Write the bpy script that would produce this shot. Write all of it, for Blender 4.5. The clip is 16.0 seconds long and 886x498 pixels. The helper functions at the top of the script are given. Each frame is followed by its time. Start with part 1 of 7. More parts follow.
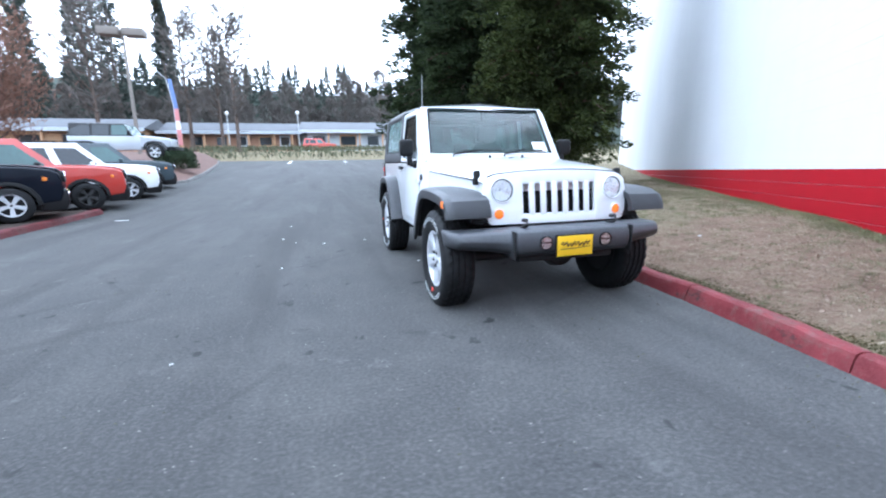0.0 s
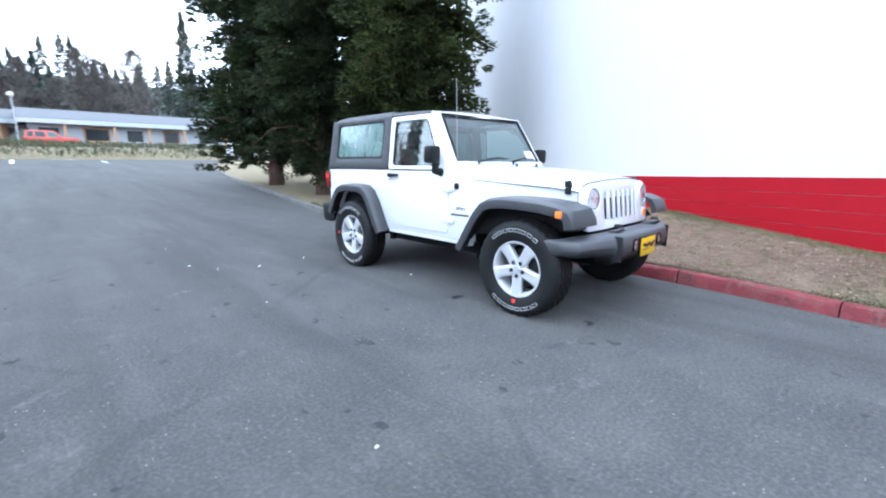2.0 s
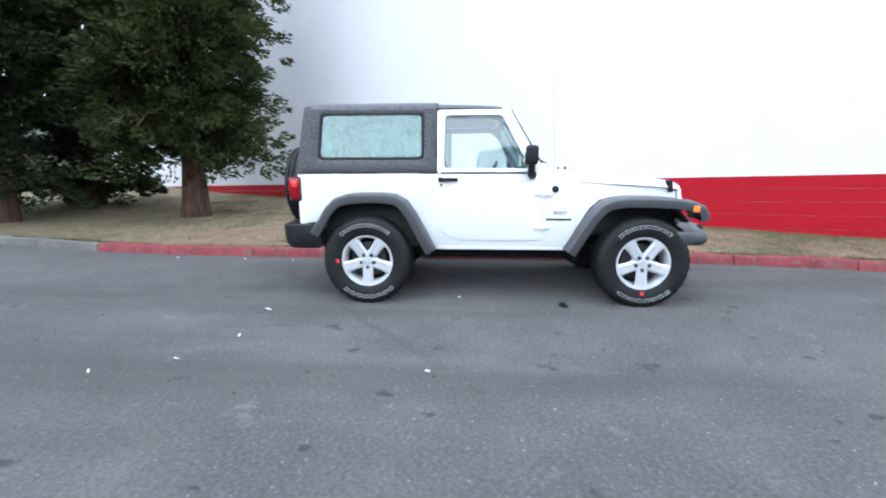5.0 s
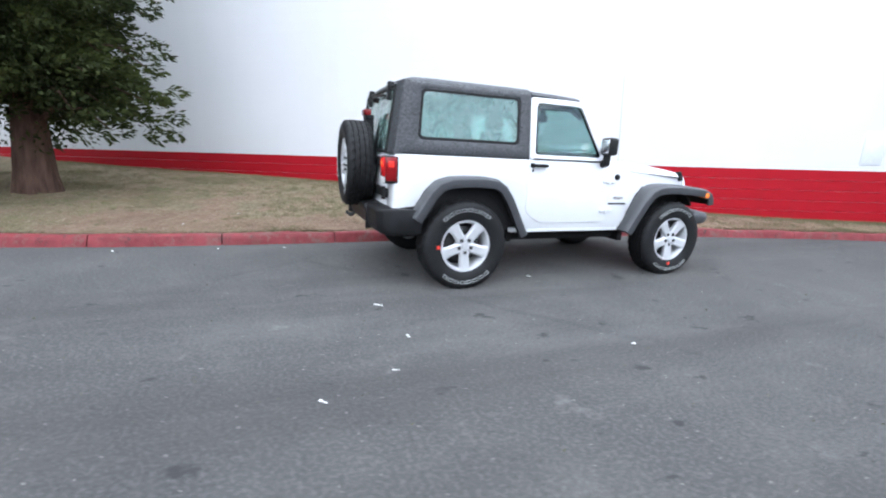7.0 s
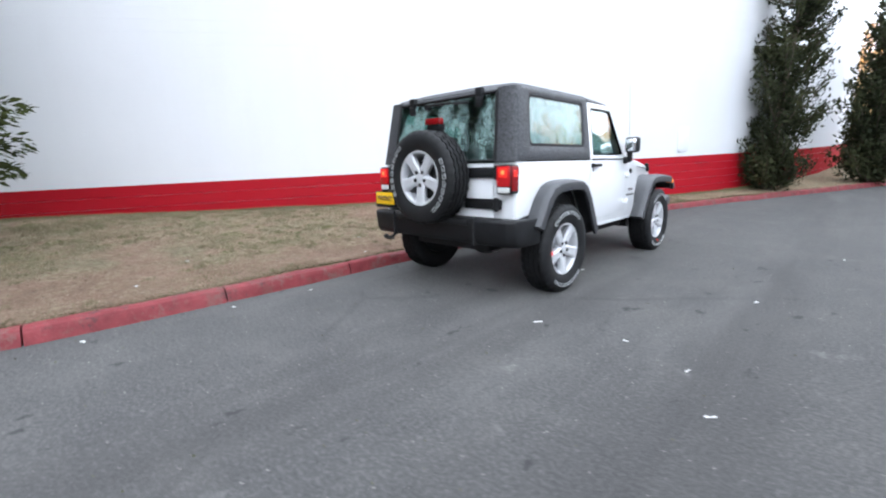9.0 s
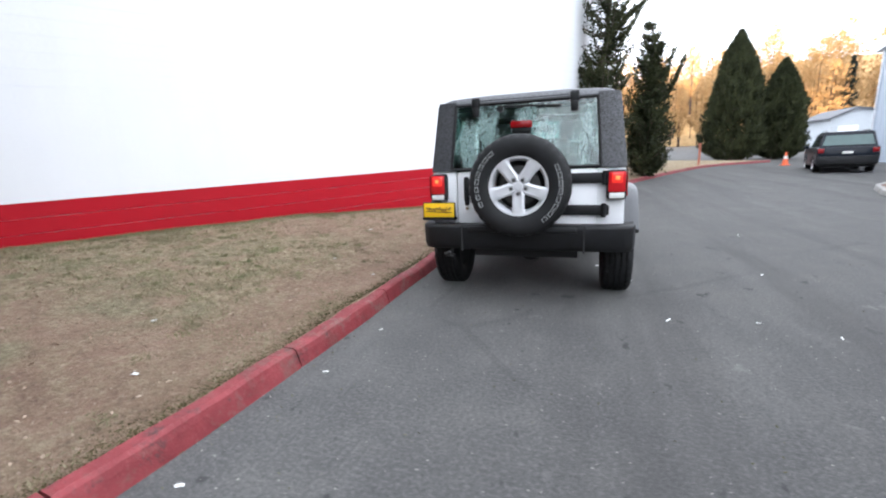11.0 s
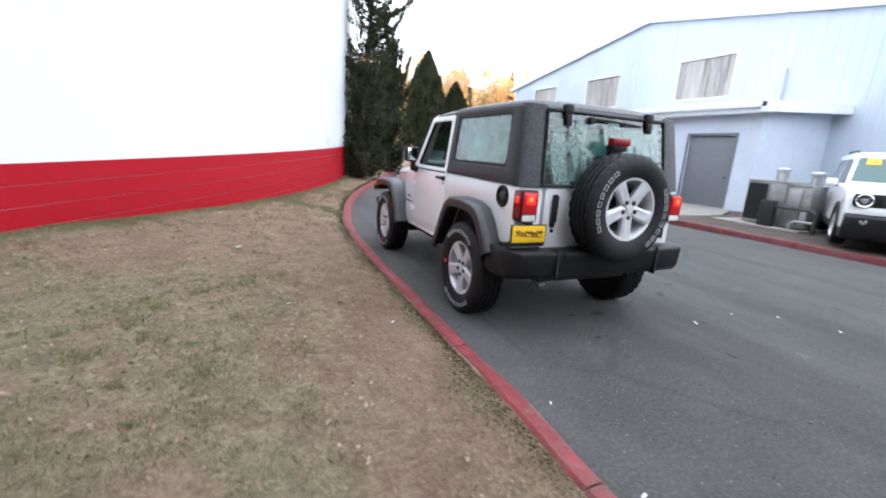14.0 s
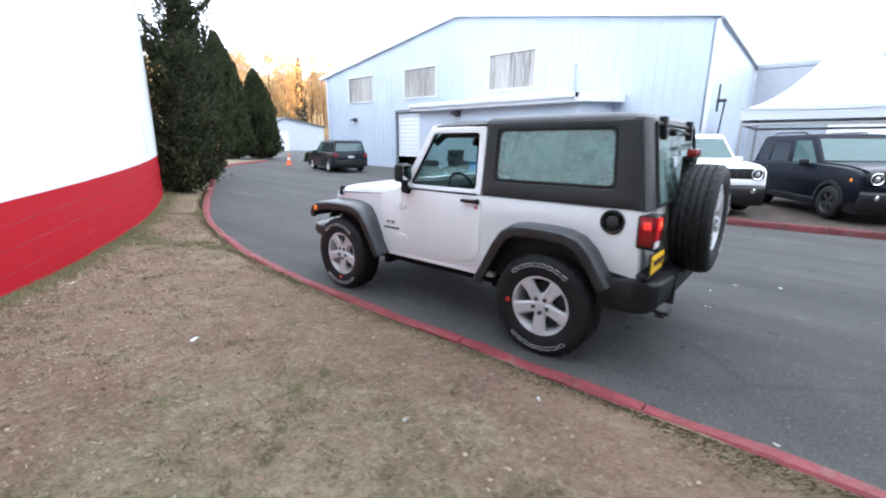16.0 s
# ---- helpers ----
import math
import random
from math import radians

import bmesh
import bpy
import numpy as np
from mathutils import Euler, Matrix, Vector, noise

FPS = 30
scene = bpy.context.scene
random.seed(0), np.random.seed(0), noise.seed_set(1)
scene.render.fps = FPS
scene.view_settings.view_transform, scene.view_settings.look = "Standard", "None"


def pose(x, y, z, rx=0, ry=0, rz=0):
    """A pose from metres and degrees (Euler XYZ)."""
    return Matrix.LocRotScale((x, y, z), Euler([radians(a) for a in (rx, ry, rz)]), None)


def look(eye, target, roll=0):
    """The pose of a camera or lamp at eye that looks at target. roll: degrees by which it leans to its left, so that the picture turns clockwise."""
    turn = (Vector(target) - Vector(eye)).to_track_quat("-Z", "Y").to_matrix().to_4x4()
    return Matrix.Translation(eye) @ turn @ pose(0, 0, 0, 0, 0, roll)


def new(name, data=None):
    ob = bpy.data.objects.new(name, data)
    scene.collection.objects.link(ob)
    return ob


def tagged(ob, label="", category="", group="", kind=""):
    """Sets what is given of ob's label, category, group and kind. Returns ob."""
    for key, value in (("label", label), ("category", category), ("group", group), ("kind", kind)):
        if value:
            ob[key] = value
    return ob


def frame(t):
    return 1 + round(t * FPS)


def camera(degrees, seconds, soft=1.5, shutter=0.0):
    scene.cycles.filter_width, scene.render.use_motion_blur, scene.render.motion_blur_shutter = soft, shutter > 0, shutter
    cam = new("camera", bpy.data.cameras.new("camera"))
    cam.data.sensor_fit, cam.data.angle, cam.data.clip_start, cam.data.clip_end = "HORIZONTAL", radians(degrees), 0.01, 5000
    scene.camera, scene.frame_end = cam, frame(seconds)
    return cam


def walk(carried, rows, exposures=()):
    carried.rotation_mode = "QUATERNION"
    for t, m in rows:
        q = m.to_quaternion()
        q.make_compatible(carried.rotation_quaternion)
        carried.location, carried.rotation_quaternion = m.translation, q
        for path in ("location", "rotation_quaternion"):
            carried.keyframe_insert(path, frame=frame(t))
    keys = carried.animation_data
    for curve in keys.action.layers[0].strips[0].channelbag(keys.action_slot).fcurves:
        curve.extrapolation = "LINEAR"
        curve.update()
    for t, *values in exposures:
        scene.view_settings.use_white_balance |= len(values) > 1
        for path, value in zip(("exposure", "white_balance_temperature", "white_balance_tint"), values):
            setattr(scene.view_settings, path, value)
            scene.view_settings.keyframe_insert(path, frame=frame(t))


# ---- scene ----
cam = camera(92.2, 16.0, 2.0, 0.4)

PATH = [
    (0, (-1.787, -4.545, 1.18), (-1.238, -2.664, 0.777), -0.8),
    (0.5, (-2.313, -4.309, 1.174), (-1.578, -2.504, 0.725), -0.7),
    (1, (-2.801, -4.014, 1.182), (-1.762, -2.345, 0.814), -0.2),
    (1.5, (-3.269, -3.635, 1.192), (-2.072, -2.084, 0.789), 0.4),
    (2, (-3.665, -3.207, 1.238), (-2.296, -1.804, 0.843), 0.1),
    (2.5, (-4.022, -2.719, 1.286), (-2.5, -1.491, 0.867), 1.0),
    (3, (-4.279, -2.152, 1.313), (-2.678, -1.041, 0.861), 1.6),
    (3.5, (-4.508, -1.506, 1.377), (-2.762, -0.662, 0.887), 1.6),
    (3.7, (-4.537, -1.241, 1.344), (-2.743, -0.498, 0.865), 0.4),
    (5.8, (-4.613, 1.251, 1.146), (-2.667, 1.028, 0.743), 3.3),
    (6, (-4.576, 1.508, 1.161), (-2.651, 1.197, 0.718), 4.3),
    (6.5, (-4.458, 2.134, 1.172), (-2.591, 1.552, 0.757), 5.2),
    (7, (-4.241, 2.73, 1.2), (-2.425, 2.023, 0.753), 2.9),
    (7.5, (-3.974, 3.305, 1.188), (-2.233, 2.402, 0.796), 3.2),
    (8, (-3.618, 3.792, 1.143), (-1.993, 2.732, 0.658), 3.1),
    (8.5, (-3.199, 4.259, 1.151), (-1.716, 2.983, 0.734), 2.9),
    (9, (-2.706, 4.653, 1.155), (-1.34, 3.244, 0.767), -1.4),
    (9.2, (-2.488, 4.775, 1.167), (-1.187, 3.294, 0.827), 0.4),
    (11.3, (-0.14, 5.535, 1.284), (0.365, 3.643, 0.88), -0.4),
    (11.5, (0.086, 5.546, 1.295), (0.515, 3.629, 0.917), 1.8),
    (12, (0.649, 5.544, 1.309), (0.792, 3.585, 0.928), 1.2),
    (12.5, (1.158, 5.393, 1.311), (1.131, 3.427, 0.941), 1.0),
    (13, (1.677, 5.183, 1.301), (1.254, 3.28, 0.854), 2.3),
    (13.5, (2.104, 4.848, 1.346), (1.553, 2.966, 0.948), 1.5),
    (14, (2.494, 4.436, 1.381), (1.702, 2.655, 0.93), 3.8),
    (14.5, (2.899, 4.001, 1.452), (1.922, 2.312, 1.014), 3.2),
    (15, (3.246, 3.531, 1.522), (2.216, 1.878, 1.068), 3.6),
    (15.5, (3.528, 3.096, 1.572), (2.151, 1.706, 1.161), 1.5),
    (16, (3.668, 2.598, 1.564), (2.181, 1.347, 1.091), 0.4),
]
walk(cam, [(t, look(eye, target, roll)) for t, eye, target, roll in PATH], 
     [(0, 2.12, 5300, 8), (2, 2.1, 5350, 8), (3.7, 2.02, 5500, 8), (6, 1.98, 5850, 9), (9.2, 1.96, 6050, 10), (11.5, 2.0, 6200, 11), (13.5, 1.94, 6150, 11), (16, 2.06, 5850, 10)])

# ---- world and sun: evening, the site in the shade of the wooded ridge ----
SUN_EL, SUN_AZ = radians(4.5), radians(-68.0)
world = bpy.data.worlds.new("evening_sky")
scene.world = world
world.use_nodes = True
wn, wl = world.node_tree.nodes, world.node_tree.links
wn.clear()
w_out = wn.new("ShaderNodeOutputWorld")
w_bg = wn.new("ShaderNodeBackground")
w_sky = wn.new("ShaderNodeTexSky")
w_sky.sky_type, w_sky.sun_disc = "NISHITA", False
w_sky.sun_elevation, w_sky.sun_rotation = SUN_EL, SUN_AZ
w_mix = wn.new("ShaderNodeMixRGB")
w_mix.inputs[0].default_value = 0.86
w_co, w_dot, w_fac, w_veil = wn.new("ShaderNodeTexCoord"), wn.new("ShaderNodeVectorMath"), wn.new("ShaderNodeMapRange"), wn.new("ShaderNodeMixRGB")
w_dot.operation = "DOT_PRODUCT"
w_dot.inputs[1].default_value = (math.sin(SUN_AZ), math.cos(SUN_AZ), 0)
w_fac.inputs["From Min"].default_value, w_fac.inputs["From Max"].default_value = -1.0, 1.0
w_veil.inputs[1].default_value = (15.4, 16.0, 17.0, 1)      # the veil away from the sunset
w_veil.inputs[2].default_value = (17.6, 18.2, 19.2, 1)    # and towards it
wl.new(w_co.outputs["Generated"], w_dot.inputs[0])
wl.new(w_dot.outputs["Value"], w_fac.inputs["Value"])
wl.new(w_fac.outputs[0], w_veil.inputs[0])
wl.new(w_veil.outputs[0], w_mix.inputs[2])
wl.new(w_sky.outputs[0], w_mix.inputs[1])
wl.new(w_mix.outputs[0], w_bg.inputs[0])
w_bg.inputs[1].default_value = 0.065
wl.new(w_bg.outputs[0], w_out.inputs[0])
sun_data = bpy.data.lights.new("sun", "SUN")
sun_data.energy, sun_data.angle, sun_data.color = 11.0, radians(0.5), (1.0, 0.62, 0.30)
sun = new("sun", sun_data)
sun.matrix_world = look((0, 0, 60), (0 - 100 * math.sin(SUN_AZ), -100 * math.cos(SUN_AZ), 60 - 100 * math.tan(SUN_EL)))

# ---- materials ----
def rgb(c):
    return (*c, 1) if len(c) == 3 else c


class Nodes:
    """A small builder round one node material."""

    def __init__(self, name):
        self.m = bpy.data.materials.new(name)
        self.m.use_nodes = True
        self.t = self.m.node_tree
        self.b = self.t.nodes["Principled BSDF"]
        self.co = self.t.nodes.new("ShaderNodeTexCoord").outputs["Object"]

    def add(self, kind, **inputs):
        n = self.t.nodes.new(kind)
        for k, v in inputs.items():
            self.put(n.inputs[k.replace("_", " ")], v)
        return n

    def put(self, socket, v):
        if isinstance(v, bpy.types.NodeSocket):
            self.t.links.new(v, socket)
        else:
            socket.default_value = v

    def noise(self, scale, detail=4.0, rough=0.55, co=None):
        return self.add("ShaderNodeTexNoise", Vector=co or self.co, Scale=scale, Detail=detail, Roughness=rough).outputs["Fac"]

    def ramp(self, fac, stops):
        n = self.add("ShaderNodeValToRGB", Fac=fac)
        e = n.color_ramp.elements
        while len(e) < len(stops):
            e.new(0.5)
        for k, (p, c) in zip(e, stops):
            k.position, k.color = p, rgb(c)
        return n.outputs["Color"]

    def mix(self, fac, a, b, how="MIX"):
        n = self.t.nodes.new("ShaderNodeMixRGB")
        n.blend_type = how
        for s, v in zip(n.inputs, (fac, a, b)):
            self.put(s, rgb(v) if isinstance(v, tuple) else v)
        return n.outputs[0]

    def math(self, op, a, b=0.0):
        n = self.t.nodes.new("ShaderNodeMath")
        n.operation = op
        self.put(n.inputs[0], a), self.put(n.inputs[1], b)
        return n.outputs[0]

    def stretch(self, x, y, z):
        n = self.add("ShaderNodeMapping", Vector=self.co)
        n.inputs["Scale"].default_value = (x, y, z)
        return n.outputs[0]

    def bump(self, height, strength=0.3, distance=0.01):
        n = self.add("ShaderNodeBump", Height=height, Strength=strength, Distance=distance)
        self.put(self.b.inputs["Normal"], n.outputs[0])

    def set(self, **kw):
        for k, v in kw.items():
            s = self.b.inputs[k.replace("_", " ")]
            self.put(s, rgb(v) if isinstance(v, tuple) else v)
        return self.m


def plain(name, color, rough=0.5, metal=0.0, var=0.12, scale=12.0, bump=0.0, coat=0.0):
    """One colour with slight soiling at two scales."""
    n = Nodes(name)
    f = n.math("ADD", n.math("MULTIPLY", n.noise(scale), 0.6), n.math("MULTIPLY", n.noise(scale * 7), 0.4))
    lo = tuple(c * (1 - var) for c in color)
    hi = tuple(min(1, c * (1 + var)) for c in color)
    col = n.ramp(f, [(0.35, lo), (0.65, hi)])
    if bump:
        n.bump(n.noise(scale * 9, 3), bump, 0.004)
    r = n.math("ADD", n.math("MULTIPLY", n.noise(scale * 2), 0.14), rough - 0.07)
    return n.set(Base_Color=col, Roughness=r, Metallic=metal, Coat_Weight=coat)


def asphalt():
    n = Nodes("asphalt")
    big, mid, fine, grit = n.noise(0.22, 5, 0.6), n.noise(1.3, 7, 0.7), n.noise(48, 4, 0.75), n.noise(170, 2, 0.6)
    base = n.ramp(big, [(0.32, (0.072, 0.073, 0.077)), (0.52, (0.098, 0.099, 0.101)), (0.7, (0.128, 0.127, 0.126))])
    base = n.mix(0.6, base, n.ramp(mid, [(0.32, (0.046, 0.047, 0.051)), (0.5, (0.096, 0.097, 0.099)), (0.68, (0.165, 0.164, 0.162))]))
    worn = n.noise(1.1, 5, 0.6, n.stretch(1.0, 0.22, 1))
    base = n.mix(n.ramp(worn, [(0.54, (0, 0, 0)), (0.68, (0.6, 0.6, 0.6))]), base, (0.165, 0.166, 0.168))
    base = n.mix(0.46, base, n.ramp(fine, [(0.3, (0.030, 0.031, 0.034)), (0.52, (0.097, 0.098, 0.101)), (0.72, (0.22, 0.22, 0.22))]))
    spots = n.noise(5.5, 3, 0.6, n.stretch(1.0, 0.6, 1))
    base = n.mix(n.ramp(spots, [(0.66, (0, 0, 0)), (0.70, (0.7, 0.7, 0.7))]), base, (0.036, 0.037, 0.041))
    pale = n.noise(3.1, 6, 0.7)
    base = n.mix(n.ramp(pale, [(0.62, (0, 0, 0)), (0.72, (0.55, 0.55, 0.55))]), base, (0.21, 0.21, 0.212))
    v = n.add("ShaderNodeTexVoronoi", Vector=n.co, Scale=24.0)
    chips = n.math("LESS_THAN", v.outputs["Distance"], 0.13)
    pick = n.math("GREATER_THAN", n.noise(24.0, 0), 0.62)
    base = n.mix(n.math("MULTIPLY", n.math("MULTIPLY", chips, pick), 0.6), base, (0.40, 0.39, 0.375))
    c = n.add("ShaderNodeTexVoronoi", Vector=n.mix(0.12, n.co, n.add("ShaderNodeTexNoise", Vector=n.co, Scale=1.4).outputs["Color"]), Scale=0.33)
    c.feature = "DISTANCE_TO_EDGE"
    crack = n.math("MULTIPLY", n.math("LESS_THAN", c.outputs["Distance"], 0.008), n.math("GREATER_THAN", n.noise(0.6, 2), 0.5))
    base = n.mix(n.math("MULTIPLY", crack, 0.16), base, (0.03, 0.03, 0.034))
    n.bump(n.math("ADD", n.math("ADD", n.math("MULTIPLY", fine, 0.6), n.math("MULTIPLY", grit, 0.7)), n.math("MULTIPLY", mid, 2.5)), 0.5, 0.008)
    tracks = n.noise(0.8, 4, 0.6, n.stretch(1.3, 0.10, 1))
    base = n.mix(n.ramp(tracks, [(0.50, (0, 0, 0)), (0.66, (0.42, 0.42, 0.42))]), base, (0.050, 0.050, 0.052))
    base = n.mix(1.0, base, (0.90, 0.88, 0.842), "MULTIPLY")
    return n.set(Base_Color=base, Roughness=n.ramp(mid, [(0.3, (0.7, 0.7, 0.7)), (0.7, (0.9, 0.9, 0.9))]), Specular_IOR_Level=0.12, Diffuse_Roughness=1.0)


# trodden bare patches of the verge: middle and half widths
BARE = ((2.4, -1.9, 1.7, 2.7), (1.5, 1.4, .85, 4.2), (2.0, 4.5, 1.1, 1.1), (3.2, 3.6, .8, .6), (3.6, -.3, .7, .8), (.9, -5.5, 1.0, 1.8))


def verge_soil():
    """Trodden earth in broad bare patches, straw-coloured turf and greener grass between."""
    n = Nodes("worn_grass_soil")
    big, mid, small, fine = n.noise(0.5, 5, 0.6), n.noise(2.2, 6, 0.65), n.noise(13, 6, 0.75), n.noise(48, 5, 0.8)
    earth = n.ramp(mid, [(0.3, (0.18, 0.108, 0.078)), (0.5, (0.275, 0.170, 0.124)), (0.68, (0.385, 0.258, 0.195))])
    turf = n.ramp(small, [(0.32, (0.160, 0.132, 0.076)), (0.5, (0.300, 0.246, 0.152)), (0.68, (0.47, 0.395, 0.27))])
    lush = n.ramp(small, [(0.32, (0.105, 0.112, 0.060)), (0.5, (0.19, 0.197, 0.112)), (0.68, (0.31, 0.305, 0.19))])
    wob = n.add("ShaderNodeMixRGB", Fac=1.0)
    wob.blend_type = "ADD"
    n.put(wob.inputs[1], n.co)
    n.put(wob.inputs[2], n.mix(1.0, n.add("ShaderNodeTexNoise", Vector=n.co, Scale=1.1, Detail=5.0).outputs["Color"], (1.6, 1.6, 0), "MULTIPLY"))

    def patch(x, y, rx, ry):
        """1 in the middle of a ragged patch, 0 at its rim."""
        d = n.add("ShaderNodeMapping", Vector=wob.outputs[0])
        d.inputs["Location"].default_value = (-(x + .8) / rx, -(y + .8) / ry, 0)
        d.inputs["Scale"].default_value = (1 / rx, 1 / ry, 0)
        g = n.add("ShaderNodeVectorMath", Vector=d.outputs[0])
        g.operation = "LENGTH"
        return n.ramp(g.outputs["Value"], [(0.6, (1, 1, 1)), (1.05, (0, 0, 0))])

    bare = patch(*BARE[0])
    for p in BARE[1:]:
        bare = n.mix(1.0, bare, patch(*p), "LIGHTEN")
    broken = n.ramp(n.math("ADD", n.math("MULTIPLY", n.noise(4.4, 6, 0.7), 0.55), n.math("MULTIPLY", small, 0.45)), [(0.42, (1, 1, 1)), (0.60, (0.22, 0.22, 0.22))])
    col = n.mix(n.mix(1.0, bare, broken, "MULTIPLY"), turf, earth)
    col = n.mix(n.ramp(n.noise(3.6, 7, 0.75), [(0.48, (0, 0, 0)), (0.60, (0.7, 0.7, 0.7))]), col, earth)
    green = n.ramp(n.noise(1.7, 7, 0.75), [(0.44, (0, 0, 0)), (0.60, (0.72, 0.72, 0.72))])
    shade = n.add("ShaderNodeMapRange", Value=n.add("ShaderNodeSeparateXYZ", Vector=n.co).outputs[1])
    shade.inputs["From Min"].default_value, shade.inputs["From Max"].default_value = 5.0, 10.0      # greener under the cedars
    green = n.mix(n.math("MULTIPLY", shade.outputs[0], 0.8), green, (0.8, 0.8, 0.8))
    green = n.mix(1.0, green, n.mix(bare, (1, 1, 1), (0.22, 0.22, 0.22)), "MULTIPLY")
    col = n.mix(green, col, lush)
    moss = n.ramp(n.noise(0.9, 6, 0.7), [(0.56, (0, 0, 0)), (0.68, (0.5, 0.5, 0.5))])
    col = n.mix(n.mix(1.0, moss, n.mix(bare, (1, 1, 1), (0.1, 0.1, 0.1)), "MULTIPLY"), col, (0.24, 0.21, 0.075))
    dark = n.ramp(n.noise(5.3, 6, 0.75), [(0.58, (0, 0, 0)), (0.70, (0.55, 0.55, 0.55))])
    col = n.mix(dark, col, (0.085, 0.058, 0.044))
    pale = n.ramp(n.noise(7.7, 6, 0.75), [(0.60, (0, 0, 0)), (0.72, (0.5, 0.5, 0.5))])
    col = n.mix(pale, col, (0.36, 0.31, 0.25))
    clods = n.noise(22, 5, 0.75)
    col = n.mix(n.ramp(clods, [(0.54, (0, 0, 0)), (0.66, (0.6, 0.6, 0.6))]), col, (0.095, 0.064, 0.045))
    col = n.mix(n.ramp(clods, [(0.34, (0.5, 0.5, 0.5)), (0.44, (0, 0, 0))]), col, (0.46, 0.37, 0.27))
    col = n.mix(0.3, col, n.ramp(fine, [(0.34, (0.07, 0.047, 0.034)), (0.5, (0.27, 0.19, 0.14)), (0.70, (0.58, 0.47, 0.36))]))
    n.bump(n.math("ADD", fine, n.math("MULTIPLY", small, 2.2)), 1.0, 0.03)
    return n.set(Base_Color=col, Roughness=0.95, Specular_IOR_Level=0.12)


def island_tint(name, lo, mid, hi, rough=0.75, trans=0.0, spec=0.25):
    """Leaves or blades, each island of the mesh in a tint of its own."""
    n = Nodes(name)
    r = n.add("ShaderNodeNewGeometry").outputs["Random Per Island"]
    col = n.ramp(r, [(0.0, lo), (0.55, mid), (1.0, hi)])
    col = n.mix(0.5, col, n.ramp(n.noise(0.9, 3), [(0.35, lo), (0.65, hi)]))
    n.set(Base_Color=col, Roughness=rough, Specular_IOR_Level=spec)
    if trans:
        tr = n.add("ShaderNodeBsdfTranslucent", Color=col)
        mx = n.add("ShaderNodeMixShader", Fac=trans)
        n.t.links.new(n.b.outputs[0], mx.inputs[1]), n.t.links.new(tr.outputs[0], mx.inputs[2])
        n.t.links.new(mx.outputs[0], n.t.nodes["Material Output"].inputs[0])
    return n.m


def bark(name, lo, hi):
    n = Nodes(name)
    f = n.noise(9, 6, 0.7, n.stretch(1, 1, 0.18))
    n.bump(f, 0.9, 0.03)
    return n.set(Base_Color=n.ramp(f, [(0.3, lo), (0.7, hi)]), Roughness=0.95, Specular_IOR_Level=0.1)


def painted_block(name, color, dirt, low_dirt=0.2):
    n = Nodes(name)
    big, fine = n.noise(0.5, 5), n.noise(26, 4, 0.7)
    runs = n.noise(1.6, 4, 0.6, n.stretch(1.5, 1.5, 0.12))
    col = n.mix(n.math("MULTIPLY", n.ramp(runs, [(0.45, (0, 0, 0)), (0.8, (1, 1, 1))]), low_dirt), color, dirt)
    col = n.mix(0.25, col, n.ramp(big, [(0.3, tuple(c * 0.82 for c in color)), (0.7, color)]))
    n.bump(fine, 0.35, 0.006)
    return n.set(Base_Color=col, Roughness=0.7, Specular_IOR_Level=0.2)


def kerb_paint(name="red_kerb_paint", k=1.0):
    """Brittle red paint on rough concrete: faded, scuffed, with earth rubbed into it. k: factor on all its tones."""
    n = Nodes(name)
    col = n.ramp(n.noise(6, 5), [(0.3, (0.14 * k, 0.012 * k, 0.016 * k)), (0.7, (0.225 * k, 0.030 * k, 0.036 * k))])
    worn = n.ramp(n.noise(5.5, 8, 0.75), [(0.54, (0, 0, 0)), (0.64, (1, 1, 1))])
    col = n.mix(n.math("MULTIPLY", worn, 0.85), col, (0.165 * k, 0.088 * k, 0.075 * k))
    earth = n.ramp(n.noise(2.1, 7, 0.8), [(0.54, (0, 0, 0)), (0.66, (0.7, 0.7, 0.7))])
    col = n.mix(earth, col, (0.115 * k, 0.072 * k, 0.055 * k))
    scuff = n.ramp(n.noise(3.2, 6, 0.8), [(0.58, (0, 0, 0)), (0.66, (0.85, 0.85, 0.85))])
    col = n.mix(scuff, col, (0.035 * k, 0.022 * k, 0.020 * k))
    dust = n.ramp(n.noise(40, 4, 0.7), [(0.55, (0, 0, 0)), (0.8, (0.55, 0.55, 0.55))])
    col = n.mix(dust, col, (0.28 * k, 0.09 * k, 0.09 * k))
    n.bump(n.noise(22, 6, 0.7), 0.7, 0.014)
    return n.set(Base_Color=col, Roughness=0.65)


def concrete(name="concrete", lo=(0.17, 0.165, 0.155), hi=(0.31, 0.30, 0.285)):
    n = Nodes(name)
    f = n.math("ADD", n.math("MULTIPLY", n.noise(2.2, 5), 0.6), n.math("MULTIPLY", n.noise(45, 4, 0.7), 0.4))
    n.bump(n.noise(60, 4, 0.7), 0.4, 0.006)
    return n.set(Base_Color=n.ramp(f, [(0.35, lo), (0.65, hi)]), Roughness=0.88)


def car_paint(name, color, dust=0.06, coat=0.8, spec=0.5):
    n = Nodes(name)
    f = n.noise(5, 5)
    d = n.math("MULTIPLY", n.ramp(f, [(0.4, (0, 0, 0)), (0.8, (1, 1, 1))]), dust)
    n.bump(n.noise(900, 1), 0.02, 0.001)
    return n.set(Base_Color=n.mix(d, color, (0.3, 0.28, 0.25)), Roughness=0.32, Coat_Weight=coat, Coat_Roughness=0.05, Specular_IOR_Level=spec)


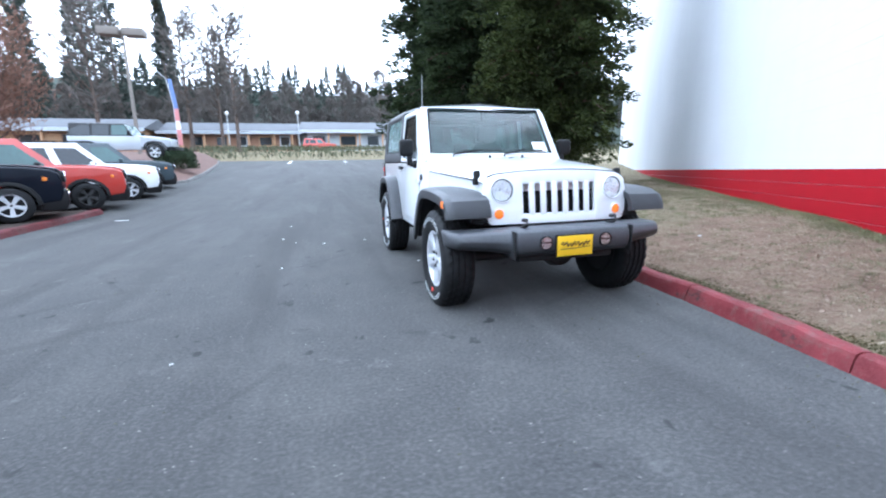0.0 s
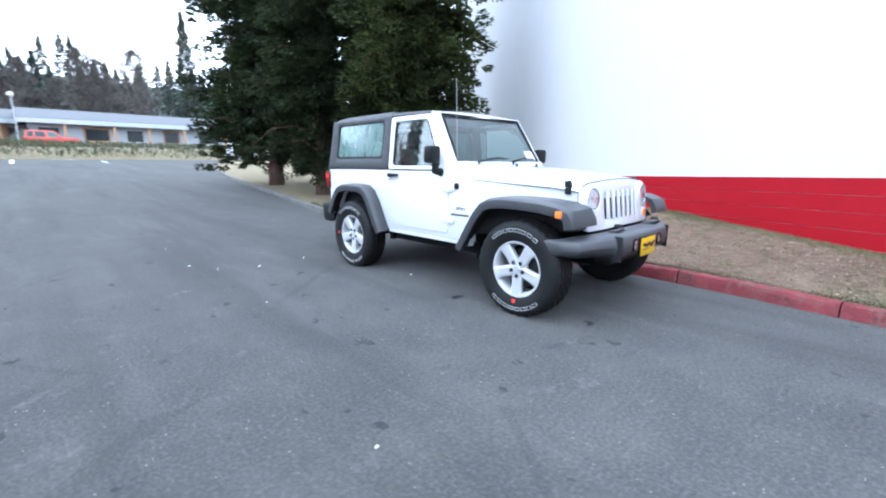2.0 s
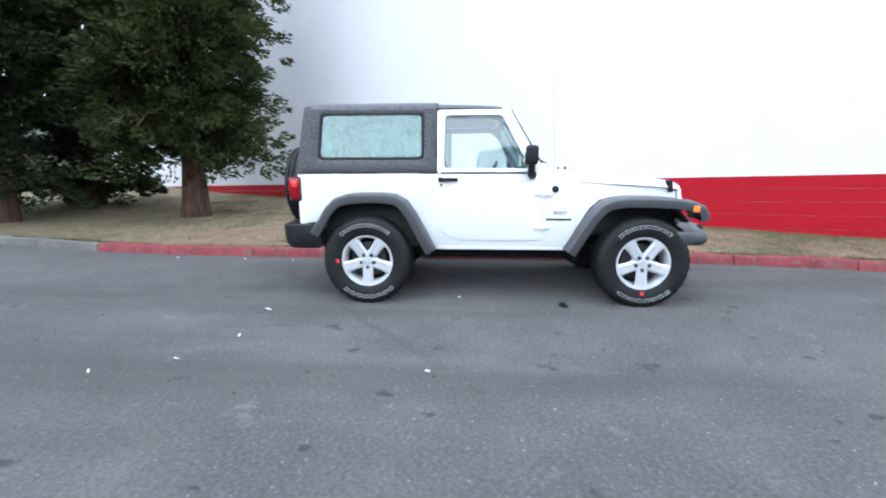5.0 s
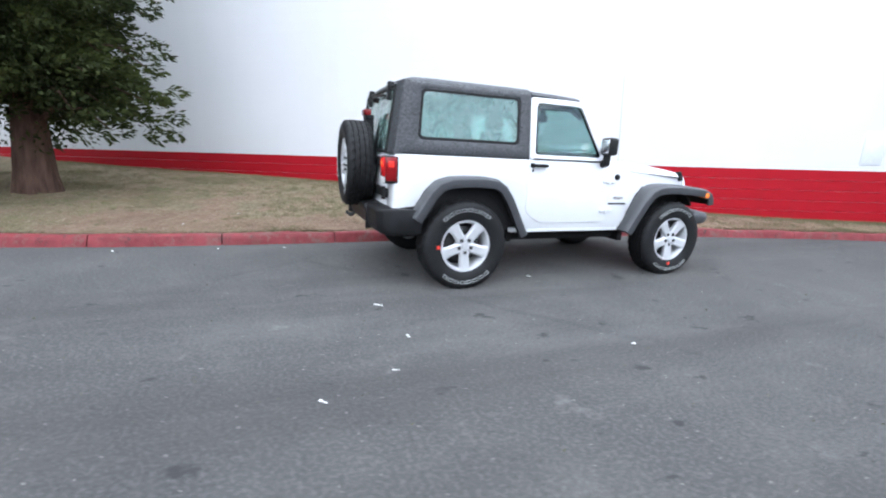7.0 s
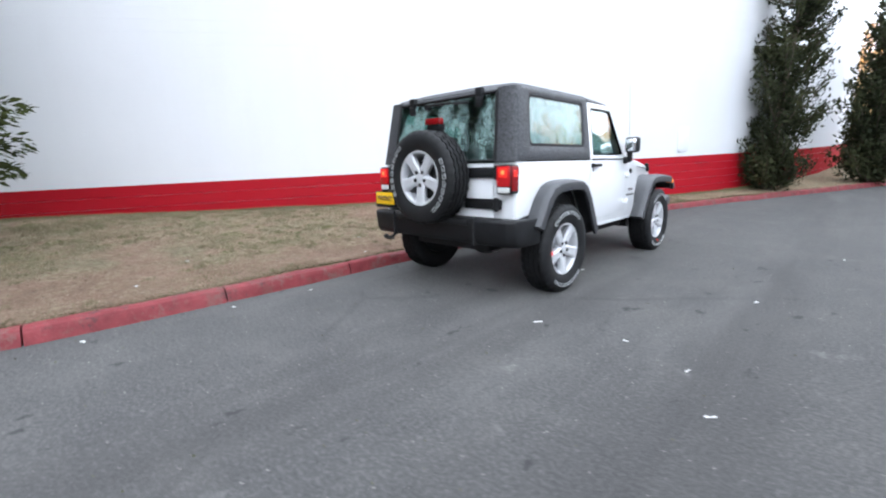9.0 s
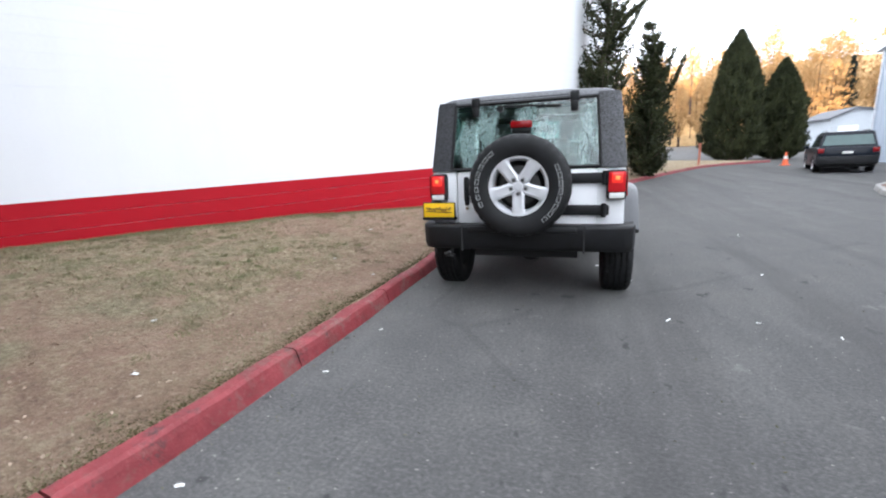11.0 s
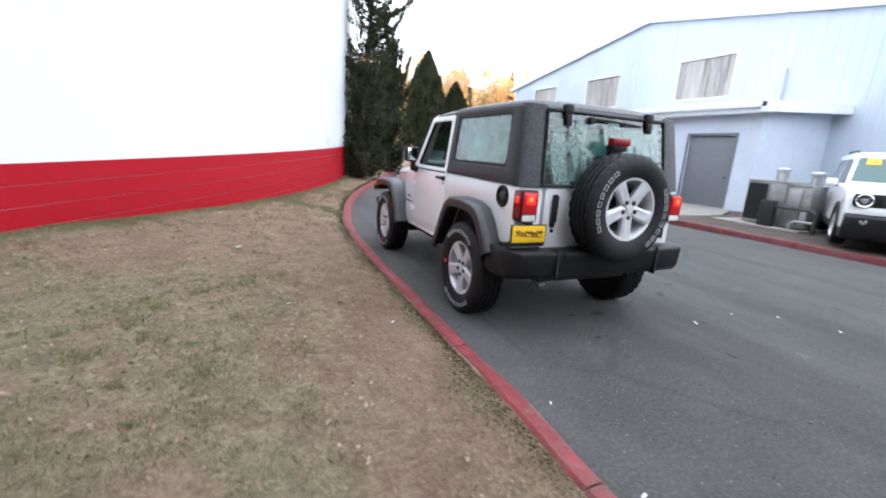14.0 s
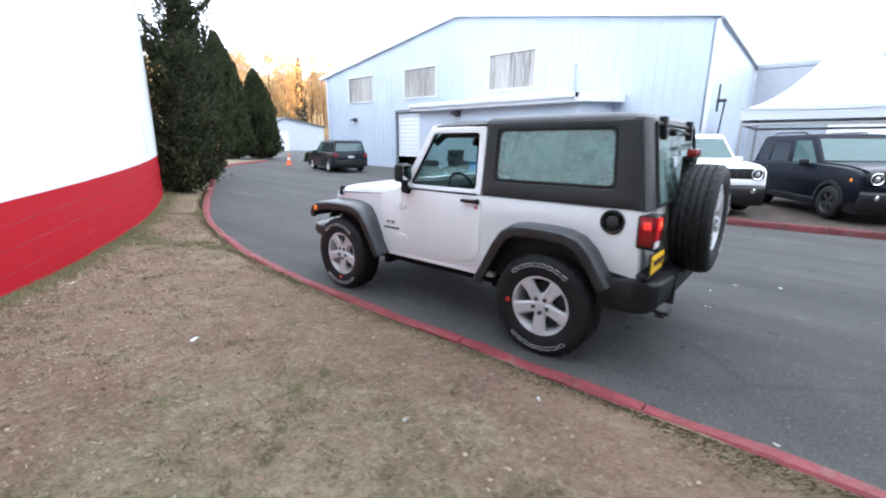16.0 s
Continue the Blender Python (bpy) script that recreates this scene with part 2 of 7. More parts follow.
def moulded_plastic(name="black_plastic", base=0.015, dew=0.0, beads=70, spread=0.14, rough=0.55, spec=0.4, faces=(-0.55, 0.35, 0.76)):
    n = Nodes(name)
    f = n.noise(7, 5)
    col = n.ramp(f, [(0.3, (base * 0.8,) * 3), (0.7, (base * 1.30, base * 1.36, base * 1.52))])
    fine = n.noise(160, 3, 0.7)
    if dew:
        drops = n.noise(beads, 5, 0.7)
        wet = n.ramp(drops, [(0.5 - spread, (0, 0, 0)), (0.5 + spread, (1, 1, 1))])
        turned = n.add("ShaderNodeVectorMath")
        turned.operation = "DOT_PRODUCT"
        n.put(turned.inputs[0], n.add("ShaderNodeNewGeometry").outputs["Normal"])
        turned.inputs[1].default_value = faces      # dew and a painted sky sheen on what faces the open sky, not the wall
        skyward = n.add("ShaderNodeMapRange", Value=turned.outputs["Value"])
        skyward.inputs["From Min"].default_value, skyward.inputs["From Max"].default_value = -0.1, 0.8
        col = n.mix(n.math("MULTIPLY", n.math("MULTIPLY", wet, skyward.outputs[0]), dew), col, (0.22, 0.228, 0.25))
        n.bump(n.math("ADD", fine, n.math("MULTIPLY", drops, 1.0)), 0.25, 0.002)
    else:
        n.bump(fine, 0.25, 0.002)
    return n.set(Base_Color=col, Roughness=rough, Specular_IOR_Level=spec)


def glass(name, tint, gloss=0.1, mist=0.0, even=False):
    """A pane: tinted see-through with a Fresnel sheen; mist: milky dew that scatters; even: a smooth film of dew and
    painted sky reflection.
    """
    n = Nodes(name)
    tr = n.add("ShaderNodeBsdfTransparent", Color=rgb(tint))
    gl = n.add("ShaderNodeBsdfGlossy", Color=(1, 1, 1, 1), Roughness=0.02)
    fr = n.add("ShaderNodeLayerWeight", Blend=0.5)
    edge = n.math("MULTIPLY", n.math("POWER", fr.outputs["Facing"], 3.0), 0.85)
    mx = n.add("ShaderNodeMixShader", Fac=n.math("ADD", edge, gloss + 0.02))
    n.t.links.new(tr.outputs[0], mx.inputs[1]), n.t.links.new(gl.outputs[0], mx.inputs[2])
    last = mx
    if mist:
        df = n.add("ShaderNodeBsdfPrincipled", Base_Color=(0.38, 0.51, 0.49, 1), Roughness=0.35)
        beads = n.ramp(n.noise(75, 6, 0.8, n.stretch(1, 1, 0.55)), [(0.40, (0.12, 0.12, 0.12)), (0.56, (1, 1, 1))])
        sweep = n.ramp(n.noise(4.2, 5, 0.6, n.stretch(1.6, 1, 0.7)), [(0.43, (0.02, 0.02, 0.02)), (0.56, (1, 1, 1))])
        # Smooth film: dew, with the sky's reflection painted in as pale green.
        if even:
            beads, sweep = n.ramp(n.noise(9, 4), [(0.3, (0.78, 0.78, 0.78)), (0.7, (1, 1, 1))]), n.ramp(n.noise(160, 3), [(0.3, (0.85, 0.85, 0.85)), (0.7, (1, 1, 1))])
        last = n.add("ShaderNodeMixShader", Fac=n.math("MULTIPLY", n.math("MULTIPLY", beads, sweep), mist))
        n.t.links.new(mx.outputs[0], last.inputs[1]), n.t.links.new(df.outputs[0], last.inputs[2])
    n.t.links.new(last.outputs[0], n.t.nodes["Material Output"].inputs[0])
    return n.m


def lamp_glow(name, color, strength):
    n = Nodes(name)
    return n.set(Base_Color=color, Roughness=0.15, Emission_Color=color, Emission_Strength=strength)


def ribbed_metal(name, color, pitch=0.19):
    """Painted sheet siding with upright ribs."""
    n = Nodes(name)
    w = n.add("ShaderNodeTexWave", Vector=n.co, Scale=1.0 / pitch / 2)
    w.bands_direction = "Y"
    big = n.noise(0.6, 5)
    col = n.ramp(big, [(0.3, tuple(c * 0.88 for c in color)), (0.7, color)])
    runs = n.noise(2.5, 4, 0.6, n.stretch(1, 1, 0.08))
    col = n.mix(n.ramp(runs, [(0.55, (0, 0, 0)), (0.85, (0.3, 0.3, 0.3))]), col, (0.4, 0.4, 0.4))
    n.bump(w.outputs["Fac"], 0.25, 0.02)
    return n.set(Base_Color=col, Roughness=0.5)


def fibreglass():
    """Weathered corrugated panes, each strip stained differently, paler towards the top."""
    n = Nodes("fibreglass_pane")
    r = n.add("ShaderNodeObjectInfo").outputs["Random"]
    col = n.ramp(r, [(0.0, (0.16, 0.145, 0.13)), (0.5, (0.27, 0.25, 0.225)), (1.0, (0.42, 0.40, 0.37))])
    runs = n.noise(5, 5, 0.65, n.stretch(1, 1.4, 0.12))
    col = n.mix(n.ramp(runs, [(0.42, (0, 0, 0)), (0.62, (0.75, 0.75, 0.75))]), col, (0.46, 0.45, 0.43))
    return n.set(Base_Color=col, Roughness=0.4)


M = {
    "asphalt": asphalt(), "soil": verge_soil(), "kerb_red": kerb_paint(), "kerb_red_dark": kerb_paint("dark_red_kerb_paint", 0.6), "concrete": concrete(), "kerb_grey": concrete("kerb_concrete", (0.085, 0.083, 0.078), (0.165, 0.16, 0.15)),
    "wall_white": painted_block("white_wall_paint", (0.71, 0.72, 0.735), (0.5, 0.5, 0.5), 0.1),
    "wall_red": painted_block("red_wall_paint", (0.37, 0.004, 0.013), (0.24, 0.012, 0.018), 0.3),
    "joint": plain("pale_joint", (0.5, 0.2, 0.2), 0.8),
    "blade": island_tint("dry_grass", (0.14, 0.125, 0.07), (0.30, 0.25, 0.17), (0.20, 0.19, 0.105), 0.9, 0.2),
    "green_blade": island_tint("green_grass", (0.13, 0.14, 0.065), (0.20, 0.20, 0.10), (0.29, 0.27, 0.155), 0.9, 0.2),
    "cedar": island_tint("cedar_foliage", (0.008, 0.013, 0.006), (0.020, 0.032, 0.012), (0.050, 0.068, 0.024), 0.8, 0.2),
    "cedar_light": island_tint("cedar_foliage_light", (0.011, 0.0165, 0.006), (0.027, 0.038, 0.0105), (0.070, 0.085, 0.022), 0.8, 0.2),
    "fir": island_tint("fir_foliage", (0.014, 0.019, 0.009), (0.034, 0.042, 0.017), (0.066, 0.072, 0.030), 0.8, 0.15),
    # Distance haze is mixed into these paler, bluer fir greens.
    "far_fir": island_tint("hazy_far_fir_foliage", (0.028, 0.040, 0.034), (0.045, 0.060, 0.048), (0.075, 0.088, 0.070), 0.9),
    # Distant twigs: their grey-brown takes in the haze of the ridge behind.
    "twigs": island_tint("hazy_bare_twigs", (0.075, 0.066, 0.058), (0.105, 0.093, 0.083), (0.14, 0.125, 0.112), 0.9),
    "autumn": island_tint("brown_leaves", (0.12, 0.06, 0.042), (0.19, 0.105, 0.075), (0.27, 0.165, 0.12), 0.85, 0.2),
    # The low sun's orange is put into this bare wood's colour.
    "hill_wood": island_tint("sun_toned_hill_wood", (0.40, 0.26, 0.12), (0.56, 0.38, 0.18), (0.66, 0.47, 0.25), 0.9, 0.45),
    "bush": island_tint("bush_leaves", (0.02, 0.035, 0.018), (0.035, 0.05, 0.025), (0.06, 0.075, 0.04), 0.8, 0.15),
    "bark": bark("grey_brown_bark", (0.05, 0.04, 0.034), (0.16, 0.12, 0.10)),
    "bark_red": bark("reddish_bark", (0.045, 0.028, 0.022), (0.14, 0.088, 0.068)),
    "siding": ribbed_metal("pale_blue_siding", (0.50, 0.565, 0.655)),
    "panel": plain("pale_blue_panel", (0.52, 0.578, 0.66), 0.55, var=0.06, scale=1.5),
    # Pale panel colour greyed down: the low block's shade is in this tone.
    "block_grey": plain("shaded_block_paint", (0.36, 0.385, 0.42), 0.7, var=0.1, scale=1.5),
    "trim": plain("white_trim", (0.72, 0.75, 0.79), 0.5, var=0.06),
    "door_grey": plain("grey_door_paint", (0.16, 0.17, 0.19), 0.5, var=0.08),
    "fibre": fibreglass(),
    "white_paint": car_paint("white_car_paint", (0.82, 0.835, 0.85), 0.04),
    "black_paint": car_paint("black_car_paint", (0.005, 0.007, 0.013), 0.005, 0.22, 0.08),
    "red_paint": car_paint("red_car_paint", (0.42, 0.03, 0.018)),
    "grey_paint": car_paint("dark_grey_car_paint", (0.009, 0.012, 0.018), 0.005, 0.22, 0.08),
    "silver_paint": car_paint("silver_car_paint", (0.42, 0.44, 0.47)),
    # Bumper and flares: their pale dew tone also stands in for sky reflection.
    "plastic": moulded_plastic(base=0.011, rough=0.5, spec=0.25), "bumper": moulded_plastic("bumper_plastic", 0.018, 0.75, 240, 0.3, 0.42, 0.5, (-0.35, -0.35, 0.87)), "flare": moulded_plastic("flare_plastic", 0.016, 0.45, 240, 0.3, 0.42, 0.5, (-0.45, 0.0, 0.89)), "gloss_black": plain("gloss_black_plastic", (0.005, 0.005, 0.006), 0.4), "shade_black": plain("dark_gap", (0.004, 0.004, 0.004), 1.0),
    # Hardtop: dew plus painted sky sheen on the sides turned from the wall.
    "hardtop": moulded_plastic("hardtop_dew_and_sheen", 0.018, 0.45, 60, 0.18, 0.5, 0.4),
    "rubber": moulded_plastic("tyre_rubber", 0.010, rough=0.62, spec=0.3), "old_rubber": plain("old_tyre_rubber", (0.009, 0.009, 0.010), 0.8, var=0.4), "cabin": plain("cabin_trim", (0.014, 0.014, 0.015), 0.75),
    "seat": plain("grey_seat_cloth", (0.07, 0.07, 0.072), 0.95, scale=30),
    "alloy": plain("silver_alloy", (0.60, 0.61, 0.63), 0.35, 0.25, 0.05, 8),
    "steel": plain("dark_steel", (0.06, 0.06, 0.06), 0.5, 0.6), "chrome": plain("chrome", (0.8, 0.8, 0.82), 0.1, 1.0, 0.03),
    "galv": plain("galvanised_steel", (0.42, 0.43, 0.44), 0.45, 0.7, 0.15, 9),
    "glass": glass("clear_car_glass", (0.74, 0.84, 0.82), 0.06), "screen": glass("windshield_glass", (0.60, 0.73, 0.71), 0.008), "reflector": plain("lamp_reflector", (0.78, 0.80, 0.83), 0.28, 0.95, 0.15, 60), "tint": glass("green_tinted_glass", (0.55, 0.78, 0.74), 0.035, 0.4, True), "car_window": plain("parked_car_glass", (0.06, 0.11, 0.106), 0.06, 0.0, 0.1, 2),
    "wet_glass": glass("dewy_rear_glass", (0.66, 0.78, 0.75), 0.03, 0.55),
    "lens": glass("lamp_lens", (0.97, 0.98, 0.98), 0.02), "mirror": plain("mirror_face", (0.85, 0.87, 0.9), 0.03, 1.0, 0.02),
    "amber": plain("amber_lens", (0.75, 0.22, 0.03), 0.15), "amber_lit": lamp_glow("lit_amber_lens", (0.85, 0.20, 0.03), 0.12), "red_soft": lamp_glow("red_lens_soft_glow", (0.8, 0.03, 0.02), 0.16),
    "red_lens": plain("red_lens", (0.22, 0.006, 0.008), 0.15), "red_lit": lamp_glow("lit_red_lens", (1.0, 0.04, 0.03), 0.17),
    "orange_lit": lamp_glow("lit_orange_lens", (1.0, 0.17, 0.05), 0.4), "red_tail": lamp_glow("red_tail_lens", (0.45, 0.010, 0.014), 0.035),
    "yellow": plain("yellow_plate", (0.85, 0.52, 0.01), 0.4, var=0.04), "dark_mark": plain("dark_print", (0.05, 0.02, 0.02), 0.5),
    "pale_mark": plain("tyre_letter_white", (0.50, 0.52, 0.52), 0.8), "red_mark": plain("red_tape", (0.75, 0.05, 0.03), 0.5),
    "paper": plain("white_litter", (0.7, 0.7, 0.68), 0.8), "blue": plain("blue_drum", (0.012, 0.145, 0.40), 0.4),
    "orange": plain("traffic_orange", (0.75, 0.14, 0.05), 0.5), "tent": plain("white_tent_cloth", (0.58, 0.61, 0.635), 0.7, var=0.04, scale=2),
    "roof": plain("grey_roof_felt", (0.115, 0.12, 0.13), 0.95, scale=1.2), "stucco": plain("tan_stucco", (0.45, 0.27, 0.15), 0.85, scale=1.0),
    "brick_far": plain("brown_brick", (0.30, 0.17, 0.11), 0.85, scale=2), "blue_white": plain("pale_far_wall", (0.42, 0.45, 0.48), 0.8),
    "dark_window": plain("dark_window", (0.03, 0.035, 0.04), 0.1), "post_red": plain("faded_red_post", (0.40, 0.13, 0.08), 0.7), "pole": plain("weathered_pole", (0.17, 0.15, 0.13), 0.8),
    "flag_blue": plain("flag_blue", (0.13, 0.19, 0.38), 0.8), "flag_red": plain("flag_red", (0.5, 0.2, 0.2), 0.8),
    "moss": island_tint("kerb_moss", (0.035, 0.035, 0.012), (0.07, 0.07, 0.022), (0.11, 0.085, 0.045), 0.95), "litter_leaf": island_tint("dry_leaf_bits", (0.16, 0.10, 0.07), (0.30, 0.21, 0.15), (0.46, 0.37, 0.28), 0.9),
    # Strip soil: brown, with the shade under the cars added to its colour.
    "shade_soil": plain("shade_toned_soil", (0.052, 0.037, 0.028), 0.95, var=0.55, scale=4, bump=0.6), "unit_metal": plain("weathered_unit_metal", (0.30, 0.30, 0.29), 0.35, 0.6, 0.3, 3), "walk_concrete": concrete("walkway_concrete", (0.15, 0.142, 0.128), (0.26, 0.248, 0.228)), "slate_paint": car_paint("slate_car_paint", (0.040, 0.056, 0.066), 0.02, 0.4, 0.3),
    "weeds": island_tint("dry_weeds", (0.075, 0.072, 0.045), (0.125, 0.115, 0.075), (0.10, 0.115, 0.06), 0.9),
    "mulch": plain("bark_mulch", (0.11, 0.06, 0.045), 0.95, scale=20, var=0.4, bump=0.6),
}

# ---- geometry helpers ----
def thing(name, label="", category="", group="", kind="", at=(0, 0, 0), rz=0.0):
    ob = new(name)
    ob.empty_display_size = 0.2
    ob.matrix_world = pose(*at, 0, 0, rz)
    return tagged(ob, label, category, group, kind)


def link_mesh(name, me, material, parent=None, label="", smooth=True):
    if smooth:
        for p in me.polygons:
            p.use_smooth = True
        me.set_sharp_from_angle(angle=radians(38))
    me.materials.append(M[material])
    ob = new(name, me)
    if parent:
        ob.parent = parent
    return tagged(ob, label)


def part(name, bm, material, parent=None, label="", smooth=True):
    """Links a bmesh as one mesh object under a thing or a part."""
    bmesh.ops.recalc_face_normals(bm, faces=bm.faces)
    me = bpy.data.meshes.new(name)
    bm.to_mesh(me)
    bm.free()
    return link_mesh(name, me, material, parent, label, smooth)


def raw(name, verts, faces, material, parent=None, label="", smooth=False):
    me = bpy.data.meshes.new(name)
    me.from_pydata(verts, [], faces)
    return link_mesh(name, me, material, parent, label, smooth)


def bevelled(bm, width, seg=2, angle=30):
    if width > 0:
        ed = [e for e in bm.edges if len(e.link_faces) == 2 and e.calc_face_angle(0) > radians(angle)]
        bmesh.ops.bevel(bm, geom=ed, offset=width, segments=seg, affect="EDGES", profile=0.5, clamp_overlap=True)
    return bm


def merge(*bms):
    """All the given bmeshes as one."""
    out = bms[0]
    for b in bms[1:]:
        me = bpy.data.meshes.new("tmp")
        b.to_mesh(me)
        b.free()
        out.from_mesh(me)
        bpy.data.meshes.remove(me)
    return out


def box(x0, x1, y0, y1, z0, z1, bevel=0.0, seg=2):
    bm = bmesh.new()
    bmesh.ops.create_cube(bm, size=1, matrix=Matrix.Translation(((x0 + x1) / 2, (y0 + y1) / 2, (z0 + z1) / 2)) @ Matrix.Diagonal((x1 - x0, y1 - y0, z1 - z0, 1)))
    return bevelled(bm, bevel, seg)


def prism(poly, axis, a, b, bevel=0.0, seg=2, hole=None):
    """A flat outline pushed from a to b along an axis; hole: an outline of as many points cut through it."""
    bm = bmesh.new()

    def at(p, d):
        return {"x": (d, p[0], p[1]), "y": (p[0], d, p[1]), "z": (p[0], p[1], d)}[axis]

    n = len(poly)
    va, vb = [bm.verts.new(at(p, a)) for p in poly], [bm.verts.new(at(p, b)) for p in poly]
    if hole:
        ha, hb = [bm.verts.new(at(p, a)) for p in hole], [bm.verts.new(at(p, b)) for p in hole]
    for i in range(n):
        j = (i + 1) % n
        bm.faces.new((va[i], va[j], vb[j], vb[i]))
        if hole:
            bm.faces.new((ha[j], ha[i], hb[i], hb[j]))
            bm.faces.new((va[j], va[i], ha[i], ha[j]))
            bm.faces.new((vb[i], vb[j], hb[j], hb[i]))
    if not hole:
        bm.faces.new(va[::-1]), bm.faces.new(vb)
    bmesh.ops.recalc_face_normals(bm, faces=bm.faces)
    return bevelled(bm, bevel, seg)


def cyl(p0, p1, r0, r1=None, seg=16, bevel=0.0):
    bm = bmesh.new()
    r1 = r0 if r1 is None else r1
    d = Vector(p1) - Vector(p0)
    m = Matrix.Translation((Vector(p0) + Vector(p1)) / 2) @ d.to_track_quat("Z", "Y").to_matrix().to_4x4()
    bmesh.ops.create_cone(bm, cap_ends=True, segments=seg, radius1=r0, radius2=r1, depth=d.length, matrix=m)
    return bevelled(bm, bevel, 2, 50)


def lathe(profile, seg, m=None, closed=False):
    """(radius, height) pairs spun round z."""
    bm = bmesh.new()
    rings = [[bm.verts.new((r * math.cos(2 * math.pi * k / seg), r * math.sin(2 * math.pi * k / seg), h)) for k in range(seg)] for r, h in profile]
    pairs = list(zip(rings, rings[1:])) + ([(rings[-1], rings[0])] if closed else [])
    for a, b in pairs:
        for k in range(seg):
            j = (k + 1) % seg
            bm.faces.new((a[k], a[j], b[j], b[k]))
    if not closed:
        for ring in (rings[0][::-1], rings[-1]):
            bm.faces.new(ring)
    if m is not None:
        bm.transform(m)
    return bm


def tube(points, r, seg=8):
    """A bent rod through the points."""
    bm = bmesh.new()
    pts = [Vector(p) for p in points]
    rings = []
    for i, p in enumerate(pts):
        d = (pts[min(i + 1, len(pts) - 1)] - pts[max(i - 1, 0)]).normalized()
        q = d.to_track_quat("Z", "Y")
        rr = r[i] if isinstance(r, (list, tuple)) else r
        rings.append([bm.verts.new(p + q @ Vector((rr * math.cos(2 * math.pi * k / seg), rr * math.sin(2 * math.pi * k / seg), 0))) for k in range(seg)])
    for a, b in zip(rings, rings[1:]):
        for k in range(seg):
            j = (k + 1) % seg
            bm.faces.new((a[k], a[j], b[j], b[k]))
    bm.faces.new(rings[0][::-1]), bm.faces.new(rings[-1])
    return bm


def loft(sections, closed=False, cap=True):
    """Skin over rows of points, each row a ring."""
    bm = bmesh.new()
    rings = [[bm.verts.new(p) for p in s] for s in sections]
    n = len(rings[0])
    for a, b in list(zip(rings, rings[1:])) + ([(rings[-1], rings[0])] if closed else []):
        for k in range(n):
            j = (k + 1) % n
            bm.faces.new((a[k], a[j], b[j], b[k]))
    if cap and not closed:
        bm.faces.new(rings[0][::-1]), bm.faces.new(rings[-1])
    bmesh.ops.recalc_face_normals(bm, faces=bm.faces)
    return bm


def mirrored(bm):
    """The same bmesh on the other side of x = 0."""
    c = bm.copy()
    c.transform(Matrix.Scale(-1, 4, (1, 0, 0)))
    bmesh.ops.reverse_faces(c, faces=c.faces)
    return c


def rough_up(bm, amount, scale):
    for v in bm.verts:
        v.co += noise.noise_vector(v.co * scale) * amount
    return bm


def unit(v):
    return v / np.maximum(np.linalg.norm(v, axis=1, keepdims=True), 1e-9)


def cards(centres, along, length, width, rng, fold=0.35):
    """Small folded sprays: at each centre one that runs along its given way."""
    n = len(centres)
    along = unit(along + rng.normal(0, 0.25, (n, 3)))
    side = unit(np.cross(along, rng.normal(0, 1, (n, 3))))
    up = np.cross(side, along)
    L, W = length[:, None], width[:, None]
    a = centres - along * L * 0.5
    b = centres + along * L * 0.5 - up * W * fold
    v = np.stack([a, centres + side * W * 0.5, b, centres - side * W * 0.5], 1).reshape(-1, 3)
    i = np.arange(n)[:, None] * 4
    return v, np.concatenate([i + [0, 1, 2], i + [0, 2, 3]])


def card_part(name, groups, material, parent, label=""):
    vs, fs, off = [], [], 0
    for v, f in groups:
        vs.append(v), fs.append(f + off)
        off += len(v)
    v, f = np.concatenate(vs), np.concatenate(fs)
    me = bpy.data.meshes.new(name)
    me.vertices.add(len(v)), me.vertices.foreach_set("co", v.astype(np.float32).ravel())
    me.loops.add(f.size), me.loops.foreach_set("vertex_index", f.astype(np.int32).ravel())
    me.polygons.add(len(f)), me.polygons.foreach_set("loop_start", np.arange(0, f.size, 3, dtype=np.int32))
    me.update(calc_edges=True), me.validate()
    return link_mesh(name, me, material, parent, label, smooth=False)


def gz(x, y):
    """Height of the ground: the car stands in a shallow dip."""
    s = lambda v: math.log1p(math.exp(min(v, 40)))if v < 40 else v
    return 0.042 * s(y - 8.5) + 0.02 * s(-6 - y)

# ---- ground, kerbs, verge ----
KERB = [(44, 13.2), (34, 7.6), (27, 5.15), (23, 4.4), (19.8, 3.72), (15.3, 3.05), (11.5, 2.56), (8.7, 2.07), (6.2, 1.53), (5.5, 1.35), (4, 1.23), (2.4, 1.20), (0, 1.20), (-1.4, 1.18), (-2.2, 1.13), (-3.0, 1.02), (-3.7, 0.90), (-6.3, 0.26), (-8.6, -0.62), (-10.8, -1.6), (-14.5, -3.2), (-18.6, -5.1), (-22, -7.0), (-24.4, -9.3), (-25.6, -12.0)]
KY, KX = np.array([k[0] for k in KERB][::-1]), np.array([k[1] for k in KERB][::-1])


def kerb_x(y):
    """The kerb's road edge, softened between its points."""
    return float(np.mean([np.interp(y + d, KY, KX) for d in (-1.0, -0.5, 0, 0.5, 1.0)]))


def wall_x(y):
    if y > 0:
        return 4.88 + 0.64 * y
    return 4.88 + 0.655 * y + 0.0158 * y * y if y > -20.7 else 4.88 - 0.655 * 20.7 + 0.0158 * 20.7 ** 2


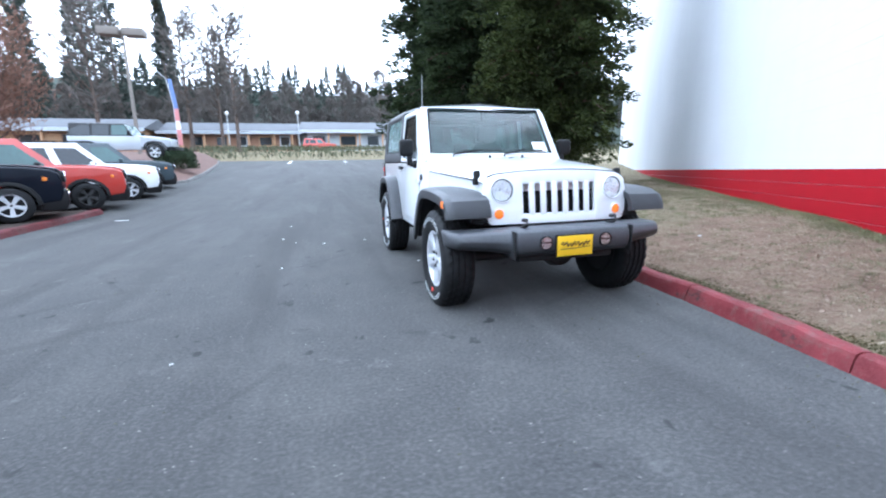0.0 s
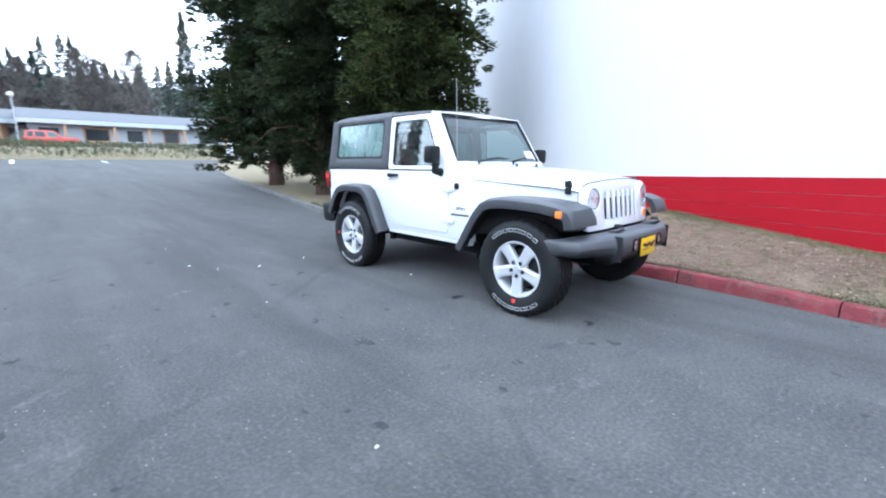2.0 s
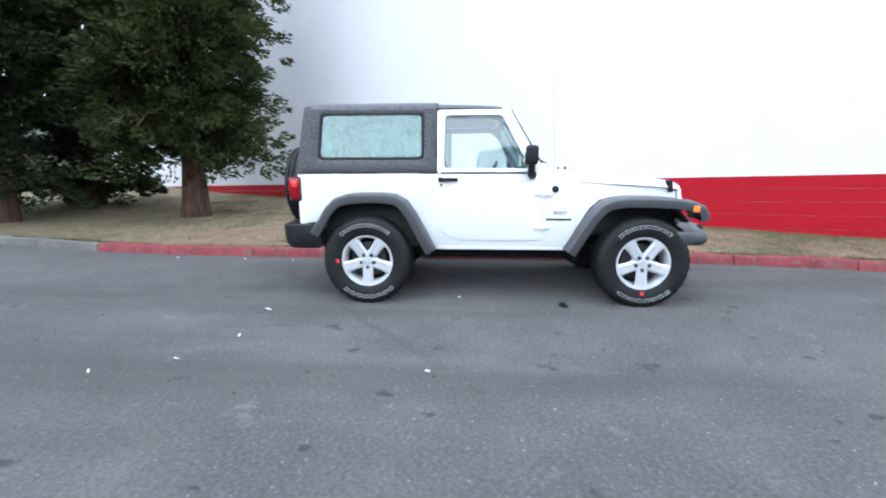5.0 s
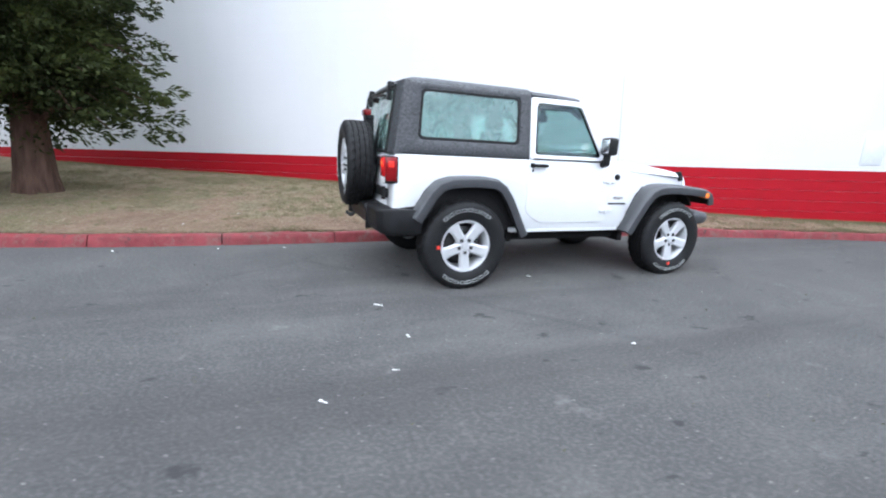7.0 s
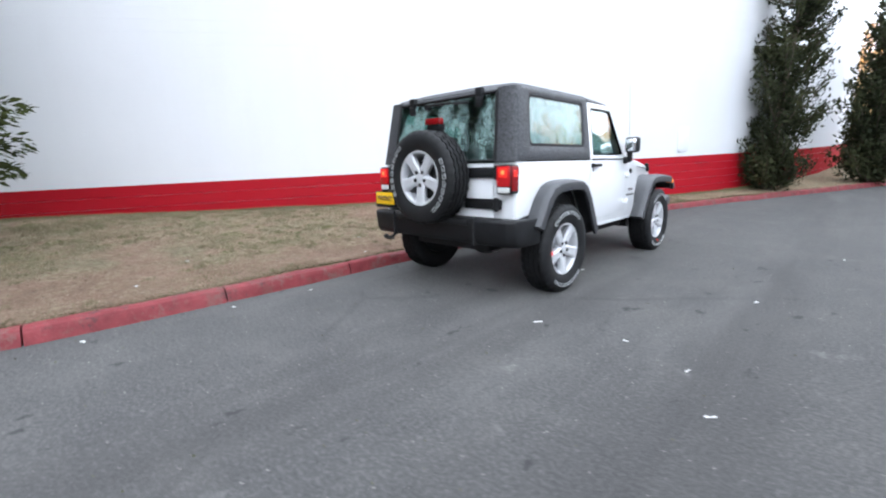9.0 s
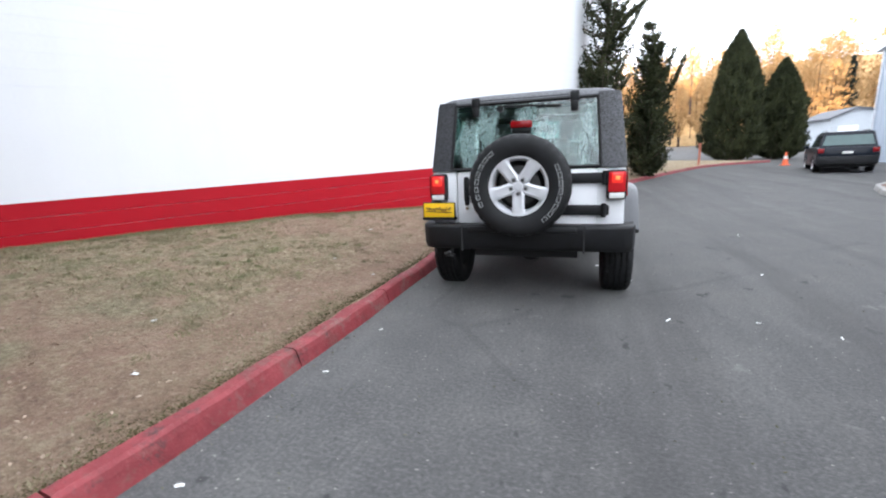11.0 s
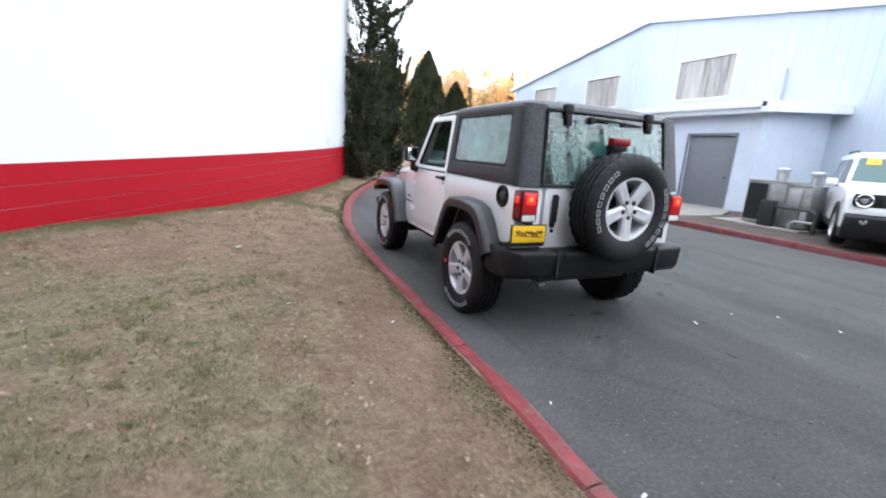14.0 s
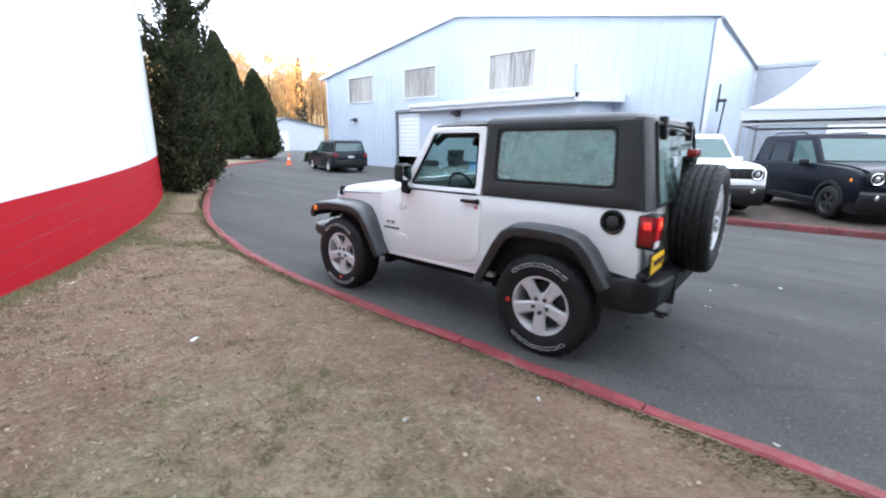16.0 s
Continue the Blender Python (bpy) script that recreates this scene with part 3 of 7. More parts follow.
def ground_sheet():
    xs = [-900, -400, -200, -120, -80, -60, -45, -35, -28, -22, -18, -14, -11, -8, -5, -3, -1, 1, 3, 6, 9, 12, 16, 22, 30, 45, 70, 120, 250, 900]
    ys = [-900, -400, -200, -130, -90, -70, -55, -45, -36, -30, -25, -20, -16, -12, -9, -7, -5, -3, 0, 3, 6, 8, 10, 13, 17, 22, 28, 36, 45, 60, 80, 110, 150, 220, 400, 900]
    verts = [(x, y, gz(x, y) if abs(y) < 160 else gz(x, math.copysign(160, y))) for y in ys for x in xs]
    n = len(xs)
    faces = [(j * n + i, j * n + i + 1, (j + 1) * n + i + 1, (j + 1) * n + i) for j in range(len(ys) - 1) for i in range(n - 1)]
    tagged(raw("ground", verts, faces, "asphalt", smooth=True), "worn dark grey asphalt of the lot and drive", "ground", kind="structure")


def verge_z(x, y):
    k, w = kerb_x(y) + 0.16, max(wall_x(y), kerb_x(y) + 0.8)
    f = min(1.0, max(0.0, (x - k) / max(w - k, 0.5)))
    return gz(x, y) + 0.108 + 0.30 * f * min(1.0, (w - k) / 3.0) + 0.02 * noise.noise(Vector((x * 0.9, y * 0.9, 0)))


def verge():
    """The strip of worn grass between the kerb and the round wall, and the tree island behind."""
    ys = [43.6 - 0.4 * i for i in range(174)]
    verts, faces, n = [], [], 15
    for y in ys:
        k = kerb_x(y) + 0.092
        w = wall_x(y) + 0.25 if y < 19.5 else k + 32
        for i in range(n):
            f = (i / (n - 1)) ** (1.0 if y < 19.5 else 2.2)
            x = k + (max(w, k + 0.12) - k) * f
            verts.append((x, y, verge_z(x, y)))
    for j in range(len(ys) - 1):
        for i in range(n - 1):
            faces.append((j * n + i, (j + 1) * n + i, (j + 1) * n + i + 1, j * n + i + 1))
    tagged(raw("verge", verts, faces, "soil", smooth=True), "strip of worn brownish grass between kerb and wall", "grass", kind="structure")


def kerb_run(name, label, pts, material, parent_kind="structure", length=1.28, w=0.135, h=0.125, swap=None):
    """A kerb of single stones along a line of points; the stone's road face lies on the line."""
    top = thing(name, label, "kerb", kind=parent_kind)
    d = np.r_[0, np.cumsum(np.hypot(*np.diff(np.array(pts), axis=0).T))]
    at = lambda s: Vector((np.interp(s, d, [p[0] for p in pts]), np.interp(s, d, [p[1] for p in pts])))
    count = max(1, int(d[-1] / length))
    step = d[-1] / count
    for i in range(count):
        rows = []
        subs = 7
        for q in range(subs + 1):
            s = i * step + 0.006 + (step - 0.012) * q / subs
            p, t = at(s), (at(min(s + 0.05, d[-1])) - at(max(s - 0.05, 0))).normalized()
            nrm = Vector((-t.y, t.x))
            g = gz(p.x, p.y)
            prof = [(-0.022, -0.08), (-0.018, 0.0), (0.0, h * 0.62), (0.012, h * 0.88), (0.035, h), (w - 0.03, h), (w - 0.01, h - 0.015), (w, -0.08)]
            rows.append([(p.x + nrm.x * a, p.y + nrm.y * a, g + z) for a, z in prof])
        bm = loft(rows)
        for v in bm.verts:
            v.co += noise.noise_vector(v.co * 6) * 0.012 + noise.noise_vector(v.co * 1.3) * 0.020
        mid = at((i + 0.5) * step)
        part("kerb_stone", bm, swap(mid) if swap else material, top, smooth=False)
    return top


def round_wall():
    """The big windowless round building: painted block courses, red below and white above."""
    ys = [20.0 - 0.7 * i for i in range(78)]
    tilt = lambda y: 1.0 - 0.028 * y
    nrm = lambda y: Vector((-1, (wall_x(y + .1) - wall_x(y - .1)) / 0.2, 0)).normalized()

    def strip(z0, z1, depth):
        rows = []
        for y in ys:
            p, n = Vector((wall_x(y), y, 0)), nrm(y)
            t = tilt(y)
            ring = [p + Vector((0, 0, t + z0)), p + Vector((0, 0, t + z1)), p - n * depth + Vector((0, 0, t + z1)), p - n * depth + Vector((0, 0, t + z0))]
            rows.append(ring)
        return loft(rows)

    top = thing("round_building", "windowless round building of painted blocks, white above a red base band", "building", kind="structure")
    core = []
    for y in ys:
        p, n = Vector((wall_x(y), y, 0)) - nrm(y) * 0.006, nrm(y)
        core.append([p + Vector((0, 0, -0.6)), p + Vector((0, 0, 9.0)), p - n * 0.3 + Vector((0, 0, 9.0)), p - n * 0.3 + Vector((0, 0, -0.6))])
    part("wall_core", loft(core), "wall_white", top)
    for i in range(6):
        part("red_course", strip(-0.2 * (i + 1) + 0.004, -0.2 * i, 0.02), "wall_red", top, "course of red painted blocks")
    for i in range(38):
        part("white_course", strip(0.2 * i + 0.0016, 0.2 * (i + 1), 0.02), "wall_white", top)
    part("coping", strip(7.6, 7.75, 0.4), "trim", top)
    ends = [Vector((wall_x(ys[0]), ys[0], 0)), Vector((36, ys[0] + 4, 0)), Vector((46, -10, 0)), Vector((24, -38, 0)), Vector((wall_x(ys[-1]), ys[-1], 0))]
    back = [[p + Vector((0, 0, -0.6)), p + Vector((0, 0, 7.8)), p + Vector((0.3, 0.1, 7.8)), p + Vector((0.3, 0.1, -0.6))] for p in ends]
    part("back_wall", loft(back), "wall_white", top)
    verts = [(wall_x(y) + 0.1, y, 8.0) for y in ys] + [(p.x, p.y, 8.0) for p in ends[::-1][1:-1]]
    raw("roof", verts, [list(range(len(verts)))], "roof", top)
    y = -7.9
    p, n = Vector((wall_x(y), y, tilt(y))), nrm(y)
    q = n.to_track_quat("X", "Z").to_matrix().to_4x4()
    hatch = merge(box(-0.005, 0.012, -0.2, 0.2, 0, 0.62, 0.006))
    hatch.transform(Matrix.Translation(p + Vector((0, 0, 0.12))) @ q)
    part("vent_plate", hatch, "trim", top, "pale grey vent plate")


ground_sheet()
verge()
kpts = [(kerb_x(y), y) for y in np.arange(43, -25.61, -0.25)]
kerb_run("kerb_verge", "red painted concrete kerb along the grass, bare grey further back", kpts, "kerb_red", swap=lambda p: "kerb_red" if p.y < 6.1 else "kerb_grey")
round_wall()


# ---- lot edge across the drive: red kerb, planted strip ----
def lot_islands():
    def island(name, outline, material, label):
        verts = [(x, y, gz(x, y) + 0.11) for x, y in outline]
        tagged(raw(name, verts, [list(range(len(verts)))], material), label, "ground", kind="structure")

    main = [(-6.55, -3.35), (-6.75, -1), (-6.85, 2), (-6.95, 5), (-6.9, 7.9)]
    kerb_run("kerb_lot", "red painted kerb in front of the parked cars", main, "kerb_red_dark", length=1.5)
    island("planting_strip", [(-6.6, -3.35), (-6.8, -1), (-6.9, 2), (-7.0, 5), (-6.95, 7.9), (-13, 7.9), (-14.7, -0.5), (-14.7, -3.6), (-11.25, -4.2), (-9.6, -3.35)], "shade_soil", "bare brown soil darkened for the shade under the parked cars")
    kerb_run("kerb_tyres", "grey concrete kerb round the tyre corner", [(-9.3, -10.6), (-8.0, -9.2), (-7.35, -7.6), (-6.95, -5.9), (-7.6, -5.3)], "concrete", length=1.2)
    island("tyre_corner", [(-9.3, -10.6), (-8.05, -9.2), (-7.4, -7.6), (-7.0, -5.95), (-7.6, -5.35), (-11.3, -5.9), (-11.3, -11.4)], "mulch", "reddish bark mulch by the shed wall")
    verts = [(-6.5, -5.6, 0.012), (-6.35, -3.45, 0.012), (-9.6, -3.5, 0.10), (-11.3, -4.3, 0.12), (-11.3, -6.4, 0.12), (-7.6, -5.5, 0.09)]
    low = [(x, y, -0.1) for x, y, z in verts]
    tagged(raw("walkway", verts + low, [(0, 1, 2, 3, 4, 5)] + [(i, (i + 1) % 6, 6 + (i + 1) % 6, 6 + i) for i in range(6)], "walk_concrete"), "pale concrete ramp up to the shed door", "walkway", kind="structure")
    far = [(-7.9, 16.6), (-7.4, 18.0), (-7.8, 22.5), (-8.5, 28), (-9.4, 35), (-11.0, 44), (-14, 52)]
    kerb_run("kerb_far", "grey kerb of a planted island", far, "kerb_grey", length=2.0)
    rows = []
    for x, y in far:
        g = gz(x, y)
        rise = 0.8 * min(1.0, max(0.0, (y - 16.6) / 3.0))
        rows.append([(x - d, y, g + 0.10 + rise * f) for d, f in ((0.08, 0), (0.5, 0.3), (1.1, 0.75), (1.8, 1.0), (6, 1.02), (32, 1.0))])
    tagged(raw("far_island", [p for r in rows for p in r], [(6 * j + i, 6 * j + i + 1, 6 * j + i + 7, 6 * j + i + 6) for j in range(len(rows) - 1) for i in range(5)], "mulch", smooth=True), "raised bark covered planting island with shrubs", "ground", kind="structure")


lot_islands()

# ---- the big metal shed across the drive ----
def framed_pane(top, name, y0, y1, z0, z1, x, depth=0.05):
    w = part(name, prism([(y0, z0), (y1, z0), (y1, z1), (y0, z1)], "x", x - 0.02, x + depth, 0.004, 1,
                         [(y0 + .06, z0 + .06), (y1 - .06, z0 + .06), (y1 - .06, z1 - .06), (y0 + .06, z1 - .06)]), "trim", top)
    return w


def shed():
    top = thing("shed", "large pale blue metal shed with a low gable and fibreglass windows", "building", kind="structure")
    X, B = -14.8, -0.3
    prof = [(-23.4, B), (-0.5, B), (-0.5, 5.95), (-12.1, 7.85), (-23.4, 5.95)]
    wins = [(-21.05, -18.65, 4.15, 5.72), (-15.95, -13.45, 4.12, 5.75), (-10.1, -7.5, 4.15, 5.85)]
    door = (-16.7, -14.6, 0.0, 3.55)
    # the front in panels round its openings
    cuts = sorted({-23.4, -0.5, -12.1, *[v for w in wins for v in w[:2]], *door[:2]})
    topz = lambda y: 5.95 + 1.9 * (1 - abs(y + 12.1) / (11.5 if y > -12.1 else 11.3))
    for a, b in zip(cuts, cuts[1:]):
        m = (a + b) / 2
        holes = sorted([(z0, z1) for y0, y1, z0, z1 in wins + [door] if y0 < m < y1])
        z = B
        for h0, h1 in holes:
            if h0 > z + 0.01:
                part("wall_panel", prism([(a, z), (b, z), (b, h0), (a, h0)], "x", X - 0.2, X), "siding", top)
            z = h1
        part("wall_panel", prism([(a, z), (b, z), (b, topz(b)), (a, topz(a))], "x", X - 0.2, X), "siding", top)
    for i in range(60):                                     # upright ribs of the siding
        y = -23.2 + i * 0.384
        if any(y0 - 0.05 < y < y1 + 0.05 for y0, y1, _, _ in wins + [door]):
            continue
        part("rib", prism([(y - 0.03, 0.0), (y + 0.03, 0.0), (y + 0.03, topz(y) - 0.1), (y - 0.03, topz(y) - 0.1)], "x", X, X + 0.016, 0.006, 1), "siding", top)
    part("side_wall", box(X - 30, X, -0.7, -0.5, B, 5.95), "siding", top)
    part("back_wall", merge(box(X - 30, X, -23.4, -23.2, B, 5.95), prism(prof, "x", X - 30, X - 29.8)), "siding", top)
    rf = merge(prism([(-24.0, 5.84), (-12.1, 7.87), (-12.1, 7.99), (-24.0, 5.97)], "x", X - 30, X + 0.12),
               prism([(-12.1, 7.87), (-.40, 5.953), (-.40, 6.06), (-12.1, 7.99)], "x", X - 30, X + 0.12))
    part("roof", rf, "trim", top)
    part("fascia", merge(prism([(-24.0, 5.80), (-12.1, 7.83), (-12.1, 8.01), (-24.0, 5.99)], "x", X + 0.12, X + 0.16),
                         prism([(-12.1, 7.83), (-.40, 5.91), (-.40, 6.08), (-12.1, 8.01)], "x", X + 0.12, X + 0.16)), "trim", top, "white roof edge trim")
    for y0, y1, z0, z1 in wins:
        w = framed_pane(top, "window", y0, y1, z0, z1, X)
        n = 9
        for k in range(n):
            a, b = y0 + .06 + (y1 - y0 - .12) * k / n, y0 + .06 + (y1 - y0 - .12) * (k + 1) / n
            part("pane", box(X - 0.05 - 0.012 * (k % 2), X - 0.03, a + 0.006, b - 0.006, z0 + 0.06, z1 - 0.06), "fibre", w)
    d = part("roll_door_frame", prism([(door[0], 0), (door[1], 0), (door[1], 3.55), (door[0], 3.55)], "x", X - 0.02, X + 0.05, 0.004, 1,
                                      [(door[0] + .1, 0.02), (door[1] - .1, 0.02), (door[1] - .1, 3.4), (door[0] + .1, 3.4)]), "door_grey", top)
    for k in range(11):
        part("door_slat", box(X - 0.16, X - 0.11, door[0] + .1, door[1] - .1, 0.9 + k * 0.225, 0.9 + k * 0.225 + 0.215, 0.01, 1), "trim", d)
    part("dark_gap", box(X - 1.2, X - 0.9, door[0], door[1], 0, 0.9), "cabin", d)
    # annex in front
    ax = -11.3
    part("annex_wall", merge(prism([(-11.45, B), (-6.25, B), (-6.25, 3.2), (-11.45, 3.2)], "x", ax - 0.15, ax), prism([(-4.65, B), (-3.95, B), (-3.95, 3.2), (-4.65, 3.2)], "x", ax - 0.15, ax),
                             prism([(-6.25, 2.42), (-4.65, 2.42), (-4.65, 3.2), (-6.25, 3.2)], "x", ax - 0.15, ax), box(X, ax - 0.15, -4.1, -3.95, B, 3.3), box(X, ax - 0.15, -11.45, -11.3, B, 3.3)), "panel", top, "smooth pale blue annex wall")
    part("annex_roof", prism([(X + 0.02, 3.30), (ax + 0.1, 3.20), (ax + 0.1, 3.32), (X + 0.02, 3.44)], "y", -11.6, -3.85), "trim", top)
    part("gutter", merge(box(ax + 0.02, ax + 0.32, -11.75, -3.7, 3.04, 3.2, 0.02), box(ax + 0.30, ax + 0.40, -11.75, -3.7, 3.18, 3.36, 0.02)), "trim", top, "white gutter and fascia")
    part("side_fascia", loft([[(x, y0, z0), (x, y1, z0), (x, y1, z1), (x, y0, z1)] for x, y0, y1, z0, z1 in ((ax + 0.40, -3.85, -3.66, 3.06, 3.36), (X + 0.03, -3.85, -3.42, 3.30, 3.58))]), "trim", top, "white fascia round the corner of the lean-to")
    d = part("annex_door", box(ax - 0.12, ax - 0.07, -6.25, -4.65, 0.1, 2.42, 0.005), "door_grey", top, "plain dark grey steel door")
    part("door_frame", prism([(-6.33, 0.1), (-4.57, 0.1), (-4.57, 2.5), (-6.33, 2.5)], "x", ax, ax + 0.02, 0.003, 1, [(-6.25, 0.1), (-4.65, 0.1), (-4.65, 2.42), (-6.25, 2.42)]), "door_grey", d)
    part("threshold", box(ax - 0.15, ax + 0.15, -6.25, -4.65, 0.09, 0.13, 0.01), "concrete", d)
    part("knob", lathe([(0.03, 0), (0.035, 0.02), (0.02, 0.05)], 12, Matrix.Translation((ax - 0.07, -4.8, 1.1)) @ Matrix.Rotation(radians(90), 4, "Y")), "steel", d)
    for y, z, xx in ((-9.2, 2.86, ax), (-20.4, 3.1, X)):
        f = part("wall_lamp", merge(box(xx, xx + 0.12, y - 0.14, y + 0.14, z - 0.1, z + 0.12, 0.02), prism([(xx + 0.12, z + 0.12), (xx + 0.4, z + 0.03), (xx + 0.4, z - 0.03), (xx + 0.12, z - 0.05)], "y", y - 0.14, y + 0.14, 0.01)), "steel", top, "dark wall floodlight")
    for y, z, h in ((-5.6, 3.75, 1.2),):
        part("vent_pipe", merge(cyl((X + 0.12, y, z), (X + 0.12, y, z + h), 0.04, seg=10), cyl((X, y, z + 0.1), (X + 0.12, y, z + 0.1), 0.03, seg=8)), "galv", top)
    part("end_trim", box(X + 0.02, X + 0.06, -23.4, -23.3, B, 5.9), "trim", top)
    part("side_gutter", box(X - 30, X + 0.1, -0.5, -0.37, 5.83, 5.94, 0.02), "galv", top)
    part("corner_trim", box(X + 0.0, X + 0.03, -0.62, -0.47, B, 5.9, 0.006), "trim", top)
    part("downpipe", tube([(X + 0.08, -0.56, 5.8), (X + 0.08, -0.56, 0.0)], 0.035, 8), "trim", top)
    br = part("side_bracket", merge(box(X - 1.75, X - 1.45, -0.5, -0.2, 3.25, 3.35, 0.01), box(X - 1.64, X - 1.56, -0.5, -0.44, 2.9, 3.9, 0.01)), "steel", top, "dark bracket on the side wall")
    part("hanging_cable", tube([(X - 1.6, -0.25, 3.25), (X - 1.55, -0.3, 2.4), (X - 1.5, -0.38, 1.2), (X - 1.5, -0.42, 0.1)], 0.03, 6), "plastic", br)


def next_building():
    top = thing("low_block", "lower building behind the tent, its shade put into the grey", "building", kind="structure")
    part("wall", box(-27, -26.6, -0.4, 40, -0.3, 5.9), "block_grey", top)
    part("wall_face", box(-26.6, -26.55, -0.4, 40, 5.7, 6.0, 0.02), "block_grey", top)
    part("shutter", box(-26.55, -26.5, 3, 14, 0.2, 2.9, 0.02), "trim", top)


def tent():
    top = thing("party_tent", "white pagoda tent with a high peaked canopy", "tent", at=(-14.9, 3.05, 0.1))
    n, r, e = 12, 2.3, 2.6
    rows = []
    for k in range(n + 1):
        f = k / n
        h = e + 2.25 * f ** 1.9 + 0.25 * f
        w = r * (1 - f) + 0.03
        m = 6
        ring = []
        for sx, sy, dx, dy in ((-1, -1, 1, 0), (1, -1, 0, 1), (1, 1, -1, 0), (-1, 1, 0, -1)):
            ring += [((sx + dx * 2 * i / m) * w, (sy + dy * 2 * i / m) * w, h - 0.08 * math.sin(math.pi * i / m) * (1 - f)) for i in range(m)]
        rows.append(ring)
    part("canopy", loft(rows), "tent", top)
    part("valance", prism([(-r, -r), (r, -r), (r, r), (-r, r)], "z", e - 0.34, e + 0.02, 0, 1, [(-r + .03, -r + .03), (r - .03, -r + .03), (r - .03, r - .03), (-r + .03, r - .03)]), "tent", top)
    part("frame_rail", prism([(-r + .04, -r + .04), (r - .04, -r + .04), (r - .04, r - .04), (-r + .04, r - .04)], "z", e - 0.5, e - 0.42, 0, 1, [(-r + .1, -r + .1), (r - .1, -r + .1), (r - .1, r - .1), (-r + .1, r - .1)]), "galv", top)
    for sx in (-1, 1):
        for sy in (-1, 1):
            part("post", cyl((sx * (r - .06), sy * (r - .06), 0), (sx * (r - .06), sy * (r - .06), e), 0.045, seg=10), "galv", top)


shed()
next_building()
tent()


def tyre_stack(at, n, seed):
    """Scrap tyres piled flat, each slid a little aside and of its own width."""
    rng = random.Random(seed)
    z = at[2]
    for i in range(n):
        r, h = rng.uniform(0.31, 0.365), rng.uniform(0.19, 0.235)
        t = thing("scrap_tyre", "worn black scrap tyre stacked by the shed", "tyre", "scrap tyres", at=(at[0] + rng.uniform(-.05, .05), at[1] + rng.uniform(-.05, .05), z))
        prof = [(r - .155, .02), (r - .08, 0), (r - .03, .012), (r, .035), (r, h - .035), (r - .03, h - .012), (r - .08, h), (r - .155, h - .02), (r - .16, h / 2)]
        part("casing", lathe(prof, 28, closed=True), "old_rubber", t)
        z += h


def yard_things():
    for k, (p, n) in enumerate((((-8.65, -8.4, 0.13), 4), ((-9.35, -7.7, 0.13), 6), ((-8.8, -6.95, 0.13), 4))):
        tyre_stack(p, n, k)
    prof = [(0.19, -0.09), (0.27, -0.11), (0.33, -0.08), (0.345, -0.05), (0.345, 0.05), (0.33, 0.08), (0.27, 0.11), (0.19, 0.09), (0.185, 0)]
    for x, y, tilt, turn in ((-8.1, -7.75, 74, -12), (-8.32, -7.35, 80, 20)):
        t = thing("scrap_tyre", "worn tyre leaning upright against the stack", "tyre", "scrap tyres", at=(x, y, 0.13))
        part("casing", lathe(prof, 26, Matrix.Translation((0, 0, 0.335)) @ Matrix.Rotation(radians(turn), 4, "Z") @ Matrix.Rotation(radians(tilt), 4, "Y"), True), "old_rubber", t)
    d = thing("blue_drum", "blue plastic drum beside the tyres", "drum", at=(-8.75, -6.3, 0.12))
    part("barrel", lathe([(0.27, 0), (0.285, 0.03), (0.285, 0.28), (0.295, 0.3), (0.285, 0.32), (0.285, 0.56), (0.295, 0.58), (0.285, 0.6), (0.285, 0.84), (0.27, 0.88), (0.25, 0.87)], 28), "blue", d)
    part("bung", cyl((0.1, 0, 0.87), (0.1, 0, 0.9), 0.04, seg=12), "plastic", d)
    # condenser units on a slab
    for y, s, coil, back, half in ((-1.92, 1.18, True, -0.45, 0.44), (-1.22, 1.12, False, -0.12, 0.25)):
        a = thing("condenser_unit", "weathered grey metal air conditioning condenser on a slab", "air conditioner", "condensers", at=(-9.1, y, 0.15))
        part("casing", box(back, 0.45, -half, half, 0.03, 0.86 * s, 0.02), "unit_metal", a)
        part("lid", box(back - 0.01, 0.47, -half - 0.004, half + 0.004, 0.86 * s - 0.012, 0.86 * s + 0.02, 0.01), "unit_metal", a)
        if coil:
            part("coil", box(0.447, 0.455, -0.41, 0.04, 0.08, 0.81 * s), "cabin", a, "dark finned coil behind the grille")
            for k in range(13):
                part("louvre", box(0.452, 0.468, -0.40 + k * 0.035, -0.392 + k * 0.035, 0.08, 0.81 * s), "steel", a)
        else:
            part("vent_panel", box(0.447, 0.458, -0.20, 0.03, 0.45, 0.78 * s, 0.005), "galv", a)
        part("panel_seam", box(0.448, 0.456, 0.07, 0.082, 0.06, 0.83 * s), "steel", a)
        part("service_panel", box(0.448, 0.462, 0.11, half - 0.03, 0.10, 0.42, 0.006), "galv", a)
        part("flue", cyl((0.1, 0.1, 0.86 * s), (0.1, 0.1, 0.86 * s + 0.27), 0.11, seg=16), "galv", a)
        part("flue_cap", lathe([(0.145, 0.27), (0.145, 0.33), (0.09, 0.36), (0.01, 0.365)], 16, Matrix.Translation((0.1, 0.1, 0.86 * s - .03))), "galv", a)
        part("flue_elbow", tube([(0.2, 0.06, 0.86 * s), (0.22, 0.08, 0.86 * s + 0.16), (0.3, 0.14, 0.86 * s + 0.2), (0.34, 0.18, 0.86 * s)], 0.025), "galv", a)
    s = thing("equipment_slab", "thin concrete slab under the condensers", "slab", at=(-9.0, -1.4, 0.08))
    part("slab", box(-0.8, 0.8, -1.4, 0.5, 0, 0.07, 0.01), "walk_concrete", s)
    r = thing("pipe_rail", "dark pipe on a black post before the condensers", "pipe", at=(-8.42, -1.65, 0.14))
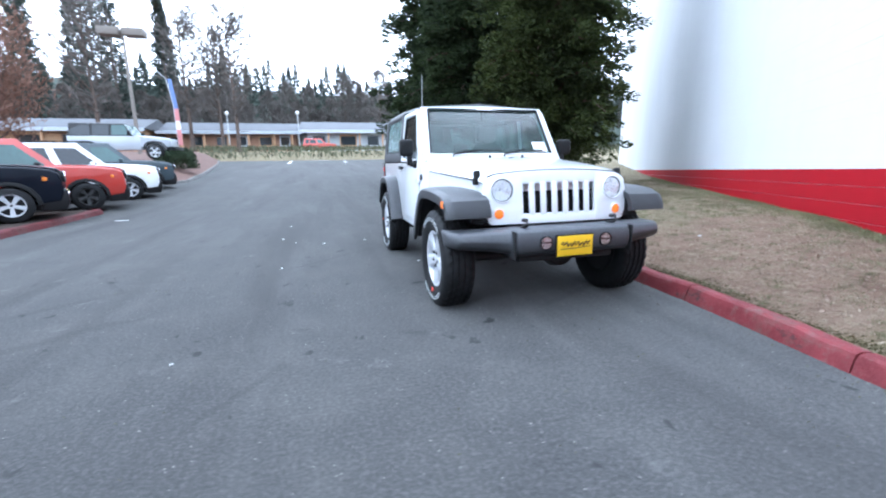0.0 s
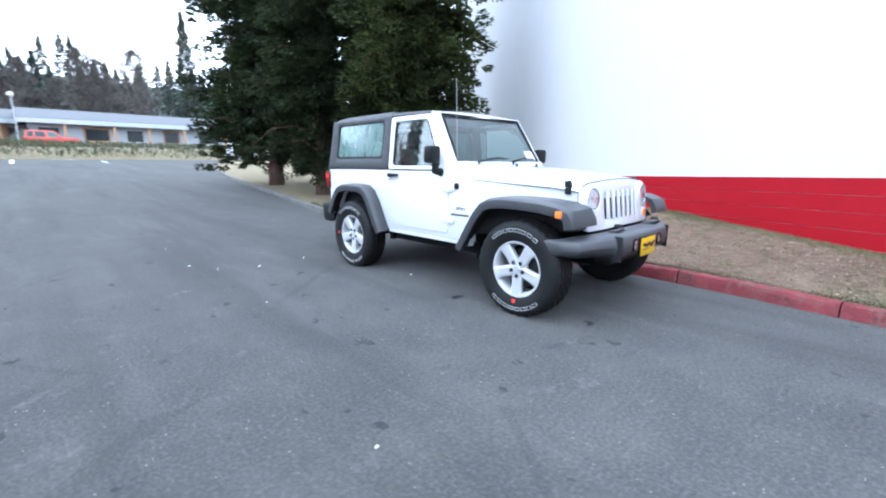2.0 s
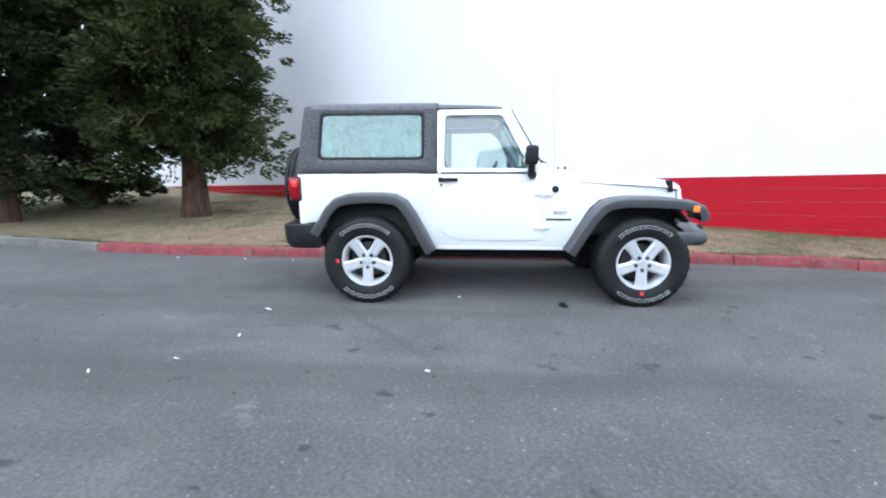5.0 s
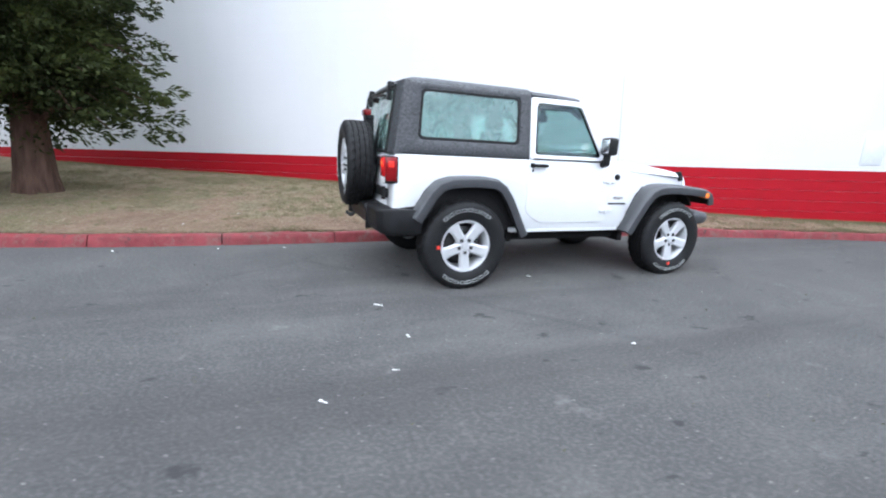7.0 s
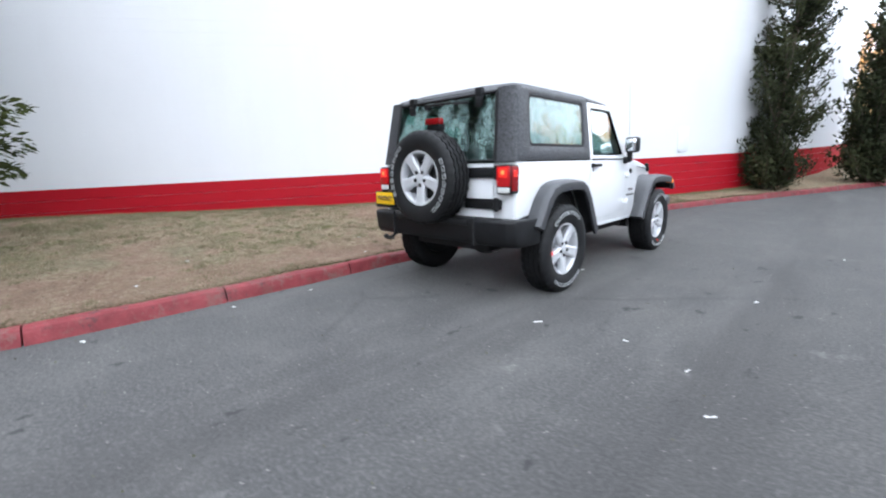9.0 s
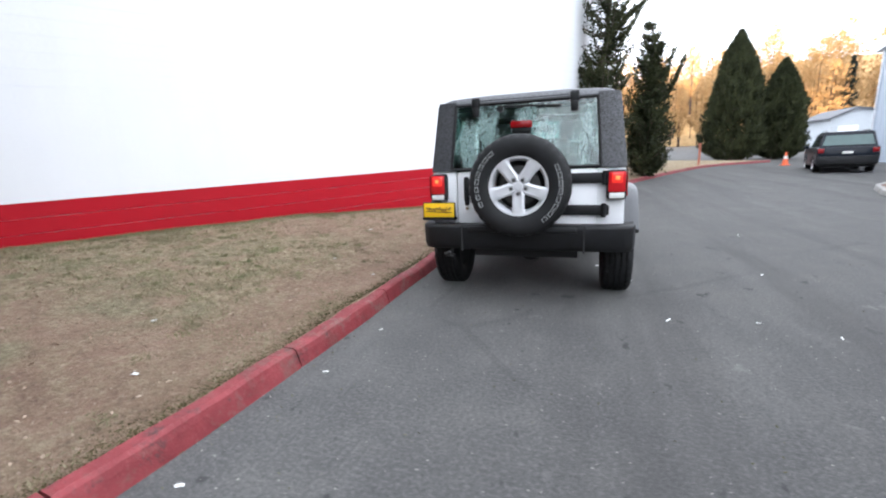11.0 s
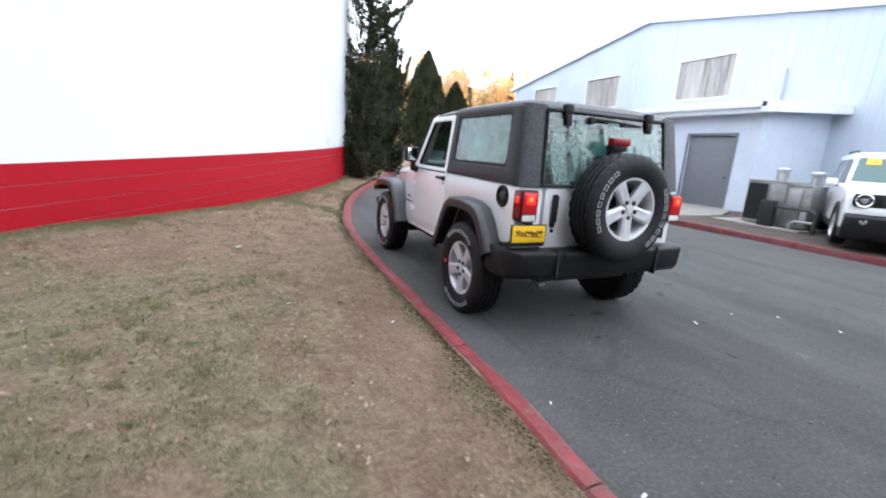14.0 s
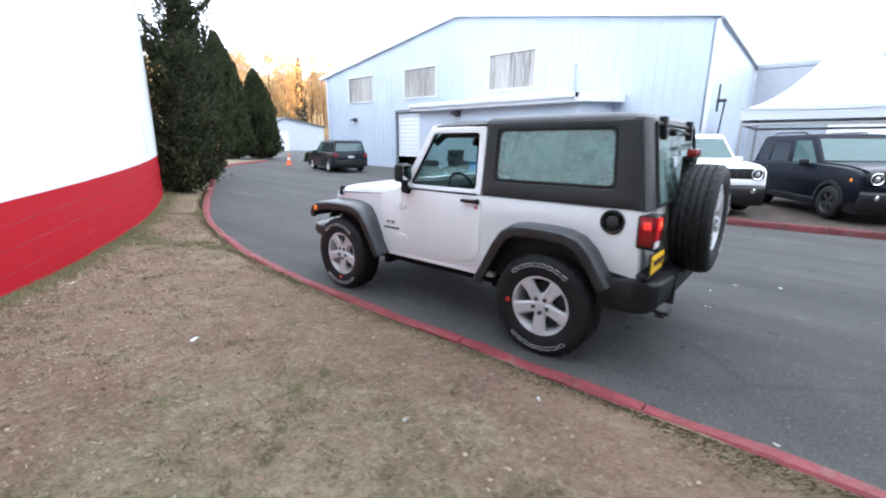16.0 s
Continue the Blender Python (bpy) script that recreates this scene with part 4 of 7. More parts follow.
    part("post_box", box(-0.09, 0.09, -0.16, 0.14, 0, 0.60, 0.015), "cabin", r, "black upright box")
    part("pipe", tube([(0, 0.1, 0.47), (0.02, 0.5, 0.48), (0, 0.86, 0.47), (0, 0.94, 0.40), (0, 0.96, -0.05)], 0.035), "steel", r)
    part("bent_pipe", tube([(-0.05, 0.45, 0), (-0.05, 0.48, 0.14), (-0.05, 0.56, 0.2), (-0.05, 0.9, 0.21)], 0.028), "galv", r, "pale bent pipe near the ground")
    c = thing("traffic_cone", "orange traffic cone at the road side", "cone", at=(-10.5, -21.6, gz(0, -21.6)))
    part("cone", lathe([(0.15, 0.03), (0.03, 0.7)], 16), "orange", c)
    part("collar", lathe([(0.098, 0.32), (0.07, 0.48)], 16), "paper", c, "white reflective collar")
    part("foot", box(-0.19, 0.19, -0.19, 0.19, 0, 0.035, 0.01), "orange", c)
    p = thing("marker_post", "thin reddish marker post behind the kerb", "post", at=(-6.6, -22.0, gz(0, -22) + 0.12))
    part("post", cyl((0, 0, 0), (0, 0, 1.2), 0.055, seg=10), "post_red", p)


yard_things()

# ---- trees ----
def trunk_bm(h, r, lean=(0, 0), seg=10, wob=0.06):
    pts = [(lean[0] * f + wob * math.sin(5 * f), lean[1] * f + wob * math.cos(4 * f) - wob, h * f - 0.1) for f in np.linspace(0, 1, 8)]
    return tube(pts, [r * (1.25 if i == 0 else 1) * (1 - 0.9 * i / 7) for i in range(8)], seg)


def clump_cards(centres, ways, radius, per, size, rng):
    """Rounded sprays of foliage: each clump a flattened tuft of cards that points along its way."""
    m = len(centres)
    u = unit(rng.normal(0, 1, (m * per, 3)))
    rad = np.repeat(radius, per)[:, None]
    c = np.repeat(centres, per, 0) + u * rad * rng.uniform(0.35, 1.0, (m * per, 1)) ** 0.6 * [1, 1, 0.62]
    along = np.repeat(ways, per, 0) + u * 0.9 + [0, 0, 0.15]
    return cards(c, along, rng.uniform(0.8, 1.9, m * per) * size, rng.uniform(0.35, 0.75, m * per) * size, rng)


def cedar(x, y, h, r, bare, n, seed, mat="cedar", size=0.10, label="", bark_mat="bark_red", shape=0.75, trunk=0.28, group="cedars by the wall", z=None):
    """A broad dark evergreen: limbs that sweep out and droop, hung with rounded clumps of sprays, with gaps between."""
    rng = np.random.default_rng(seed)
    t = thing("cedar_tree", label or "broad dark green cedar with drooping limbs above a bare trunk", "tree", group, at=(x, y, verge_z(x, y) if z is None else z))
    part("trunk", merge(trunk_bm(h * 0.95, trunk), *[tube([(1.1 * trunk * math.cos(a), 1.1 * trunk * math.sin(a), -0.15), (0.7 * trunk * math.cos(a), 0.7 * trunk * math.sin(a), 0.35), (0.3 * trunk * math.cos(a), 0.3 * trunk * math.sin(a), 1.8)], [0.4 * trunk, 0.42 * trunk, 0.3 * trunk], 7) for a in (0.4, 1.9, 3.3, 4.9)]), bark_mat, t)
    centres, ways, radii, limbs = [], [], [], []
    per = 48
    want = n / per
    while len(centres) < want:
        f = rng.random() ** 0.9
        z0 = bare + 0.35 + (h - bare - 0.35) * f
        bulge = 0.75 + 0.25 * math.sin(f * 9 + seed)
        a = rng.uniform(0, 2 * math.pi)
        reach = r * (1 - f ** 1.7) ** shape * (0.88 + 0.16 * math.sin(3 * a + seed) + 0.10 * math.sin(7 * f + 2 * a)) * rng.uniform(0.78, 1.10) * (0.9 + 0.1 * bulge) + 0.15
        way = np.array([math.cos(a), math.sin(a), 0.0])
        droop = rng.uniform(0.15, 0.5)
        line = lambda q: way * (q * reach) + [0, 0, z0 + 0.32 * reach * math.sin(q * 2.0) - droop * reach * q ** 2.2]
        for q in np.arange(0.16, 1.01, 0.12):
            for side in range(2 if q < 0.9 else 1):
                j = rng.normal(0, 0.10 + 0.12 * reach * (1.15 - q), 3) * [1, 1, 0.6]
                centres.append(line(q) + j)
                ways.append(way * (0.7 + q) + [0, 0, -0.35 * q])
                radii.append(rng.uniform(0.17, 0.34) * (1.15 - 0.3 * q))
        if rng.random() < 0.55 and reach > 0.5:
            limbs.append(tube([(0, 0, z0 - 0.1), tuple(line(0.35)), tuple(line(0.7)), tuple(line(0.96))], [0.055, 0.038, 0.022, 0.008], 5))
    if limbs:
        tagged(part("branchwork", merge(*limbs), bark_mat, t), kind="stuff")
    card_part("crown", [clump_cards(np.array(centres), np.array(ways), np.array(radii), per, size, rng)], mat, t)
    return t


def fir(x, y, h, r, n, seed, z, mat="fir", bare=0.5, size=0.14, label="", gap=0.0, name="fir_tree", group="firs", power=1.0, arms=(), bushy=0.4, lean=0.0):
    """A pointed conifer of upswept bottle-brush branches, bushy below and ragged above. arms: long branches as (height, azimuth, reach, rise)."""
    rng = np.random.default_rng(seed)
    t = thing(name, label or "slim dark green fir with ragged branches", "tree", group, at=(x, y, z))
    part("trunk", trunk_bm(h, max(0.06, h * 0.016)), "bark", t)
    groups, limbs = [], []

    def brush(z0, a, reach, rise, k, thick):
        way = np.array([math.cos(a), math.sin(a), 0])
        line = lambda q: np.outer(q * reach, way) + np.stack([0 * q, 0 * q, z0 - 0.16 * reach * np.sin(q * 2.6) + rise * q ** 2.4], 1)
        q = rng.uniform(0.06, 1.0, k)
        tan = line(np.minimum(q + 0.05, 1.05)) - line(q - 0.05)
        c = line(q) + rng.normal(0, 1, (k, 3)) * (thick * (1.25 - 0.8 * q))[:, None] * [1, 1, 0.8]
        groups.append(cards(c, unit(tan) + rng.normal(0, 0.55, (k, 3)), rng.uniform(0.7, 1.6, k) * size, rng.uniform(0.3, 0.6, k) * size, rng))
        p = line(np.array([0.0, 0.35, 0.7, 0.98]))
        limbs.append(tube([tuple(v) for v in p], [0.03, 0.022, 0.013, 0.005], 4))

    whorls = int((h - bare) / 0.2)
    share = n / whorls / 6
    for w in range(whorls):
        f = min(max((w + rng.uniform(-0.3, 0.3)) / whorls, 0.0), 0.985)
        for b in range(rng.integers(5, 8)):
            if rng.random() < gap * (0.3 if f < bushy else 1.4):
                continue
            a = rng.uniform(0, 2 * math.pi)
            low = 1.0 if f > bushy else 0.62 + 0.38 * f / bushy
            reach = r * low * (1 - f) ** power * rng.uniform(0.55, 1.2) * (0.9 + 0.16 * math.sin(f * 23 + a)) + 0.14
            brush(bare + (h - bare) * f, a, reach, reach * rng.uniform(0.45, 0.95), max(8, int(share * (0.35 + 1.3 * (1 - f)))), 0.05 + 0.05 * reach + (0.06 if f < bushy else 0.0))
    for f, a, reach, rise in arms:
        brush(h * f, a, reach, rise, int(480 * reach), 0.07)
        for q in (0.35, 0.55, 0.75):
            brush(h * f + rise * q ** 2.4, a + rng.uniform(-0.5, 0.5), reach * q, rise * q ** 2.4 + 0.3, 90, 0.06)
    tagged(part("branchwork", merge(*limbs), "bark", t), kind="stuff")
    card_part("crown", groups, mat, t)
    tilt = Matrix.Identity(4)
    tilt[0][2] = lean
    for o in t.children:
        o.data.transform(tilt)
    return t


def cypress(x, y, h, r, n, seed, z):
    rng = np.random.default_rng(seed)
    t = thing("cypress", "dense clipped dark green conical evergreen", "tree", "cypresses along the drive", at=(x, y, z))
    part("trunk", trunk_bm(h * 0.9, 0.14), "bark", t)
    f = rng.random(n) ** 0.8
    a = rng.uniform(0, 2 * math.pi, n)
    lump = 1 + 0.10 * np.sin(a * 3 + f * 9) + 0.08 * np.sin(a * 7 - f * 21) + 0.05 * np.sin(a * 13 + f * 40)
    rad = r * (np.minimum(1, (f + 0.02) * 9) ** 0.5) * (1 - f ** 2.1) ** 0.8 * lump * rng.uniform(0.62, 1.08, n)
    c = np.stack([rad * np.cos(a), rad * np.sin(a), 0.1 + f * h], 1)
    along = np.stack([np.cos(a) * 0.4, np.sin(a) * 0.4, np.ones(n)], 1)
    card_part("crown", [cards(c, along, rng.uniform(0.15, 0.5, n), rng.uniform(0.06, 0.14, n), rng)], "fir", t)


def bare_tree(x, y, h, r, n, seed, z, mat="twigs", label="", lo=0.3, size=0.5, name="bare_tree", group="bare trees", stem="bark"):
    """Trunk, forking limbs and a haze of twigs or leaves."""
    rng = np.random.default_rng(seed)
    t = thing(name, label or "tall bare deciduous tree with fine grey twigs", "tree", group, at=(x, y, z))
    part("trunk", trunk_bm(h * 0.9, h * 0.014 + 0.03), stem, t)
    limbs, groups = [], []
    for k in range(16):
        f = lo + (0.95 - lo) * k / 16
        a = rng.uniform(0, 2 * math.pi)
        reach = r * (0.45 + 0.7 * math.sin(math.pi * min(1, (f - lo) / (1 - lo) * 0.85 + 0.15))) * rng.uniform(0.7, 1.1)
        way = np.array([math.cos(a), math.sin(a), 0])
        tip = way * reach + [0, 0, h * f + reach * 1.1]
        limbs.append(tube([(0, 0, h * f), tuple(way * reach * 0.5 + [0, 0, h * f + 0.35 * reach]), tuple(tip)], [h * 0.006 + 0.01, 0.02 + h * 0.002, 0.01], 5))
        m = n // 16
        q = rng.uniform(0.2, 1.05, m)
        c = np.outer(q, tip - [0, 0, h * f]) + [0, 0, h * f] + rng.normal(0, 1, (m, 3)) * reach * 0.28
        groups.append(cards(c, np.tile(way + [0, 0, 1.2], (m, 1)) + rng.normal(0, 0.5, (m, 3)), rng.uniform(0.6, 1.5, m) * size, rng.uniform(0.1, 0.28, m) * size, rng))
    tagged(part("branchwork", merge(*limbs), stem, t), kind="stuff")
    card_part("crown", groups, mat, t)


def shrub(x, y, r, h, seed, z, mat="bush", label="", n=2600):
    rng = np.random.default_rng(seed)
    t = thing("shrub", label or "rounded dark green shrub in the bark bed", "shrub", "shrubs", at=(x, y, z))
    part("stems", merge(*[tube([(0, 0, -0.05), (0.4 * r * math.cos(a), 0.4 * r * math.sin(a), h * 0.6)], [0.03, 0.01], 5) for a in (0, 1.3, 2.5, 3.8, 5)]), "bark", t)
    u = unit(rng.normal(0, 1, (n, 3)))
    u[:, 2] = np.abs(u[:, 2])
    c = u * [r, r, h] * rng.uniform(0.75, 1.05, (n, 1)) * (1 + 0.12 * np.sin(u[:, :1] * 9) * np.cos(u[:, 1:2] * 8))
    card_part("leaves", [cards(c, u + [0, 0, 0.3], rng.uniform(0.06, 0.16, n), rng.uniform(0.05, 0.1, n), rng)], mat, t)


cedar(4.6, 6.4, 11.0, 2.0, 0.6, 265000, 11, size=0.080, label="broad cedar with yellow-green sprays close to the white wall", mat="cedar_light", trunk=0.24)
cedar(3.5, 9.8, 12.0, 1.85, 0.1, 180000, 12, size=0.085, trunk=0.24)
cedar(3.8, 14.2, 12.5, 2.7, 0.15, 180000, 13, size=0.105, trunk=0.26)
cedar(6.6, 10.6, 12.0, 2.3, -0.2, 110000, 14, size=0.115, trunk=0.24)
fir(-0.84, -10.7, 8.6, 1.25, 34000, 21, verge_z(-1.05, -10.9), bare=0.2, gap=0.22, label="slim ragged fir against the wall with a leaning top branch", power=0.62, size=0.10, arms=((0.63, 2.75, 1.75, 1.5), (0.72, 5.9, 0.9, 0.9), (0.55, 2.5, 1.1, 0.7)), bushy=0.42, lean=-0.055)
fir(-2.9, -14.4, 6.1, 1.25, 14000, 22, verge_z(-2.95, -14.6), bare=0.2, gap=0.25, power=0.75, arms=((0.55, 3.0, 0.8, 1.6), (0.6, 2.5, 0.5, 1.5), (0.5, 3.2, 1.25, 1.7)), bushy=0.5)
fir(-3.6, -17.8, 5.8, 1.3, 10000, 23, verge_z(-3.2, -17.6), bare=0.2, gap=0.25, power=0.8, bushy=0.5)
cypress(-9.9, -28.6, 8.0, 1.7, 22000, 31, 0.5)
cypress(-12.9, -29.7, 6.2, 1.5, 18000, 32, 0.5)


# ---- distance ----
def ridge(name, label, pts, heights, depth, material, z=0.0):
    """A long wooded rise: a rounded bank behind the trees."""
    rows = []
    for (x, y), h in zip(pts, heights):
        v = Vector((x, y, 0)).normalized()
        rows.append([(x, y, z - 1), (x + v.x * depth * .4, y + v.y * depth * .4, z + h * .75), (x + v.x * depth * .8, y + v.y * depth * .8, z + h), (x + v.x * depth * 1.6, y + v.y * depth * 1.6, z - 1)])
    tagged(part(name, rough_up(loft(rows), 1.2, 0.08), material), label, "hill", kind="structure")


def far_wood(name, label, spots, mat, n, size, seed, cone=True):
    """Many distant trees as one mass of foliage on stems."""
    rng = np.random.default_rng(seed)
    groups, stems = [], []
    for x, y, z, h, r in spots:
        f = rng.random(n)
        a = rng.uniform(0, 2 * math.pi, n)
        lo = 0.12 if cone else 0.22
        prof = (1 - f) ** 0.8 if cone else np.sin(math.pi * np.clip(f, 0.02, 1)) ** 0.6
        layer = 0.75 + 0.25 * np.sin(f * h * 2.2 + a)
        rad = r * prof * rng.uniform(0.2, 1.0, n) ** 0.6 * layer
        c = np.stack([x + rad * np.cos(a), y + rad * np.sin(a), z + h * (lo + (1 - lo) * f)], 1)
        along = np.stack([np.cos(a), np.sin(a), np.full(n, -0.2 if cone else 1.3)], 1)
        groups.append(cards(c, along, rng.uniform(0.6, 1.5, n) * size, rng.uniform(0.3, 0.7, n) * size * (1 if cone else 0.5), rng))
        stems.append(tube([(x, y, z - 1), (x, y, z + h * 0.9)], [h * 0.012, 0.03], 5))
    t = thing(name, label, "wood", kind="stuff")
    part("stems", merge(*stems), "bark", t)
    card_part("foliage", groups, mat, t)


def distance():
    rng = np.random.default_rng(5)
    # The unseen western end is added and raised to hold off the sun.
    ridge("wooded_ridge", "dark wooded ridge beyond the low buildings, with an unseen west end that blocks the sun", [(-250, -110), (-270, -40), (-265, 30), (-245, 80), (-190, 120), (-110, 150), (-40, 160), (30, 165), (110, 150), (190, 120)], [5, 7, 30, 46, 46, 36, 33, 32, 30, 28], 60, "far_fir")
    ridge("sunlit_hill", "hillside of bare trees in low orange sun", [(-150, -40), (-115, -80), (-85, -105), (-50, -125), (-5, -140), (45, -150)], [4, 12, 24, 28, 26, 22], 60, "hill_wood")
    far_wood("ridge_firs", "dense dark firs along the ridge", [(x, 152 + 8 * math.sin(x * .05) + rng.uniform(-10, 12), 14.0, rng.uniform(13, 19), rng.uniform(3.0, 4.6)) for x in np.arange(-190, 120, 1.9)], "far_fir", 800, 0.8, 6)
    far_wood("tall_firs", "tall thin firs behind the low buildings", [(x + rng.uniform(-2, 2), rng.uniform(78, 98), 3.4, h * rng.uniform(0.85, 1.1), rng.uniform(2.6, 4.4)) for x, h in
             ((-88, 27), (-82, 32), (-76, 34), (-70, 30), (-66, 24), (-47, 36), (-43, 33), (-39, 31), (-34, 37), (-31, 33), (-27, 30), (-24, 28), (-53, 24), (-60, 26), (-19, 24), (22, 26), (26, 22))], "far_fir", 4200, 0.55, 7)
    far_wood("bare_wood", "thicket of bare grey trees behind the low buildings", [(x, rng.uniform(72, 94), 3.0, rng.uniform(8, 14), rng.uniform(2.4, 4)) for x in np.arange(-84, 14, 2.0)], "twigs", 1700, 0.6, 8, False)
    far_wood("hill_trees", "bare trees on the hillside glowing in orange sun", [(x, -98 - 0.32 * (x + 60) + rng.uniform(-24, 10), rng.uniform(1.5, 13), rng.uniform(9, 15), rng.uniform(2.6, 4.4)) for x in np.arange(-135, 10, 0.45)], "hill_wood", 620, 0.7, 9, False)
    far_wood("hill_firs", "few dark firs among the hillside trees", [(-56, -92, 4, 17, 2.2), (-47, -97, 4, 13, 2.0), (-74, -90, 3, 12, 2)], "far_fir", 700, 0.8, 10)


distance()
bare_tree(-16.5, 22.0, 6.6, 1.9, 5200, 41, gz(0, 22), "autumn", "small tree still holding reddish brown leaves", 0.28, 0.3, "brown_leaved_tree", "brown leaved trees")
bare_tree(-9.5, 47, 15, 1.8, 1500, 42, gz(0, 47), label="tall thin bare tree by the far kerb", size=0.6)
bare_tree(-24, 52, 17, 2.6, 1600, 43, gz(0, 52), size=0.7)
bare_tree(-17, 60, 18, 2.6, 1600, 44, gz(0, 60), size=0.7)
bare_tree(-13, 58, 16, 2.2, 1500, 45, gz(0, 58), size=0.7)
for i, (sx, sy, sr, sh) in enumerate(((-8.55, 20.6, 0.95, 0.85), (-9.3, 23.6, 0.8, 0.9), (-10.0, 28.2, 0.6, 0.9), (-13.2, -23.2, 0.55, 0.6))):
    shrub(sx, sy, sr, sh, 60 + i, gz(sx, sy) + (0.5 if sy > 0 else 0.1))


def far_block(name, label, x0, x1, y, h, wall, roof=True, bays=6, seed=1):
    """A long low school-like building with a shallow roof and rows of openings."""
    rng = random.Random(seed)
    z = gz(0, y) + 0.6
    top = thing(name, label, "building", kind="structure")
    part("wall", box(x0, x1, y, y + 9, z - 2, z + h), wall, top)
    part("roof", prism([(y - 1.4, z + h), (y + 4, z + h + 1.5), (y + 10, z + h)], "x", x0 - 0.8, x1 + 0.8), "roof", top)
    part("fascia", box(x0 - 0.8, x1 + 0.8, y - 1.45, y - 1.3, z + h - 0.35, z + h + 0.05), "blue_white", top)
    w = (x1 - x0) / bays
    for i in range(bays):
        a = x0 + w * i + 0.15 * w
        b = a + w * rng.uniform(0.45, 0.7)
        f = part("window", box(a, b, y - 0.12, y - 0.02, z + 0.3, z + h - 0.5), rng.choice(["blue_white", "stucco", "brick_far"]), top)
        part("pane", box(a + 0.15, b - 0.15, y - 0.16, y - 0.12, z + 0.9, z + h - 0.7), "dark_window", f)
        part("post", box(b + 0.2, b + 0.4, y - 1.3, y - 1.1, z - 1.5, z + h), "stucco", top)


def far_site():
    far_block("school_block", "long low tan building under a grey roof", -62, -22, 58, 2.9, "stucco", bays=9, seed=2)
    far_block("school_wing", "low wing with pale doors under a grey roof", -20.5, -4, 62, 2.7, "brick_far", bays=6, seed=3)
    far_block("school_annex", "low pale block with garage doors", -2.5, 16, 58, 2.8, "blue_white", bays=5, seed=4)
    far_block("school_hall", "low tan building beyond the trees", 19, 40, 66, 3.0, "stucco", bays=6, seed=5)
    rng = np.random.default_rng(3)
    rows = []
    for x in np.arange(-14, 60.1, 2):
        z = gz(0, 44)
        rows.append([(x, 43, z - 0.2), (x, 45.5, z + 0.75 + 0.25 * math.sin(x)), (x, 49, z + 1.1), (x, 54, z + 0.4), (x, 56, z - 0.5)])
    tagged(part("far_bank", loft(rows), "soil"), "low weedy bank at the far edge of the lot", "bank", kind="structure")
    n = 9000
    c = np.stack([rng.uniform(-14, 60, n), rng.uniform(43.2, 52, n), np.zeros(n)], 1)
    c[:, 2] = gz(0, 44) + 0.15 + np.clip((c[:, 1] - 43) * 0.3, 0, 1.1) + rng.uniform(0, 0.35, n)
    ob = card_part("bank_weeds", [cards(c, np.tile([0, 0, 1.0], (n, 1)) + rng.normal(0, 0.4, (n, 3)), rng.uniform(0.2, 0.7, n), rng.uniform(0.05, 0.2, n), rng)], "weeds", None)
    tagged(ob, "dry weeds and tussocks over the bank", "weeds", kind="stuff")
    for x0, x1, y0, y1 in ((-4.1, -3.9, 36, 41.5), (-1.9, -0.2, 42.2, 42.4), (1.0, 1.15, 37, 41)):
        tagged(raw("bay_line", [(x0, y0, gz(0, y0) + .012), (x1, y0, gz(0, y0) + .012), (x1, y1, gz(0, y1) + .012), (x0, y1, gz(0, y1) + .012)], [(0, 1, 2, 3)], "paper"), "faded white parking bay line", "line marking", kind="structure")
    # lamp mast with two box heads, wooden pole, feather flag, small lamps
    lm = thing("light_mast", "tall brown mast with two flat box floodlights", "street lamp", at=(-16.3, 39.5, gz(0, 39)))
    part("mast", cyl((0, 0, 0), (0, 0, 11.0), 0.14, 0.09, 10), "pole", lm)
    for s in (-1, 1):
        part("lamp_head", merge(box(s * 0.9 - 0.75, s * 0.9 + 0.75, -0.6, 0.6, 10.4, 11.0, 0.06), box(s * .2 - .1, s * .2 + .1, -.1, .1, 10.6, 10.8)), "pole", lm)
    up = thing("utility_pole", "slim weathered wooden pole", "pole", at=(-15.2, 36, gz(0, 36)))
    part("pole", cyl((0, 0, 0), (0, 0, 8.6), 0.12, 0.08, 9), "pole", up)
    fl = thing("feather_flag", "tall feather flag in blue white and red", "flag", at=(-12.9, 38, gz(0, 38)))
    part("staff", tube([(0, 0, 0), (0, 0, 5), (-0.3, 0, 7), (-0.9, 0, 7.6)], 0.03, 6), "galv", fl)
    for i, (m, z0, z1) in enumerate((("flag_red", 1.6, 2.9), ("paper", 2.9, 3.6), ("flag_red", 3.6, 4.6), ("flag_blue", 4.6, 7.0))):
        part("cloth", prism([(0.03 - 0.05 * max(0, z0 - 5), z0), (0.36, z0), (0.34 - 0.25 * max(0, z1 - 6), z1), (0.03 - 0.1 * max(0, z1 - 5), z1)], "y", -0.01, 0.01), m, fl)
    for x, y, h in ((-11.7, 55, 4.6), (-3.4, 52, 4.6)):
        g = thing("globe_lamp", "small round lamp on a thin post", "street lamp", "globe lamps", at=(x, y, gz(0, y) + 0.5))
        part("post", cyl((0, 0, 0), (0, 0, h), 0.06, seg=8), "galv", g)
        part("globe", lathe([(0.05, h), (0.2, h + 0.12), (0.24, h + 0.25), (0.16, h + 0.42), (0.03, h + 0.46)], 14), "paper", g)
    hz = thing("far_house", "small white shed at the end of the drive", "house", at=(-24, -46, gz(0, -46)))
    part("wall", prism([(-6.0, -0.5), (1.2, -0.5), (1.2, 2.9), (-0.6, 3.7), (-6.0, 2.9)], "y", -6, 0), "blue_white", hz)
